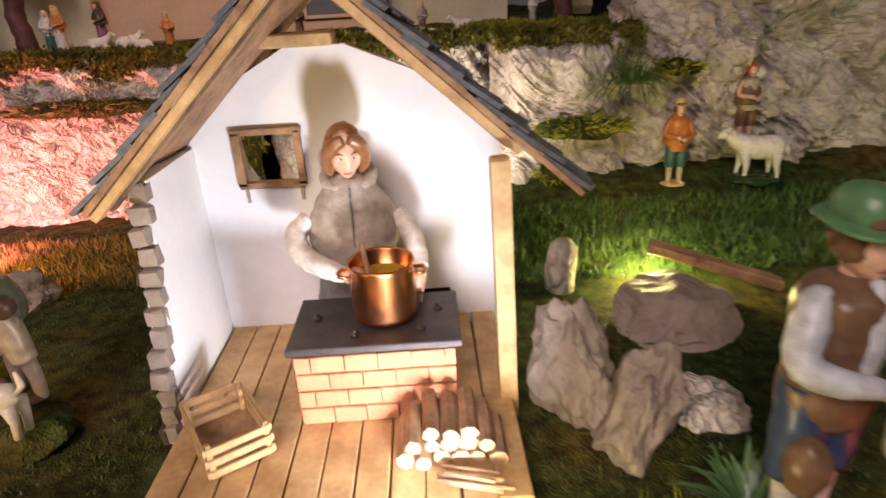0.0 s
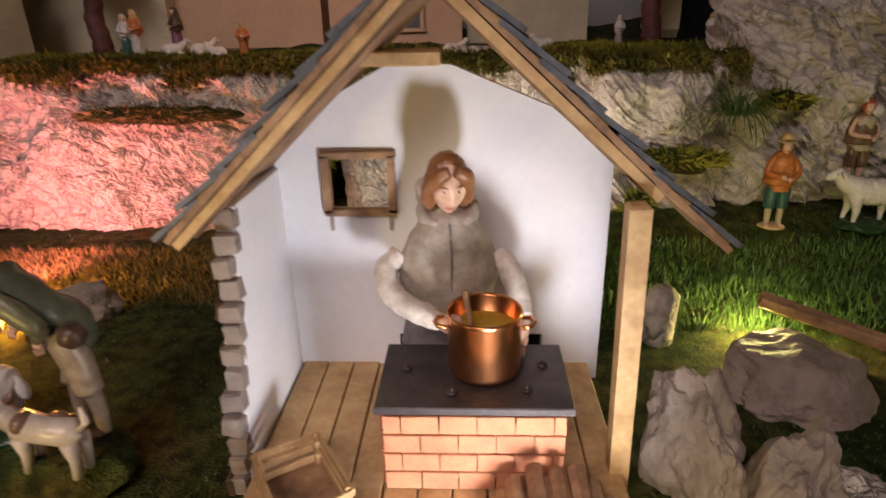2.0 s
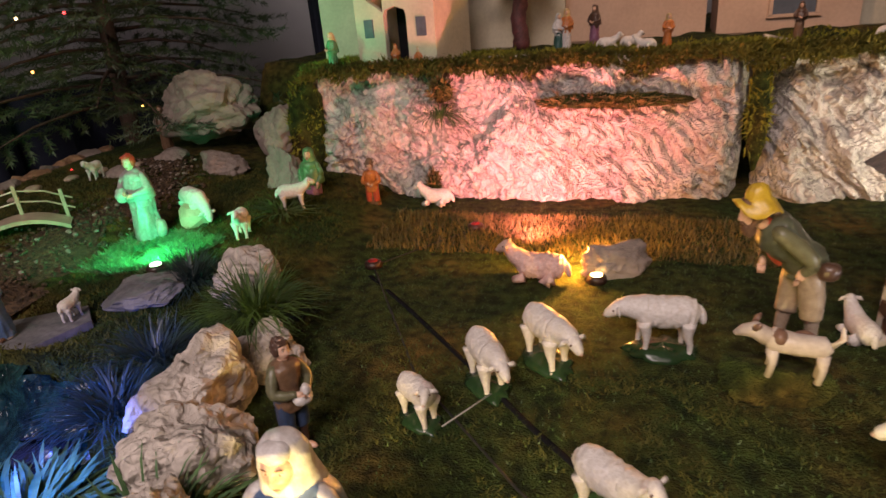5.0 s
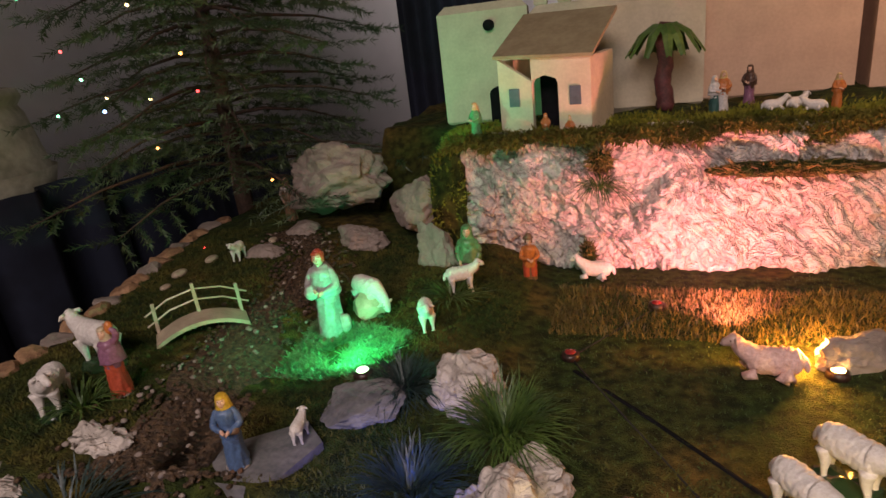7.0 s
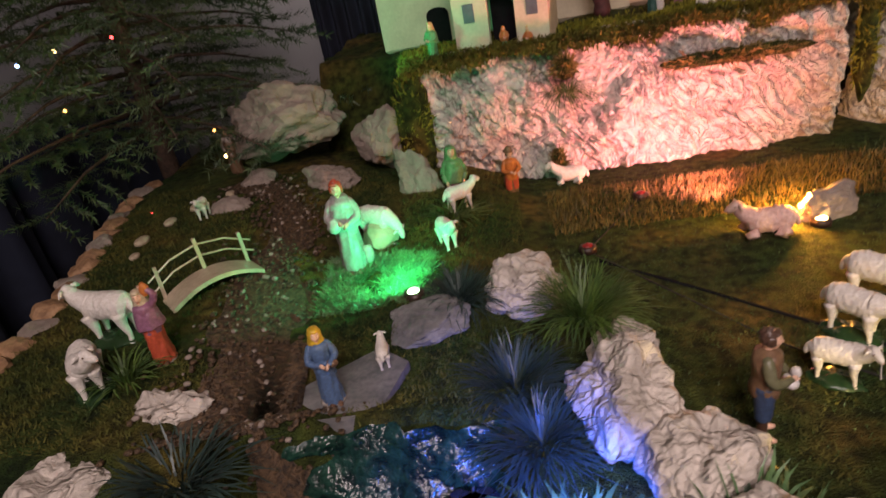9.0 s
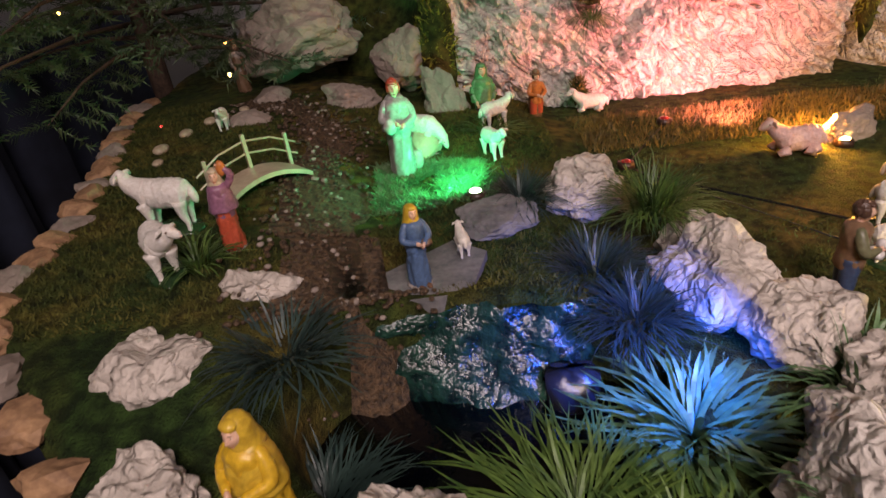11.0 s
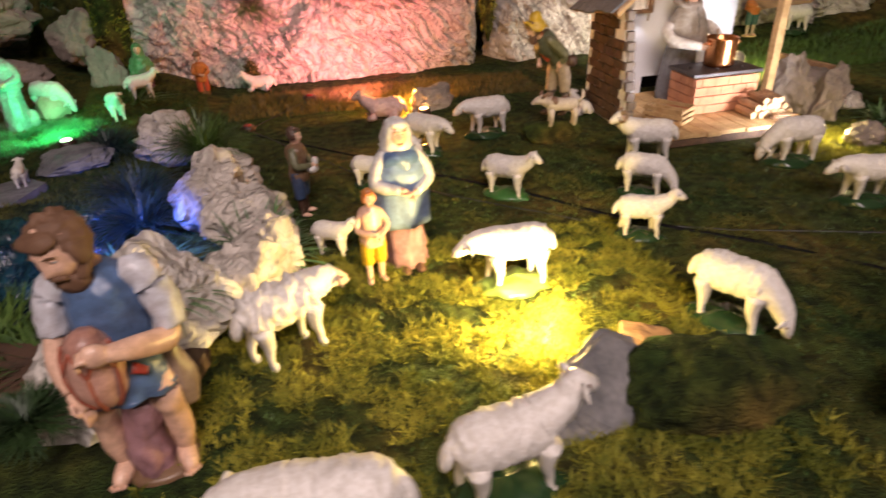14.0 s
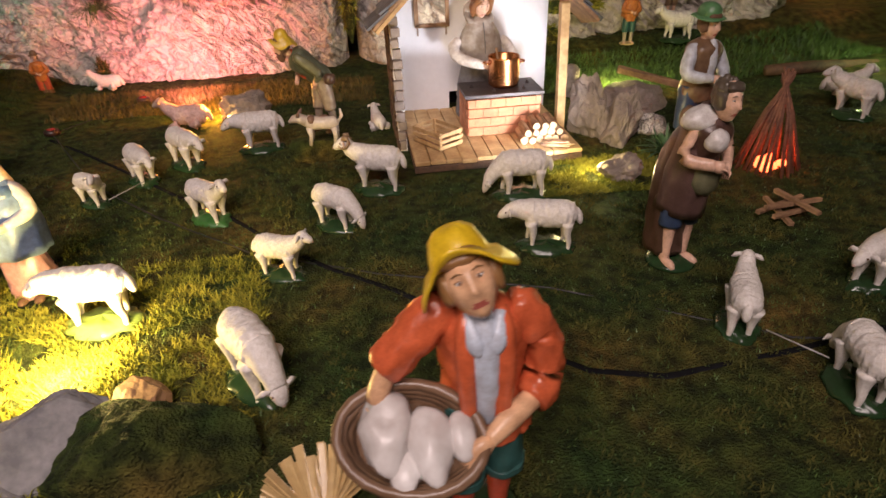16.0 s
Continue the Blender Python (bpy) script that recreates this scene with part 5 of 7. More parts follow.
for i in range(9):
    s = Shape()
    y, z = 0.397 + random.uniform(-0.006, 0.006), 0.023 + 0.0025 * (i % 3)
    s.tube([(0.09 + random.uniform(-0.005, 0.005), y + 0.006, z), (0.128 + random.uniform(-0.004, 0.01), y - 0.006, z + 0.001)], 0.0013, PINEOLD, 6)
    thing("twig", s, "thin brown twig lying in a bundle", "twig", group="bundle of twigs")


# ---- meadow figures ----
def put_sheep(shape_key, x, y, heading, length, label, z=None, cache={}):
    if shape_key not in cache:
        k = dict(SHEEP[shape_key])
        cache[shape_key] = sheep_shape(**k).mesh("sheep_figurine")
    zz = height(x, y) + 0.001 if z is None else z
    return thing("sheep_figurine", cache[shape_key], label, "sheep", at(x, y, zz, heading, length / 0.134), group="sheep flock")


# pink lamp light mixed into the wool colour of the lying sheep
WOOLLIT = material("pink_lit_wool", (0.80, 0.56, 0.50), (0.60, 0.36, 0.30), 230, 0.5, 0.6, fine=2.5, depth=0.002)
SHEEP = {
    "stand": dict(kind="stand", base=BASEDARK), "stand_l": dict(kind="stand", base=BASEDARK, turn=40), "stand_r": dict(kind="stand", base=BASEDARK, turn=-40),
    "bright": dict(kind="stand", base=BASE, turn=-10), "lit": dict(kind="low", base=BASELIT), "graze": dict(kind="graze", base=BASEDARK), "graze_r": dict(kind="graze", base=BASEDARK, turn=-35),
    "low": dict(kind="low", base=BASEDARK), "ram": dict(kind="stand", base=BASEDARK, horn=True, turn=15), "lie": dict(kind="lie", shag=0.15, wool=WOOLLIT, face=WOOLPINK), "shag": dict(kind="low", shag=0.3, face=WOOLPINK, horn=False),
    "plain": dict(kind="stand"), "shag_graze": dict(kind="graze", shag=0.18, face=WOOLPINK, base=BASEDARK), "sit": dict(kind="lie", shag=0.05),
}
for key, x, y, hd, ln, lab in (
    ("stand_r", -0.572, 0.385, -35, 0.085, "small white painted sheep on a dark base"),
    ("low", -0.522, 0.450, -55, 0.105, "white painted sheep with its head lowered"),
    ("low", -0.468, 0.505, -48, 0.115, "white painted sheep beside the resting one"),
    ("bright", -0.396, 0.304, -38, 0.105, "cream painted sheep on a bright green base"),
    ("graze", -0.226, 0.246, -38, 0.105, "white grazing sheep on a dark green base"),
    ("stand", -0.288, 0.142, -24, 0.095, "small white standing sheep on a dark base"),
    ("graze", -0.296, -0.033, -58, 0.125, "large white grazing sheep"),
    ("low", -0.356, 0.540, -175, 0.120, "white grazing sheep turned away from the shepherd"),
    ("ram", -0.170, 0.346, 160, 0.125, "white ram with brown curled horns"),
    ("low", 0.018, 0.142, 165, 0.115, "white sheep standing on a dark base"),
    ("graze", 0.022, 0.278, 174, 0.125, "greyish grazing sheep before the hut"),
    ("lit", -0.467, 0.083, 178, 0.125, "bright white sheep beside the lamp on a green base"),
    ("shag", -0.688, 0.034, 30, 0.135, "shaggy cream sheep stepping off the rocks"),
    ("plain", -0.638, 0.207, -30, 0.075, "small grey lamb by the rocks"),
    ("stand", -0.548, -0.150, 8, 0.135, "white sheep with painted eyes, head raised"),
    ("low", -0.668, -0.172, 172, 0.15, "white woolly sheep with a rounded back"),
    ("low", -0.815, -0.165, 170, 0.14, "white woolly sheep close to the edge"),
    ("low", -0.085, -0.28, -16, 0.155, "large white woolly grazing sheep"),
    ("stand", 0.045, -0.315, 160, 0.14, "white woolly sheep with thick fleece"),
    ("stand", 0.158, -0.035, 62, 0.10, "white sheep seen from behind"),
    ("graze", 0.209, -0.128, 75, 0.11, "white sheep on a dark base"),
    ("low", 0.338, 0.005, 200, 0.115, "white sheep with raised head"),
    ("stand", 0.345, -0.075, 20, 0.11, "white sheep on a dark base"),
    ("stand", 0.50, 0.055, 15, 0.11, "white sheep on a dark base"),
    ("stand_l", 0.665, 0.46, 110, 0.125, "white sheep near the log"),
    ("sit", 0.72, 0.55, -10, 0.12, "white sheep lying near the log"),
    ("low", 0.62, 0.255, 170, 0.12, "white sheep standing in the grass"),
    ("stand", 0.73, 0.32, 160, 0.12, "white sheep standing in the grass"),
    ("low", 0.93, 0.45, -30, 0.13, "white sheep in the lit grass"),
    ("stand", 1.06, 0.66, 30, 0.10, "small pale sheep in the distance"),
    ("shag_graze", -1.016, -0.016, 170, 0.140, "large woolly cream sheep with pink legs"),
    ("stand_l", -1.327, 0.386, -60, 0.10, "pale sheep on the bank"),
    ("stand", -1.358, 0.486, 172, 0.12, "pale yellowish sheep on the bank"),
    ("graze", -1.066, 0.725, -25, 0.105, "white sheep lit green by the lamp"),
    ("plain", -1.405, 0.86, -80, 0.065, "small lamb on the mossy bank"),
    ("plain", -0.945, 0.825, 25, 0.085, "small brownish lamb on the path"),
    ("plain", -0.962, 0.693, -65, 0.08, "small sheep beside the tuft"),
        ("stand", 0.585, 0.955, 170, 0.125, "white sheep beside the orange figurine"),
):
    put_sheep(key, x, y, hd, ln, lab)
put_sheep("plain", -1.024, 0.430, 100, 0.05, "tiny white lamb on the stone slab", 0.0475)
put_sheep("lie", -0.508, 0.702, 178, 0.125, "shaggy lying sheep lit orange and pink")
put_sheep("sit", -0.745, 1.000, 178, 0.10, "lying sheep at the foot of the cliff")
put_sheep("sit", -0.155, 0.60, 100, 0.085, "small grey lying sheep beside the hut")

# spotted dog on a mossy stone
s = Shape()
DOG, SPOT = paint(0.74, 0.66, 0.58), paint(0.24, 0.14, 0.10)
s.tube([(-0.04, 0, 0.045), (-0.03, 0, 0.047), (0, 0, 0.047), (0.025, 0, 0.05), (0.035, 0, 0.05)], [0.004, 0.014, 0.014, 0.016, 0.006], DOG, 14)
s.ell((-0.01, -0.008, 0.051), (0.014, 0.0095, 0.012), SPOT)
s.ell((0.018, 0.004, 0.056), (0.01, 0.013, 0.011), SPOT)
for x in (-0.03, 0.024):
    for y in (-0.008, 0.008):
        s.tube([(x, y, 0.04), (x - 0.002, y, 0.02), (x + 0.001, y, 0.0)], [0.008, 0.005, 0.0045], DOG, 8)
s.tube([(0.03, 0, 0.052), (0.047, 0, 0.060), (0.058, 0, 0.057), (0.068, 0, 0.051)], [0.012, 0.011, 0.008, 0.003], DOG, 10)
for y in (-0.009, 0.009):
    s.tube([(0.046, y, 0.066), (0.043, y * 1.5, 0.072), (0.04, y * 1.6, 0.077)], [0.004, 0.004, 0.001], SPOT, 6)
s.tube([(-0.038, 0, 0.05), (-0.048, 0, 0.062), (-0.046, 0, 0.078)], [0.004, 0.004, 0.002], DOG, 8)
rock(-0.255, 0.498, 0.010, (0.048, 0.036, 0.024), 3, MOSS, "mossy dark stone under the shepherd and dog", rough=0.2, name="stone")
thing("dog_figurine", s, "brown and white spotted dog figurine", "dog", at(-0.248, 0.476, 0.028, 172, 0.72))

BROWN, DBROWN, OLIVE = paint(0.20, 0.12, 0.07), paint(0.09, 0.05, 0.035), paint(0.16, 0.16, 0.09)
GOLD, RED, WHITE = paint(0.62, 0.42, 0.04), paint(0.55, 0.10, 0.05), paint(0.72, 0.70, 0.68)
BLUE, NAVY, YELLOW = paint(0.10, 0.17, 0.32), paint(0.05, 0.08, 0.16), paint(0.70, 0.45, 0.03)
GREY, TEAL, GREEN = paint(0.40, 0.36, 0.33), paint(0.04, 0.12, 0.11), paint(0.12, 0.28, 0.12)
PURPLE, ORANGE, ROSE = paint(0.28, 0.13, 0.22), paint(0.55, 0.19, 0.05), paint(0.36, 0.20, 0.22)
CREAMP, STRAW = paint(0.55, 0.46, 0.33), paint(0.66, 0.48, 0.22)
figure("shepherd_figurine", "bending shepherd figurine in green jacket with yellow hat", -0.24, 0.512, 0.034, 0.18, -74, coat=paint(0.10, 0.11, 0.07), legs=paint(0.34, 0.27, 0.20), sock=paint(0.34, 0.27, 0.20), sx=0.72, shoe=DBROWN, bend=0.8, stride=0.06, floppy=GOLD, nod=12, beard=HAIR, shirt=RED,
       arms=((((-0.125, 0, 0.77), (-0.15, -0.10, 0.60), (-0.08, -0.20, 0.52)), OLIVE), (((0.125, 0, 0.77), (0.18, 0.02, 0.60), (0.14, -0.08, 0.50)), OLIVE)), extra=(((0.15, 0.06, 0.50), (0.06, 0.06, 0.05), DBROWN),))
figure("piper_figurine", "piper figurine with green hat and brown striped cloak", 0.312, 0.368, 0.0, 0.214, 18, coat=BROWN, legs=NAVY, sock=WHITE, shoe=BROWN, hat=GREEN, sx=0.95, hs=1.15, arms=FORE(paint(0.62, 0.66, 0.72)), shirt=paint(0.62, 0.66, 0.72), base=DBROWN, extra=(((0.0, -0.2, 0.50), (0.03, 0.03, 0.10), GREY), ((-0.12, -0.08, 0.32), (0.06, 0.06, 0.09), BROWN)))
figure("old_man_figurine", "stooping old shepherd figurine carrying a lamb", 0.15, 0.085, 0.0, 0.228, 14, coat=DBROWN, legs=NAVY, sock=SKIN, shoe=SKIN, bend=0.35, sx=0.74, cape=paint(0.12, 0.07, 0.06), cloak=DBROWN, cape_low=0.30, cw=0.85, hair=paint(0.10, 0.08, 0.06), arms=FORE(SKIN), base=BASEDARK, extra=(((0, -0.12, 0.50), (0.10, 0.06, 0.09), OLIVE), ((-0.03, 0.03, 0.80), (0.16, 0.075, 0.06), WHITE), ((-0.04, -0.1, 0.72), (0.07, 0.05, 0.05), WHITE)))
figure("mother_figurine", "mother figurine in pale veil and rosy skirt", -0.562, 0.165, 0.0, 0.165, 8, skirt=ROSE, coat=BLUE, cape=paint(0.20, 0.29, 0.46), veil=WHITE, arms=FORE(WHITE), base=CREAMP, cape_low=0.32, cw=1.05, sx=1.0)
figure("child_figurine", "child figurine in yellow shorts by the mother", -0.6, 0.13, 0.004, 0.105, 12, coat=SKIN, legs=YELLOW, hair=ORANGE, arms=FORE(SKIN), shirt=WHITE)
figure("kneeling_boy_figurine", "dark-haired boy figurine in brown waistcoat holding a lamb", -0.668, 0.325, 0.0, 0.118, 70, coat=BROWN, legs=NAVY, sock=DBROWN, shoe=SKIN, hair=DBROWN, arms=FORE(OLIVE), extra=(((0, -0.17, 0.55), (0.09, 0.06, 0.05), WHITE), ((0.02, -0.2, 0.62), (0.04, 0.04, 0.05), WHITE)))
figure("bagpiper_figurine", "bearded bagpiper figurine in blue tunic with white sleeves", -0.782, -0.062, 0.0, 0.208, 2, build=bagpiper_body, bx=0.80, beard=HAIR, nod=20, turn=-26, tilt=-6, sx=1.0, hs=1.22, head=(-0.040, -0.045, 0.885), base=BROWN)
figure("green_man_figurine", "standing figurine with red cap lit green", -1.092, 0.642, height(-1.092, 0.642), 0.135, 10, coat=paint(0.40, 0.40, 0.38), cape=paint(0.34, 0.36, 0.34), skirt=paint(0.30, 0.30, 0.28), cloak=paint(0.42, 0.42, 0.40), hair=RED, hat=None, base=GREY, arms=FORE(paint(0.40, 0.40, 0.38)), extra=(((-0.1, -0.15, 0.58), (0.08, 0.06, 0.08), paint(0.40, 0.40, 0.38)), ((0.17, 0.03, 0.13), (0.07, 0.07, 0.11), GREY)))
figure("blue_lady_figurine", "woman figurine in blue dress and yellow veil with a basket", -1.071, 0.378, 0.0475, 0.09, 25, skirt=BLUE, coat=BLUE, veil=GOLD, arms=FORE(BLUE), extra=(((0.1, -0.12, 0.56), (0.07, 0.06, 0.05), BROWN),), base=GREY)
figure("purple_lady_figurine", "woman figurine carrying a jug on her shoulder", -1.269, 0.43, height(-1.269, 0.43), 0.092, 15, skirt=RED, coat=PURPLE, cape=PURPLE, veil=CREAMP, base=GREY, arms=((((0.125, 0, 0.77), (0.2, -0.02, 0.9), (0.1, -0.02, 1.0)), PURPLE),), extra=(((0.11, 0.0, 0.98), (0.06, 0.06, 0.09), ORANGE),))
figure("yellow_lady_figurine", "seated figurine in a golden yellow cloak", -1.172, 0.118, height(-1.172, 0.118), 0.118, -20, skirt=YELLOW, coat=YELLOW, cloak=YELLOW, cape=GOLD, veil=GOLD, base=STRAW, arms=FORE(YELLOW))
figure("green_lady_figurine", "woman figurine in green bodice and rosy skirt", -0.957, 0.915, 0.005, 0.132, 10, skirt=PURPLE, coat=GREEN, cape=GREEN, veil=GREEN, arms=DOWN(GREEN), base=DBROWN)
figure("orange_figurine", "figurine in orange clothes carrying a bundle", -0.856, 0.955, 0.002, 0.1, 15, coat=ORANGE, legs=RED, sock=BROWN, shoe=DBROWN, hat=BROWN, cloak=BROWN, arms=FORE(ORANGE), base=DBROWN)
figure("beggar_figurine", "small dark seated figurine beside the big rock", -1.43, 1.10, height(-1.43, 1.1), 0.10, 30, skirt=BROWN, coat=GREY, cape=BROWN, arms=DOWN(GREY), veil=BROWN)
figure("piper_orange_figurine", "figurine in orange coat and hat with a pipe", 0.463, 0.955, height(0.463, 0.955), 0.125, -5, coat=ORANGE, legs=TEAL, sock=CREAMP, hat=STRAW, cape=ORANGE, arms=FORE(ORANGE), base=STRAW)
figure("carrier_figurine", "figurine with red cap shouldering a load", 0.585, 1.0, height(0.585, 1.0) + 0.035, 0.12, 0, coat=CREAMP, legs=BROWN, hair=RED, cape=BROWN, arms=FORE(SKIN), extra=(((0.12, 0.02, 0.86), (0.10, 0.08, 0.08), WHITE),), base=ROCKDARK)

for i, (x, y, h, cl, bd) in enumerate(((-0.972, 1.10, 0.078, GREEN, GREEN), (-0.835, 1.095, 0.05, ORANGE, GREEN), (-0.79, 1.10, 0.055, ORANGE, STRAW), (-0.535, 1.20, 0.07, WHITE, TEAL), (-0.52, 1.205, 0.075, ORANGE, WHITE), (-0.47, 1.25, 0.075, DBROWN, PURPLE),
                                      (-0.335, 1.20, 0.062, ORANGE, ORANGE), (-0.115, 1.22, 0.062, DBROWN, BROWN), (0.10, 1.25, 0.06, GREY, BROWN), (0.30, 1.25, 0.05, WHITE, GREY), (0.45, 1.24, 0.05, WHITE, GREY), (0.53, 1.20, 0.055, ORANGE, BROWN))):
    figure("villager_figurine", "small villager figurine standing on the mossy terrace", x, y, terrace_z(x, y), h, (i * 37) % 60 - 30, skirt=bd, coat=cl, cape=cl, veil=cl if i % 2 else STRAW, arms=FORE(cl))
for x, y, hd_ in ((-0.44, 1.17, 10), (-0.40, 1.19, 30), (-0.375, 1.18, 160), (0.02, 1.21, 20), (0.17, 1.22, 190)):
    put_sheep("sit", x, y, hd_, 0.06, "small pale sheep lying on the terrace", terrace_z(x, y))

# girl with the basket, bucket
girl_hat = paint(0.72, 0.50, 0.02)
figure("washer_figurine", "girl figurine in coral jacket and yellow hat holding a basket", -0.128, -0.195, 0.0, 0.236, -4, build=washer_body, bx=0.83, floppy=girl_hat, nod=-30, turn=8, tilt=-18, sx=1.0, hs=1.05, head=(-0.028, -0.055, 0.878), skin=paint(0.74, 0.45, 0.26), hair=paint(0.30, 0.16, 0.06), base=BASEDARK)
bk = empty("basket", "brown wicker basket of white loaves held by the figurine", "basket", pose(-0.172, -0.222, 0.118, 34, 6, -14))
s = Shape()
for i in range(4):
    r = 0.034 + 0.0022 * i
    s.tube([(r * math.cos(q), r * 0.72 * math.sin(q), -0.012 + 0.005 * i) for q in [k * math.pi / 12 for k in range(25)]], 0.0035, BROWN, 8, 1, 0.3, 300)
s.ell((0, 0, -0.012), (0.034, 0.025, 0.006), BROWN)
part("wicker", s, bk, smooth=True)
for x, y, r in ((-0.014, 0.002, 0.021), (0.011, -0.003, 0.019), (0.027, 0.004, 0.012), (0.0, -0.018, 0.011)):
    s = Shape()
    s.ell((x, y, 0.002), (r * 0.72, r * 1.1, r * 0.62), WHITE, (0, 0, 12), 26, 18, 0.22, 80)
    part("loaf", s, bk, smooth=True)
bu = empty("bucket", "yellow bucket filled with white washing", "bucket", at(-0.172, -0.205, 0.0, 0, 0.85))
s = Shape()
n = 24
prof = [(0.0, 0.001), (0.0205, 0.001), (0.0225, 0.004), (0.0235, 0.072), (0.0255, 0.075), (0.0235, 0.077), (0.0215, 0.072), (0.0, 0.066)]
s.add([(r * math.cos(2 * math.pi * j / n), r * math.sin(2 * math.pi * j / n), z) for r, z in prof for j in range(n)],
      [(i * n + j, i * n + (j + 1) % n, (i + 1) * n + (j + 1) % n, (i + 1) * n + j) for i in range(len(prof) - 1) for j in range(n)], girl_hat)
part("vessel", s, bu, smooth=True)
s = Shape()
s.ell((0, 0, 0.076), (0.0215, 0.0215, 0.017), paint(0.60, 0.66, 0.74), (0, 0, 0), 16, 8, 0.3, 90)
part("washing", s, bu, smooth=True)

# hay manger
hay = empty("hay_bundle", "bundle of pale straw strips on crossed sticks", "hay", at(-0.232, -0.200, -0.010, 12, 0.85))
random.seed(22)
for i in range(30):
    s = Shape()
    a = -75 + 150 * (i % 15) / 14 + random.uniform(-5, 5)
    k = radians(a)
    l = random.uniform(0.042, 0.056)
    lift = 0.003 * (i // 15) + random.uniform(0, 0.002)
    s.box((math.sin(k) * l * 0.5, 0.012 + math.cos(k) * l * 0.36, 0.050 + math.cos(k) * l * 0.30 + lift - 0.012), (random.uniform(0.005, 0.008), l, 0.0013), STRAW, (40 * math.cos(k), -30 * math.sin(k), -a), 0.0008)
    part("straw", s, hay)
for a in (-35, 35, 90):
    s = Shape()
    s.box((0.0, -0.02, 0.012), (0.007, 0.09, 0.006), PINE, (12, 0, a))
    part("stick", s, hay)

# campfire with red embers, crossed sticks
fire = empty("campfire", "tent of reddish sticks over glowing embers", "campfire", at(0.400, 0.295, 0.0))
random.seed(23)
EMBER = material("glowing_ember", (0.8, 0.08, 0.02), None, 90, 0.6, 0.4, emit=(1.0, 0.10, 0.03, 3.0))
STICK = material("red_brown_stick", (0.26, 0.11, 0.06), (0.12, 0.05, 0.03), 60, 0.7)
for i in range(26):
    a = i * 6.283 / 26 + random.uniform(-0.1, 0.1)
    r = 0.042 + random.uniform(-0.006, 0.006)
    s = Shape()
    s.tube([(r * math.cos(a), r * math.sin(a), 0), (r * 0.4 * math.cos(a + 0.15), r * 0.4 * math.sin(a + 0.15), 0.085), (-0.008 * math.cos(a), -0.008 * math.sin(a), 0.142 + random.uniform(-0.012, 0.006))], [0.0026, 0.0024, 0.0016], STICK, 6)
    part("stick", s, fire, smooth=True)
for i in range(8):
    s = Shape()
    s.ell((random.uniform(-0.022, 0.022), random.uniform(-0.022, 0.022), 0.008), (0.008, 0.007, 0.006), EMBER, (0, 0, 0), 8, 6, 0.4, 100)
    part("ember", s, fire)
for i, (x, y, z, a, l) in enumerate(((0.335, 0.165, 0.012, 20, 0.085), (0.345, 0.155, 0.017, 5, 0.08), (0.335, 0.14, 0.013, 12, 0.06), (0.33, 0.16, 0.006, 80, 0.075), (0.345, 0.15, 0.022, 100, 0.07))):
    s = Shape()
    s.box((0, 0, 0), (l, 0.006, 0.0055), PINEOLD, (0, 0, 0), 0.0006)
    thing("firewood_stick", s, "thin reddish wooden stick on the meadow", "stick", pose(x, y, z, 0, 0, a), group="crossed sticks", smooth=False)

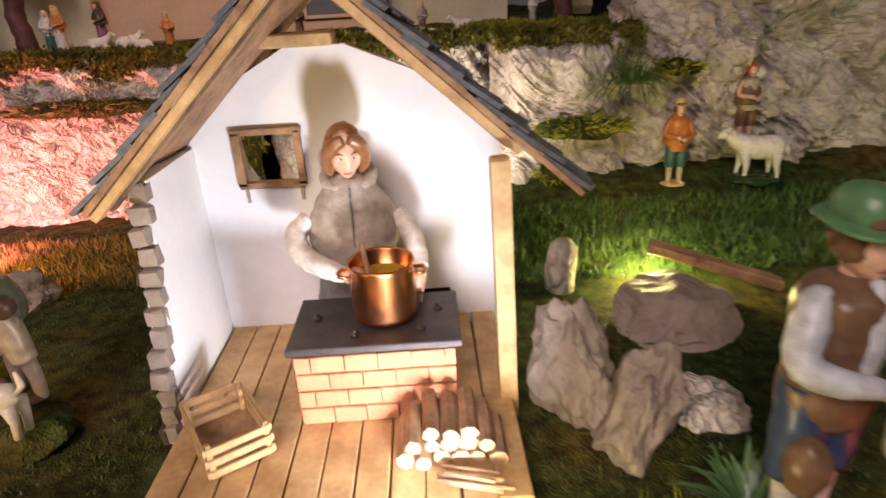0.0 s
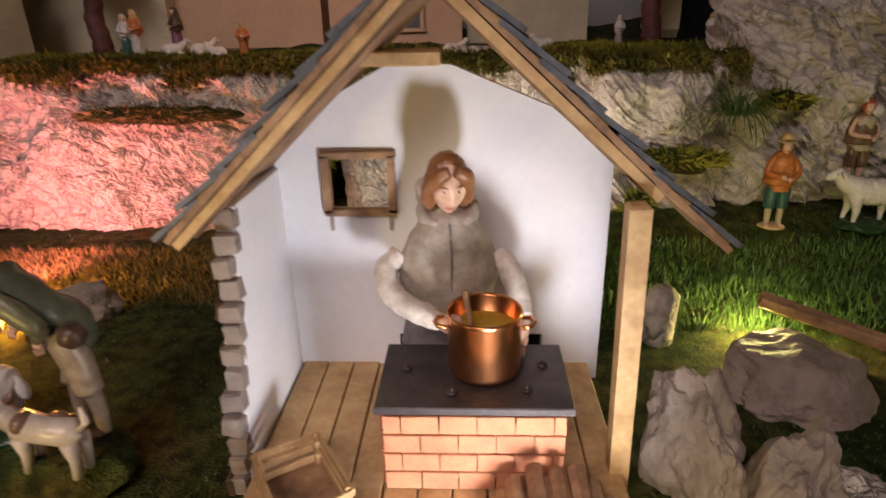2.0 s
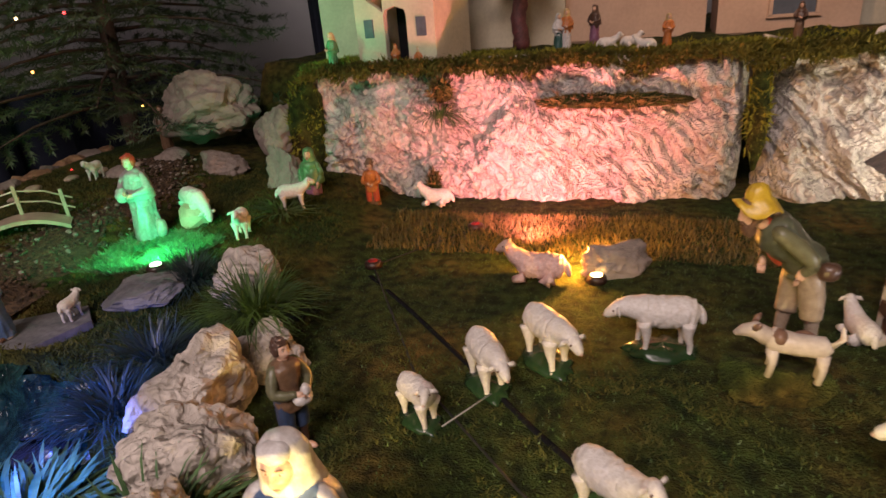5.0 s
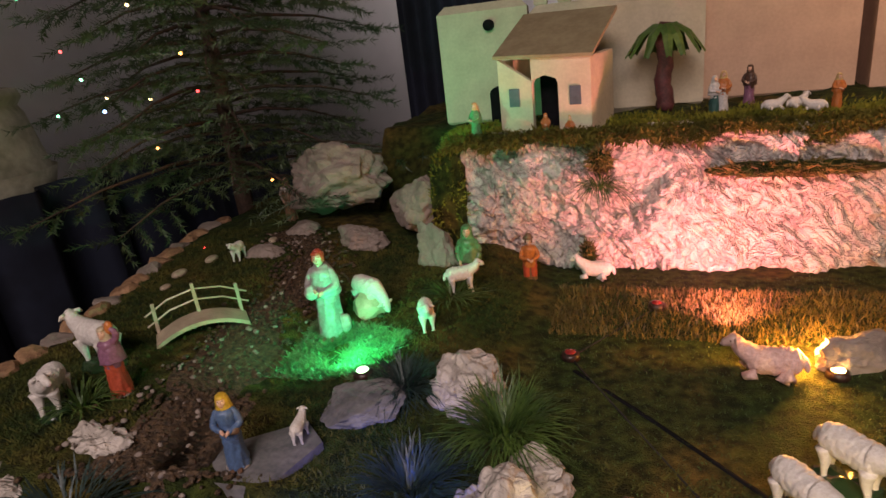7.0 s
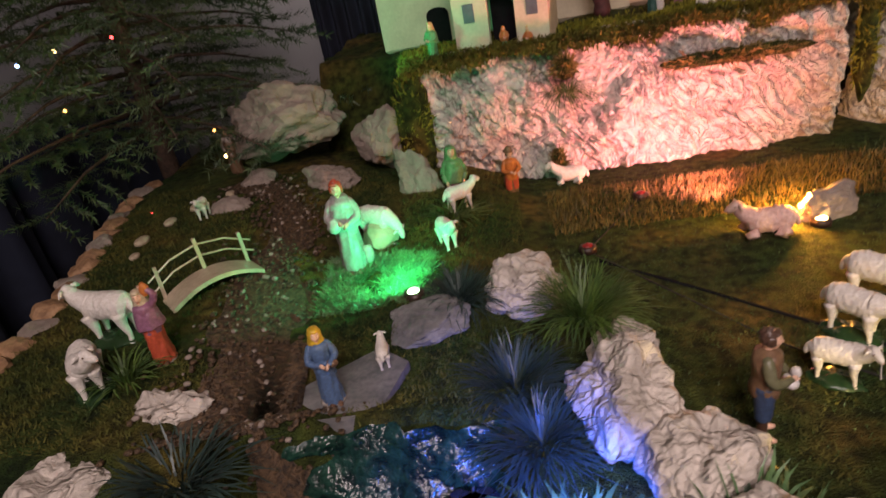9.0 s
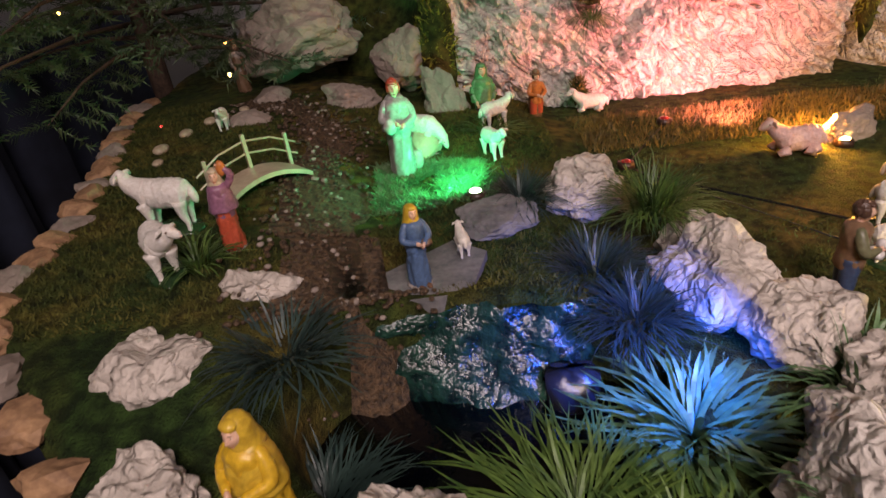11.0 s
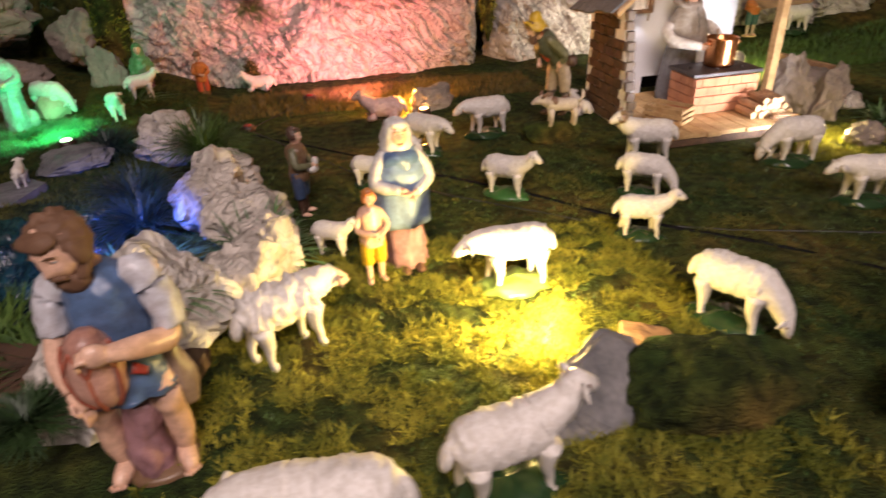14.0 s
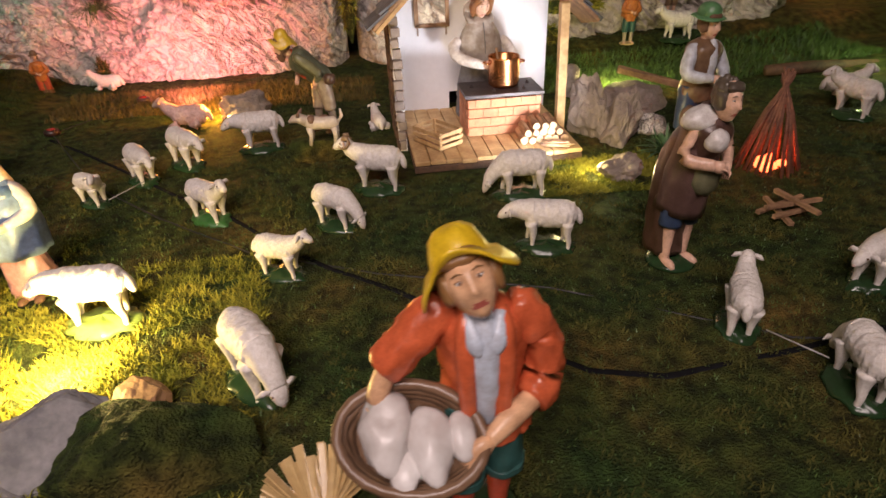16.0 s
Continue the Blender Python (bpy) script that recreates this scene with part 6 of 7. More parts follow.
# ---- stones and lamps on the meadow ----
for x, y, z, sz, seed, m, lab, tn, rg in (
    (0.200, 0.50, 0.035, (0.032, 0.042, 0.060), 11, ROCKDARK, "tall grey-brown stone beside the hut post", (0, -8, 10), 0.28),
    (0.238, 0.455, 0.02, (0.026, 0.04, 0.055), 12, ROCKDARK, "leaning grey-brown stone beside the hut", (0, 20, -15), 0.28),
    (0.335, 0.61, 0.010, (0.065, 0.05, 0.026), 13, ROCKDARK, "flat grey stone slab in the grass", (6, -6, 20), 0.2),
    (0.30, 0.47, 0.012, (0.03, 0.03, 0.022), 14, ROCK, "small pale stone near the piper", (0, 0, 0), 0.3),
    (0.19, 0.315, 0.012, (0.034, 0.025, 0.022), 15, ROCKDARK, "stone hiding the hut lamp", (0, 0, 30), 0.25),
    (-0.408, 0.735, 0.014, (0.052, 0.022, 0.03), 16, ROCKDARK, "dark stone shading the ember lamp", (0, 0, 20), 0.25),
    (-0.448, -0.096, 0.010, (0.056, 0.009, 0.044), 17, SLATE, "slate stone leaning before the meadow lamp", (-48, 0, 23), 0.12),
    (-0.390, -0.052, 0.012, (0.020, 0.036, 0.014), 18, material("brown_stone", (0.30, 0.17, 0.10), (0.18, 0.10, 0.06), 40, 0.7, 0.5), "small smooth brown stone by the lamp", (0, 0, 20), 0.12),
    # added mound, stands in for the shadow the stones cast from the lamp
    (-0.372, -0.105, 0.004, (0.07, 0.05, 0.042), 19, MOSS, "low mossy mound added where the stones' shadow lies", (0, 0, 0), 0.2),
    (-0.785, 0.355, 0.03, (0.045, 0.06, 0.055), 21, ROCKPALE, "rough pale limestone block by the pond", (0, 0, 15), 0.3),
    (-0.735, 0.27, 0.035, (0.038, 0.05, 0.042), 22, ROCKPALE, "rough pale limestone block beside the boy", (0, 0, -20), 0.32),
    (-0.765, 0.435, 0.02, (0.035, 0.035, 0.032), 23, ROCKPALE, "pale pitted limestone by the tuft", (0, 0, 0), 0.32),
    (-0.868, 0.555, 0.045, (0.05, 0.04, 0.035), 24, ROCKPALE, "pitted limestone beside the grass tuft", (0, 0, -25), 0.32),
    (-0.735, 0.14, 0.02, (0.05, 0.05, 0.045), 25, ROCKPALE, "rough pale limestone behind the sheep", (0, 0, 30), 0.32),
    (-0.70, 0.19, 0.03, (0.032, 0.032, 0.04), 26, ROCKPALE, "small craggy limestone behind the lamb", (0, 0, 60), 0.32),
    (-0.835, 0.02, 0.03, (0.055, 0.05, 0.06), 27, ROCKFACET, "craggy pale rock beside the bagpiper", (0, 0, 0), 0.3),
    (-0.795, 0.09, 0.035, (0.06, 0.05, 0.05), 28, ROCKFACET, "craggy pale rock over the pond", (0, 0, 40), 0.3),
    (-1.306, 0.264, 0.055, (0.046, 0.040, 0.036), 31, ROCKPALE, "large smooth-edged pink-white stone", (0, 0, 20), 0.25),
    (-1.269, 0.144, 0.035, (0.046, 0.036, 0.036), 32, ROCKPALE, "rough pale stone by the seated figurine", (0, 0, -15), 0.35),
    (-1.079, 0.104, 0.03, (0.040, 0.030, 0.034), 33, ROCKPALE, "rough white stone at the pond edge", (0, 0, 10), 0.35),
    (-1.235, 0.352, 0.075, (0.035, 0.022, 0.02), 34, ROCKPALE, "jagged pale stone on the bank", (0, 0, 0), 0.45),
    (-1.135, 0.05, 0.0, (0.10, 0.045, 0.02), 36, SLATE, "flat grey stone slab by the pond", (0, 0, -10), 0.15),
    (-1.30, 1.10, 0.18, (0.115, 0.075, 0.07), 41, ROCKDARK, "large pitted brown rock below the tree", (0, 0, 0), 0.32),
    (-1.10, 1.06, 0.13, (0.05, 0.045, 0.06), 42, ROCKDARK, "rounded brown rock below the terrace", (0, 10, 0), 0.25),
    (-1.20, 0.99, 0.075, (0.05, 0.035, 0.035), 43, ROCKDARK, "rough brown rock by the path", (0, 0, 0), 0.3),
    (-1.03, 0.95, 0.06, (0.04, 0.04, 0.06), 44, ROCKDARK, "upright brown rock behind the woman", (0, -12, 0), 0.3),
    (-1.065, 0.715, 0.07, (0.03, 0.022, 0.022), 45, CREAMP, "smooth rounded stone beside the figurine", (0, 0, 0), 0.06),
    (-1.375, 0.90, 0.085, (0.045, 0.025, 0.022), 46, ROCKDARK, "greenish mossy stone on the bank", (0, 0, 10), 0.2),
    (-1.36, 1.02, 0.09, (0.035, 0.025, 0.02), 47, ROCKDARK, "small mossy stone by the path", (0, 0, 0), 0.2),
    (-0.978, 0.497, 0.052, (0.050, 0.040, 0.012), 48, SLATE, "dark flat stone at the bank", (10, 0, 0), 0.2),
):
    rock(x, y, z, sz, seed, m, lab, tn, rough=rg)
for x, y, r in ((-1.49, 0.79, 0.018), (-1.475, 0.865, 0.017), (-1.45, 0.92, 0.016), (-1.40, 0.97, 0.014), (-1.475, 0.735, 0.012)):
    s = Shape()
    s.ell((0, 0, 0), (r, r * 0.7, r * 0.4), CREAMP, (0, 0, 0), 12, 8, 0.1, 50)
    thing("pebble", s, "flat pale pebble on the moss", "pebble", pose(x, y, height(x, y) + 0.003, 0, 0, x * 300), group="pebbles on the bank")
# stones along the outer edge
random.seed(40)
for i in range(26):
    y = 0.0 + i * 0.045
    s = rock_shape((0.028, 0.024, 0.018), 60 + i % 5, PINEOLD if i % 3 else ROCKDARK, 3, 0.2)
    thing("edge_stone", s, "rounded stone in the outer edge wall", "stone", pose(edge_x(y) - 0.005, y, height(edge_x(y), y) - 0.008, 0, 0, i * 47), group="edge wall stones", smooth=False)

# white stake behind the hut
s = Shape()
s.tube([(0, 0, 0), (0, 0, 0.03), (0.004, 0, 0.055), (0.005, 0, 0.062)], [0.017, 0.018, 0.016, 0.008], ROCKPALE, 12, 1, 0.2, 60)
thing("stone_stump", s, "upright pale stone stump behind the hut", "stone", pose(0.235, 0.70, 0.0))
s = Shape()
s.box((0, 0, 0), (0.14, 0.018, 0.012), PINEOLD, (0, 0, 0), 0.001)
thing("plank", s, "weathered plank leaning on the stones", "plank", pose(0.40, 0.68, 0.03, 0, 12, -25), smooth=False)
s = Shape()
s.tube([(0, 0, 0), (0.1, 0.0, 0.004), (0.24, 0.01, 0.0)], [0.011, 0.013, 0.011], DARKWOOD, 10, 1, 0.2, 40)
thing("log", s, "long dark log lying in the grass", "log", pose(0.66, 0.70, 0.02, 0, 0, -6))

# small floor lamps and cables
LAMPBODY = material("lamp_body", (0.05, 0.02, 0.015), (0.02, 0.012, 0.01), 80, 0.4)


def floor_lamp(x, y, glow=None):
    ob = empty("floor_spotlight", "small dark spotlight sunk in the meadow", "spotlight", pose(x, y, height(x, y)), group="meadow spotlights")
    s = Shape()
    s.tube([(0, 0, 0), (0, 0, 0.008), (0, 0, 0.010)], [0.014, 0.013, 0.010], LAMPBODY, 14)
    part("housing", s, ob, smooth=True)
    s = Shape()
    s.ell((0, 0, 0.010), (0.008, 0.008, 0.003), material("red_lens", (0.3, 0.03, 0.03), None, 60, 0.15) if glow is None else glow)
    part("lens", s, ob, smooth=True)


floor_lamp(-0.759, 0.715)
floor_lamp(-0.64, 0.885)
GLOWWARM = material("lit_lamp_glass", (1, 0.8, 0.5), None, 60, 0.3, emit=(1.0, 0.75, 0.4, 12.0))
GLOWORANGE = material("lit_amber_glass", (1, 0.6, 0.2), None, 60, 0.3, emit=(1.0, 0.6, 0.18, 12.0))
GLOWGREEN = material("lit_green_glass", (0.6, 1, 0.6), None, 60, 0.3, emit=(0.5, 1.0, 0.45, 3.0))
floor_lamp(-0.43, 0.708, GLOWORANGE)
floor_lamp(-1.0, 0.548, GLOWGREEN)
s = Shape()
pts = [(-0.64, 0.885), (-0.70, 0.80), (-0.759, 0.715), (-0.69, 0.60), (-0.60, 0.45), (-0.47, 0.32), (-0.33, 0.20), (-0.18, 0.12), (0.0, 0.06), (0.2, -0.06), (0.35, -0.1)]
s.tube([(x, y, height(x, y) + 0.0008) for x, y in pts], 0.0014, CABLE, 6)
thing("cable", s, "black cable lying across the meadow", "cable")

# slot in the meadow, drawn as a raised strip coloured black like its inner shade
slot = [(-0.75, 0.681), (-0.663, 0.597), (-0.55, 0.480), (-0.469, 0.395), (-0.379, 0.310), (-0.300, 0.215), (-0.233, 0.140), (-0.165, 0.087), (-0.08, 0.0), (-0.002, -0.070), (0.061, -0.089), (0.186, -0.078), (0.30, -0.06)]
s = Shape()
v, f = [], []
for i, (x, y) in enumerate(slot):
    a, b = slot[max(0, i - 1)], slot[min(len(slot) - 1, i + 1)]
    d = Vector((b[0] - a[0], b[1] - a[1], 0)).normalized()
    for w in (-0.0035, -0.0025, 0.0025, 0.0035):
        px, py = x - d.y * w, y + d.x * w
        v.append((px, py, height(px, py) + (0.0008 if abs(w) > 0.003 else 0.0018)))
for i in range(len(slot) - 1):
    for k in range(3):
        f.append((i * 4 + k, i * 4 + k + 1, i * 4 + k + 5, i * 4 + k + 4))
s.add(v, f, BLACK)
thing("guide_slot", s, "guide slot across the meadow, drawn as a strip black with its shade", "rail", kind="structure")
for p, q in (((-0.545, 0.365, 0.014), (-0.512, 0.420, 0.014)), ((0.170, -0.060, 0.012), (0.200, -0.105, 0.012))):
    s = Shape()
    s.tube([p, q], 0.0007, paint(0.5, 0.5, 0.5), 6)
    thing("link_wire", s, "thin pale wire between two sheep", "wire")

# grey stones that edge the display in front of the pond
rng = np.random.default_rng(77)
EDGESTONE = material("grey_edge_stone", (0.30, 0.26, 0.22), (0.15, 0.13, 0.11), 30, 0.85, 0.9, fine=5, depth=0.004)
for i in range(19):
    t = i / 18
    x, y = -1.30 + 0.42 * t, 0.075 - 0.205 * t - 0.03 * math.sin(t * 3.1)
    s = Shape()
    s.ell((0, -0.060, -0.026), (0.023, 0.085, 0.040), EDGESTONE, (20, 0, 0), 16, 12, 0.45, 30)
    thing("edge_stone", s, "rough grey stone along the display edge", "stone", pose(x, y, height(x, y) + 0.006, 0, 0, -28 + rng.uniform(-8, 8)), group="edge stones")

# ---- stream, bridge, pond ----
path = [(-1.40, 1.02), (-1.30, 0.95), (-1.235, 0.84), (-1.20, 0.74), (-1.215, 0.62), (-1.20, 0.50), (-1.17, 0.32), (-1.13, 0.34), (-1.08, 0.28)]
s = Shape()
v, f = [], []
for i, (x, y) in enumerate(path):
    a = path[max(0, i - 1)]
    b = path[min(len(path) - 1, i + 1)]
    d = Vector((b[0] - a[0], b[1] - a[1], 0)).normalized()
    for k in range(13):
        w = (k / 12 - 0.5) * (0.10 + 0.05 * (i > 3))
        px, py = x - d.y * w, y + d.x * w
        v.append((px, py, height(px, py) + 0.004 - 0.006 * abs(k / 6 - 1) + 0.002 * noise.noise(Vector((px * 90, py * 90, 0)))))
for i in range(len(path) - 1):
    for k in range(12):
        f.append((i * 13 + k, i * 13 + k + 1, i * 13 + k + 14, i * 13 + k + 13))
s.add(v, f, GRAVEL)
thing("stream_bed", s, "brown gravel stream bed", "stream", kind="structure")
rng = np.random.default_rng(50)
s = Shape()
for _ in range(1500):
    i = rng.integers(0, len(path) - 1)
    t, w = rng.uniform(0, 1), rng.normal(0, 0.033)
    x = path[i][0] * (1 - t) + path[i + 1][0] * t + w
    y = path[i][1] * (1 - t) + path[i + 1][1] * t + w * 0.4
    r = rng.uniform(0.002, 0.0055)
    s.ell((x, y, height(x, y) + 0.004), (r, r * 0.8, r * 0.6), GRAVEL if rng.uniform() < 0.88 else ROCKDARK, (0, 0, rng.uniform(0, 180)), 6, 4)
thing("gravel", s, "loose brown gravel of the stream", "gravel", kind="stuff")

WATER = bpy.data.materials.new("pond_water")
WATER.use_nodes = True
wb = WATER.node_tree.nodes["Principled BSDF"]
wb.inputs["Base Color"].default_value = (0.001, 0.0015, 0.003, 1)
wb.inputs["Roughness"].default_value = 0.06
wn = WATER.node_tree.nodes.new("ShaderNodeTexNoise")
wn.inputs["Scale"].default_value = 45
wbp = WATER.node_tree.nodes.new("ShaderNodeBump")
wbp.inputs["Strength"].default_value, wbp.inputs["Distance"].default_value = 0.25, 0.004
WATER.node_tree.links.new(wn.outputs["Fac"], wbp.inputs["Height"])
WATER.node_tree.links.new(wbp.outputs[0], wb.inputs["Normal"])
s = Shape()
s.tube([(-1.02, 0.235, -0.044), (-1.02, 0.235, -0.040)], 0.185, WATER, 48)
thing("water", s, "dark still pond water", "water", kind="structure")
# turquoise waterfall lip and stone slab
s = Shape()
poly = [(-1.136, 0.388), (-1.10, 0.354), (-1.055, 0.344), (-1.015, 0.372), (-0.998, 0.43), (-1.035, 0.462), (-1.085, 0.425)]
n = len(poly)
s.add([(x, y, 0.030) for x, y in poly] + [(x, y, 0.0465) for x, y in poly], [tuple(reversed(range(n))), tuple(range(n, 2 * n))] + [(i, (i + 1) % n, (i + 1) % n + n, i + n) for i in range(n)], SLATE)
thing("stone_slab", s, "flat grey stone slab at the waterfall", "stone", smooth=False)
s = Shape()
v, f = [], []
for j in range(11):
    for i in range(25):
        a = i / 24
        x = -1.13 + 0.25 * a
        y = 0.335 + 0.012 * math.sin(a * 5) + 0.02 * a - 0.03 * (j / 10) ** 2 - 0.012 * (1 - (2 * a - 1) ** 2)
        v.append((x, y - 0.05 * math.sin(a * 3.1) * j / 10 + 0.022 * noise.noise(Vector((x * 24, j * 0.5, 0))) + 0.010 * noise.noise(Vector((x * 70, j * 1.1, 3))), 0.036 - 0.095 * j / 10))
for j in range(10):
    for i in range(24):
        k = j * 25 + i
        f.append((k, k + 1, k + 26, k + 25))
s.add(v, f, material("algae_stone", (0.018, 0.062, 0.042), (0.003, 0.010, 0.010), 34, 0.22, 0.8, depth=0.006))
thing("waterfall_lip", s, "wet turquoise stone lip of the pond", "stone", kind="structure")
s = Shape()
s.tube([(-0.935, 0.285, -0.06), (-0.935, 0.285, -0.012), (-0.935, 0.29, -0.004)], [0.026, 0.026, 0.02], material("black_plastic", (0.02, 0.022, 0.03), None, 60, 0.25), 20)
thing("pump", s, "black plastic pump in the pond", "pump")
s = Shape()
s.box((0, 0, 0), (0.34, 0.075, 0.02), material("rusty_board", (0.10, 0.055, 0.035), (0.05, 0.03, 0.02), 40, 0.6, 0.5), (0, 0, 0), 0.002)
thing("brown_board", s, "brown board lying beside the pond", "board", pose(-0.93, 0.055, 0.012, 0, 0, -18), smooth=False)

bridge = empty("bridge", "small pale wooden footbridge with railings", "bridge", at(-1.277, 0.592, height(-1.277, 0.592) - 0.004, 43, 0.76))
s = Shape()
v, f = [], []
for i in range(13):
    x = -0.085 + 0.17 * i / 12
    z = 0.026 * (1 - (x / 0.085) ** 2)
    v += [(x, -0.03, z), (x, 0.03, z), (x, -0.03, z + 0.008), (x, 0.03, z + 0.008)]
for i in range(12):
    k = i * 4
    f += [(k + 2, k + 6, k + 7, k + 3), (k, k + 1, k + 5, k + 4), (k, k + 4, k + 6, k + 2), (k + 1, k + 3, k + 7, k + 5)]
s.add(v, f, CREAMP)
part("deck", s, bridge)
for y in (0.028,):
    for x in (-0.078, 0.0, 0.078):
        z = 0.026 * (1 - (x / 0.085) ** 2)
        s = Shape()
        s.box((x, y, z + 0.034), (0.006, 0.006, 0.068), CREAMP, (0, 2 if x < 0 else -1, 0), 0.0004)
        part("post", s, bridge)
    for h in (0.034, 0.056):
        s = Shape()
        s.tube([(x, y, h + 0.026 * (1 - (x / 0.085) ** 2)) for x in (-0.095, -0.05, 0, 0.05, 0.095)], 0.0018, CREAMP, 6)
        part("rail", s, bridge)

BAMBOO = material("bamboo_leaf", (0.13, 0.24, 0.09), (0.06, 0.12, 0.05), 30, 0.4)
BLUEGREEN = material("bluish_leaf", (0.035, 0.065, 0.055), (0.015, 0.03, 0.028), 30, 0.45)
DARKBLADE = material("dark_grass_blade", (0.035, 0.07, 0.02), (0.012, 0.03, 0.01), 30, 0.5)
for x, y, n, sp, h, w, m, lab, sd in (
    (-0.945, 0.545, 260, 0.05, 0.05, 0.0008, BLUEGREEN, "dark bluish grass tuft by the bank", 61),
    (-0.80, 0.475, 300, 0.06, 0.07, 0.0009, BLADE, "green grass tuft on the rocks", 62),
    (-0.885, 0.40, 260, 0.06, 0.05, 0.0009, BLUEGREEN, "dark grass tuft over the pond", 63),
    (-0.865, 0.32, 260, 0.06, 0.05, 0.0009, BLUEGREEN, "bluish grass tuft over the pond", 64),
    (-0.72, 0.205, 120, 0.06, 0.08, 0.0018, BAMBOO, "yellow-green broad grass tuft", 65),
    (-0.855, 0.20, 150, 0.075, 0.055, 0.0030, BAMBOO, "bamboo-like leafy plant lit blue", 66),
    (-0.89, 0.245, 130, 0.07, 0.05, 0.0028, BAMBOO, "leafy plant at the pond", 67),
    (-0.965, 0.125, 160, 0.09, 0.04, 0.0014, BLADE, "leafy plant hanging over the pond", 68),
    (-0.90, 0.075, 160, 0.075, 0.045, 0.0014, BLADE, "narrow-leaved plant beside the board", 69),
    (-1.19, 0.27, 180, 0.06, 0.05, 0.0013, BLUEGREEN, "dark leafy plant by the stone", 70),
    (-1.16, 0.185, 160, 0.065, 0.045, 0.0013, BLUEGREEN, "dark leafy plant behind the figurine", 71),
    (-0.862, -0.052, 330, 0.030, 0.026, 0.0008, DARKBLADE, "dense dark grass tuft before the rock", 72),
    (-0.80, 0.075, 90, 0.045, 0.05, 0.0014, BAMBOO, "light green grass tuft on the rock", 73),
    (-1.30, 0.395, 60, 0.04, 0.045, 0.0014, BLADE, "grass tuft behind the stone", 74),
    (-0.96, 0.80, 80, 0.05, 0.03, 0.0014, BLADE, "low dark tuft by the path", 75),
    (0.285, 0.375, 60, 0.035, 0.04, 0.0022, BAMBOO, "small leafy weed before the stone", 76),
):
    bush("grass_tuft", x, y, height(x, y) + (0.045 if "rock" in lab else 0.0), int(n * 1.5), sp, h, w, m, lab, sd)

# ---- turf ----
off_hut = lambda x, y: not (-0.14 < x < 0.165 and 0.37 < y < 0.66)
blades("meadow_grass", 60000, (-0.82, 0.75, -0.36, 1.02), 0.0040, 0.0007, TURF, "short green artificial meadow grass", off_hut, 2, 0.5)
blades("brown_turf_strip", 9000, (-0.80, -0.15, 0.78, 0.95), 0.011, 0.0011, TURFBROWN, "dry yellowish turf strip below the cliff", None, 3, 0.35)
blades("lush_turf_strip", 12000, (0.16, 0.95, 0.72, 0.93), 0.013, 0.0012, TURF, "lush green turf behind the hut", None, 4, 0.35)
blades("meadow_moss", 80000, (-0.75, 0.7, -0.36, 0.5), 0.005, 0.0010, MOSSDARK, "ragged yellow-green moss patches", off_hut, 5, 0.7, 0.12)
# the meadow lamp's yellow pool of light is carried by this moss colour
blades("lamp_moss", 60000, (-0.80, -0.30, -0.30, 0.20), 0.0068, 0.0011, MOSSBLADE, "thick moss around the meadow lamp, lamplight put into its yellow-green", None, 6, 0.7, -0.15)
blades("bank_moss", 42000, (-1.6, -0.85, 0.3, 1.05), 0.0055, 0.0011, MOSSDARK, "dark moss on the stream bank", lambda x, y: x > edge_x(y) + 0.01 and min((x - a) ** 2 + (y - b) ** 2 for a, b in path) > 0.006, 7, 0.7, 0.0)
# brighter moss colour stands for the hut lamp's pool of light
blades("hut_moss", 9000, (0.05, 0.30, 0.26, 0.385), 0.008, 0.0014, MOSSBLADE, "moss around the hut lamp, coloured bright as if lamplit", None, 8, 0.8, -0.2)

blades("green_moss", 9000, (-1.13, -0.98, 0.535, 0.67), 0.009, 0.0016, BAMBOO, "leafy moss around the green lamp", None, 9, 0.8, -0.3)

# ---- tree with fairy lights, vase, room ----
tree = empty("fir_tree", "dark fir tree hung with small fairy lights", "tree", pose(-1.66, 1.24, 0.04))
s = Shape()
s.tube([(0, 0, -0.2), (0.0, 0, 0.1), (0.01, 0, 0.4), (0.0, 0, 0.9), (0, 0, 1.5)], [0.024, 0.022, 0.018, 0.012, 0.004], BARK, 10, 1, 0.15, 30)
part("trunk", s, tree, smooth=True)
rng = np.random.default_rng(80)
br, nd = Shape(), Shape()
nv, nf = [], []
for i in range(120):
    z = 0.12 + 1.25 * (i / 120)
    a = i * 2.399 + rng.uniform(-0.3, 0.3)
    l = (0.50 * (1 - 0.6 * z / 1.4)) * rng.uniform(0.65, 1.1)
    pts = []
    for t in (0, 0.33, 0.66, 1):
        pts.append(Vector((math.cos(a) * l * t, math.sin(a) * l * t, z + 0.05 * t - 0.10 * t * t)))
    br.tube(pts, [0.006, 0.0045, 0.003, 0.001], BARK, 5)
    side = Vector((-math.sin(a), math.cos(a), 0))
    twigs = [(pts[0].lerp(pts[3], t), (pts[3] - pts[0]).normalized() * 0.6 + side * k + Vector((0, 0, rng.uniform(-0.25, 0.1)))) for t in np.linspace(0.25, 0.98, 7) for k in (-1, 1)] + [(pts[2], (pts[3] - pts[2]).normalized())]
    for p, d in twigs:
        d = d.normalized()
        tl = 0.13 * rng.uniform(0.6, 1.1)
        for q in np.linspace(0, 1, 20):
            c = p + d * tl * q
            for _ in range(2):
                r = Vector(rng.normal(0, 1, 3))
                r = (r - d * r.dot(d)).normalized()
                e = c + (r * 0.8 + d * 0.6).normalized() * 0.019
                w = d.cross(r) * 0.0016
                k = len(nv)
                nv += [c - w, c + w, e]
                nf.append((k, k + 1, k + 2))
nd.add(nv, nf, FIR)
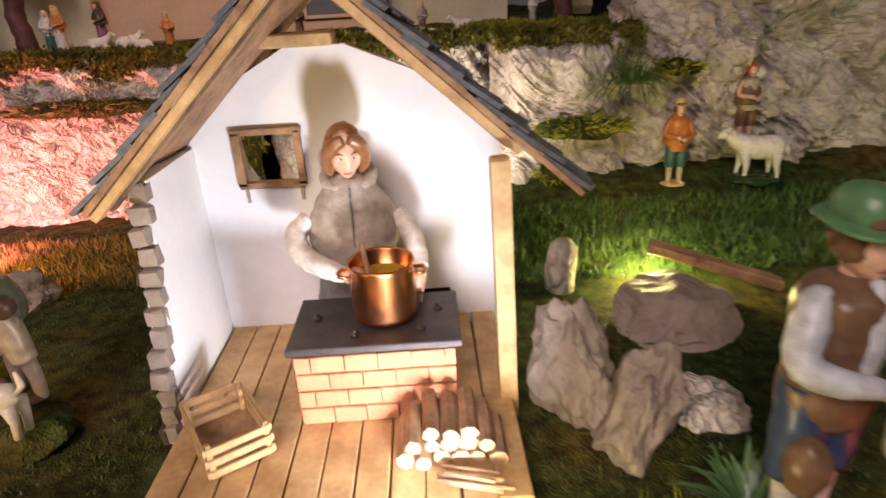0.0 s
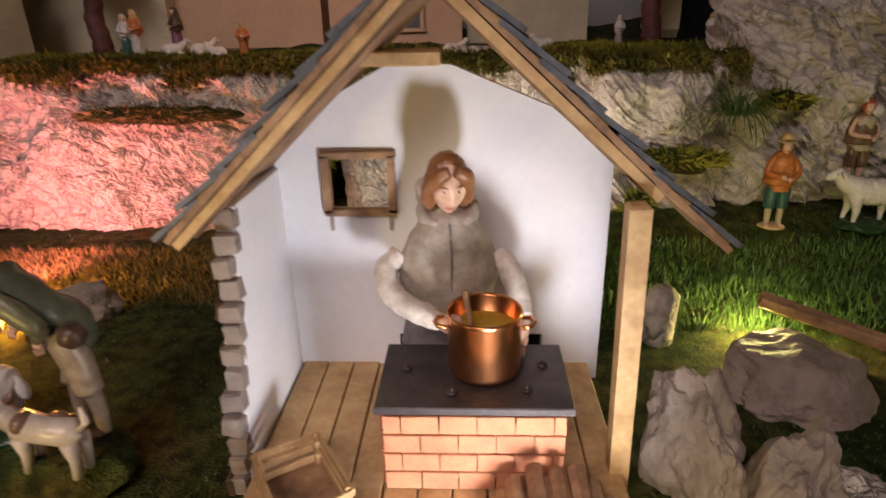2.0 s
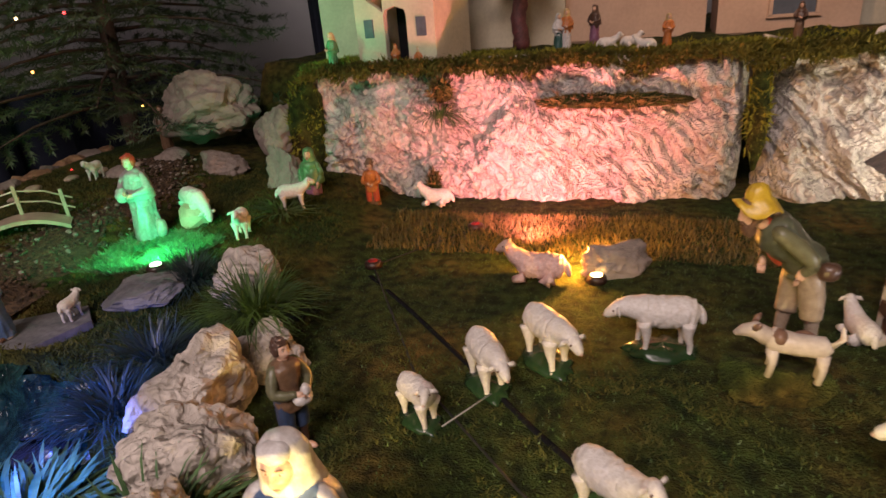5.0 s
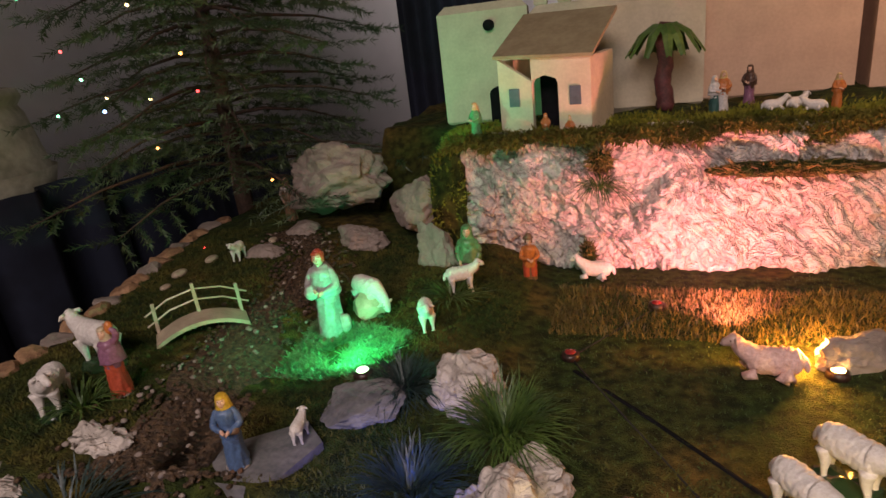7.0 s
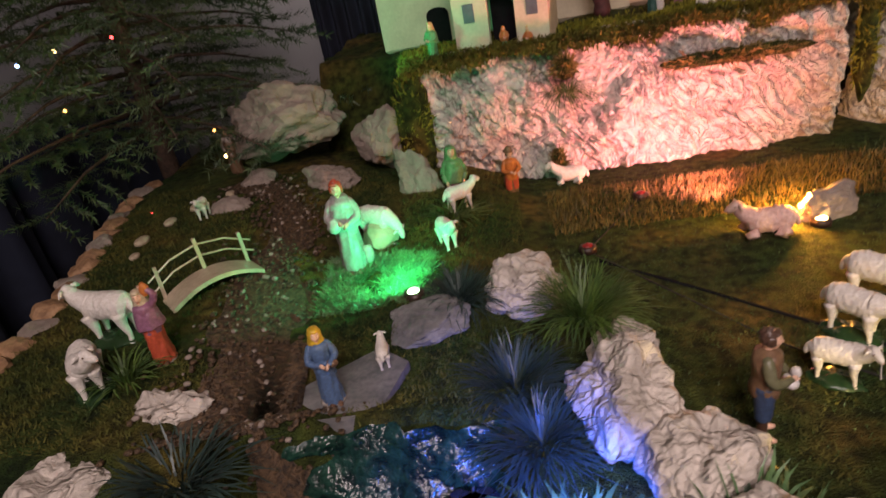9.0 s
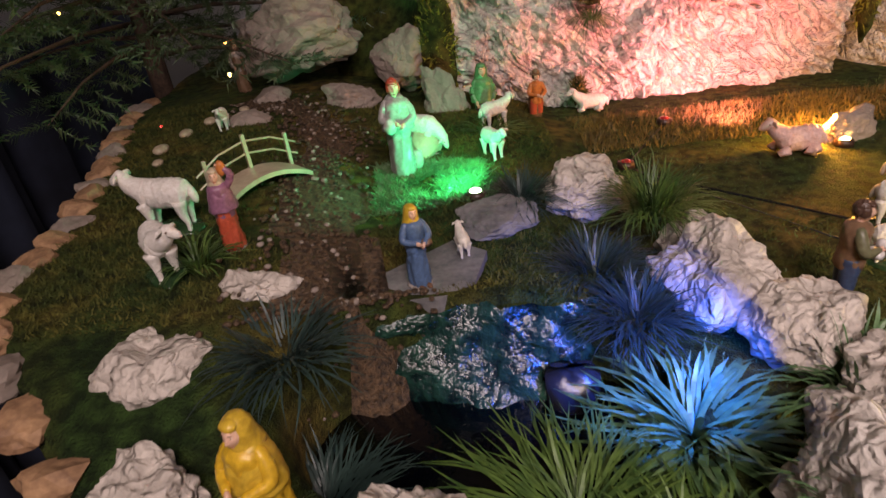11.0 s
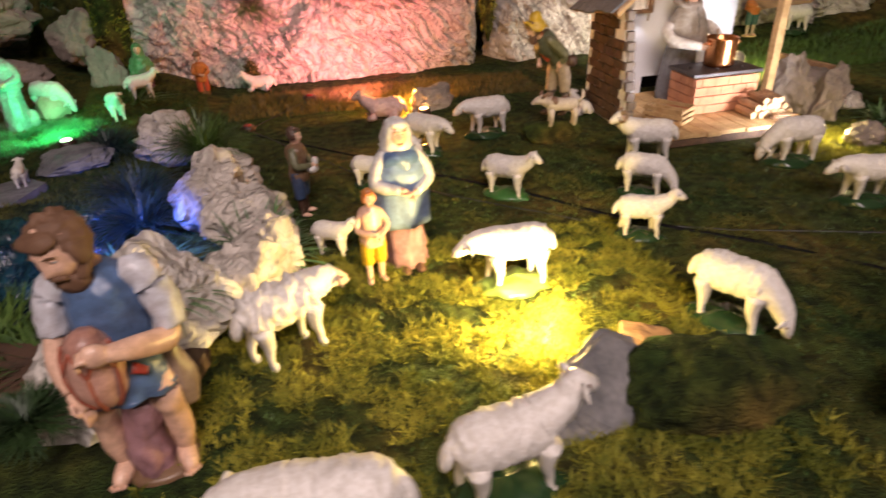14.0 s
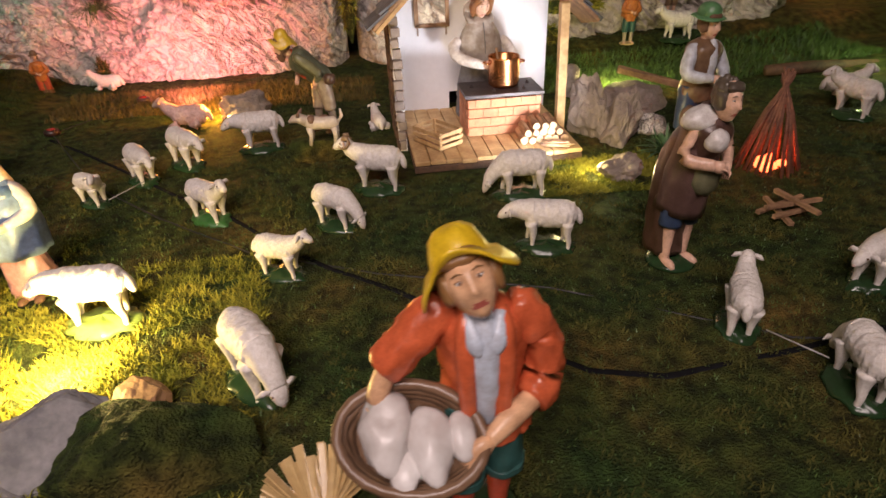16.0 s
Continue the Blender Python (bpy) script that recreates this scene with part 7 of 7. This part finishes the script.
part("branchwork", br, tree, smooth=True)
part("crown", nd, tree, "dark green needles")
FAIRY = [("red", (1, 0.05, 0.05)), ("warm", (1, 0.65, 0.25)), ("green", (0.2, 1, 0.5)), ("blue", (0.3, 0.5, 1)), ("amber", (1, 0.4, 0.08))]
for i in range(26):
    nm, c = FAIRY[i % 5]
    m = material("fairy_light_" + nm, c, None, 60, 0.3, emit=(*c, 3.0))
    a, z = rng.uniform(3.4, 6.0), rng.uniform(0.12, 0.9)
    r = rng.uniform(0.15, 0.42)
    s = Shape()
    s.ell((0, 0, 0), 0.0032, m, (0, 0, 0), 8, 6)
    thing("fairy_light", s, "tiny glowing coloured fairy light", "light", pose(-1.66 + math.cos(a) * r, 1.24 + math.sin(a) * r, 0.04 + z), group="fairy lights")
for x, y, z, c in ((-1.545, 0.93, 0.085, 0), (-1.47, 1.15, 0.12, 1), (-1.135, -0.012, 0.03, 0), (-1.55, 0.62, 0.06, 4)):
    nm, cc = FAIRY[c]
    s = Shape()
    s.ell((0, 0, 0), 0.0045, material("fairy_light_" + nm, cc, None, 60, 0.3, emit=(*cc, 14.0)), (0, 0, 0), 8, 6)
    thing("fairy_light", s, "tiny glowing coloured light on the edge", "light", pose(x, y, z), group="fairy lights")

vase = empty("stone_vase", "large weathered stone vase with a brass rim", "vase", pose(-2.27, 1.02, -0.08))
prof = [(0.03, 0.0), (0.04, 0.19), (0.10, 0.205), (0.15, 0.25), (0.175, 0.33), (0.165, 0.32), (0.14, 0.47), (0.13, 0.49), (0.145, 0.51), (0.14, 0.53), (0.12, 0.535), (0.11, 0.50), (0.0, 0.49)]
s = Shape()
n = 36
s.add([(r * math.cos(2 * math.pi * j / n), r * math.sin(2 * math.pi * j / n), z) for r, z in prof for j in range(n)],
      [(i * n + j, i * n + (j + 1) % n, (i + 1) * n + (j + 1) % n, (i + 1) * n + j) for i in range(len(prof) - 1) for j in range(n)], material("old_marble", (0.36, 0.35, 0.26), (0.20, 0.20, 0.14), 14, 0.55, 0.5))
part("vessel", s, vase, smooth=True)
s = Shape()
s.tube([(0, 0, 0.53), (0, 0, 0.555), (0, 0, 0.565)], [0.105, 0.10, 0.06], material("brass", (0.60, 0.34, 0.10), (0.40, 0.2, 0.05), 20, 0.25, 0.1, metal=1.0), 28)
part("brass_rim", s, vase, smooth=True)

# barn of dark wood at the far end
barn = empty("barn", "dark brown wooden stable with a plank floor", "stable", at(1.10, 1.20, 0.045, -12))
s = Shape()
s.box((0, 0.1, 0.008), (0.62, 0.26, 0.016), PINEOLD)
part("floor", s, barn)
for i in range(14):
    s = Shape()
    s.box((-0.30 + i * 0.046, 0.22, 0.15), (0.044, 0.01, 0.28), DARKWOOD if i % 3 else PINEOLD, (0, random.uniform(-1, 1), 0), 0.001)
    part("board", s, barn)
for x in (-0.3, -0.1, 0.12, 0.3):
    s = Shape()
    s.box((x, -0.02, 0.14), (0.022, 0.022, 0.28), DARKWOOD)
    part("post", s, barn)
s = Shape()
s.box((0, 0.09, 0.30), (0.68, 0.30, 0.02), DARKWOOD, (8, 0, 0))
part("roof", s, barn)

room = Shape()
room.box((0.3, 2.45, 0.9), (6.0, 0.1, 4.0), WALLPAINT)
thing("wall_north", room, "dim grey painted room wall", "wall", kind="structure")
for nm, c, sz in (("wall_south", (0.3, -3.0, 0.9), (6.0, 0.1, 4.0)), ("wall_east", (3.3, -0.3, 0.9), (0.1, 5.6, 4.0)), ("wall_west", (-2.7, -0.3, 0.9), (0.1, 5.6, 4.0))):
    room = Shape()
    room.box(c, sz, WALLPAINT)
    thing(nm, room, "dim grey painted room wall", "wall", kind="structure")
room = Shape()
room.box((0.3, -0.3, -0.95), (6.2, 5.8, 0.1), material("dark_floor", (0.06, 0.05, 0.045), None, 6, 0.5))
thing("floor", room, "dark room floor below the display", "floor", kind="structure")
room = Shape()
room.box((0.3, -0.3, 2.9), (6.2, 5.8, 0.1), WALLPAINT)
thing("ceiling", room, "dim room ceiling", "ceiling", kind="structure")
s = Shape()
v, f = [], []
for i in range(61):
    x = -1.36 + 0.34 * i / 60
    y = 1.75 + 0.025 * math.sin(i * 0.9)
    v += [(x, y, -0.6), (x, y, 2.6)]
for i in range(60):
    f.append((2 * i, 2 * i + 2, 2 * i + 3, 2 * i + 1))
s.add(v, f, CURTAIN)
thing("curtain", s, "dark blue hanging cloth beside the castle", "curtain", kind="structure")

s = Shape()
v, f = [], []
for i in range(121):
    y = -1.2 + 3.3 * i / 120
    x = -2.05 + 0.03 * math.sin(i * 0.83) + 0.015 * math.sin(i * 2.1)
    v += [(x, y, -0.88), (x + 0.01 * math.sin(i * 0.5), y, 0.22)]
for i in range(120):
    f.append((2 * i, 2 * i + 2, 2 * i + 3, 2 * i + 1))
s.add(v, f, CURTAIN)
thing("curtain", s, "black hanging cloth beside the display", "curtain", kind="structure")
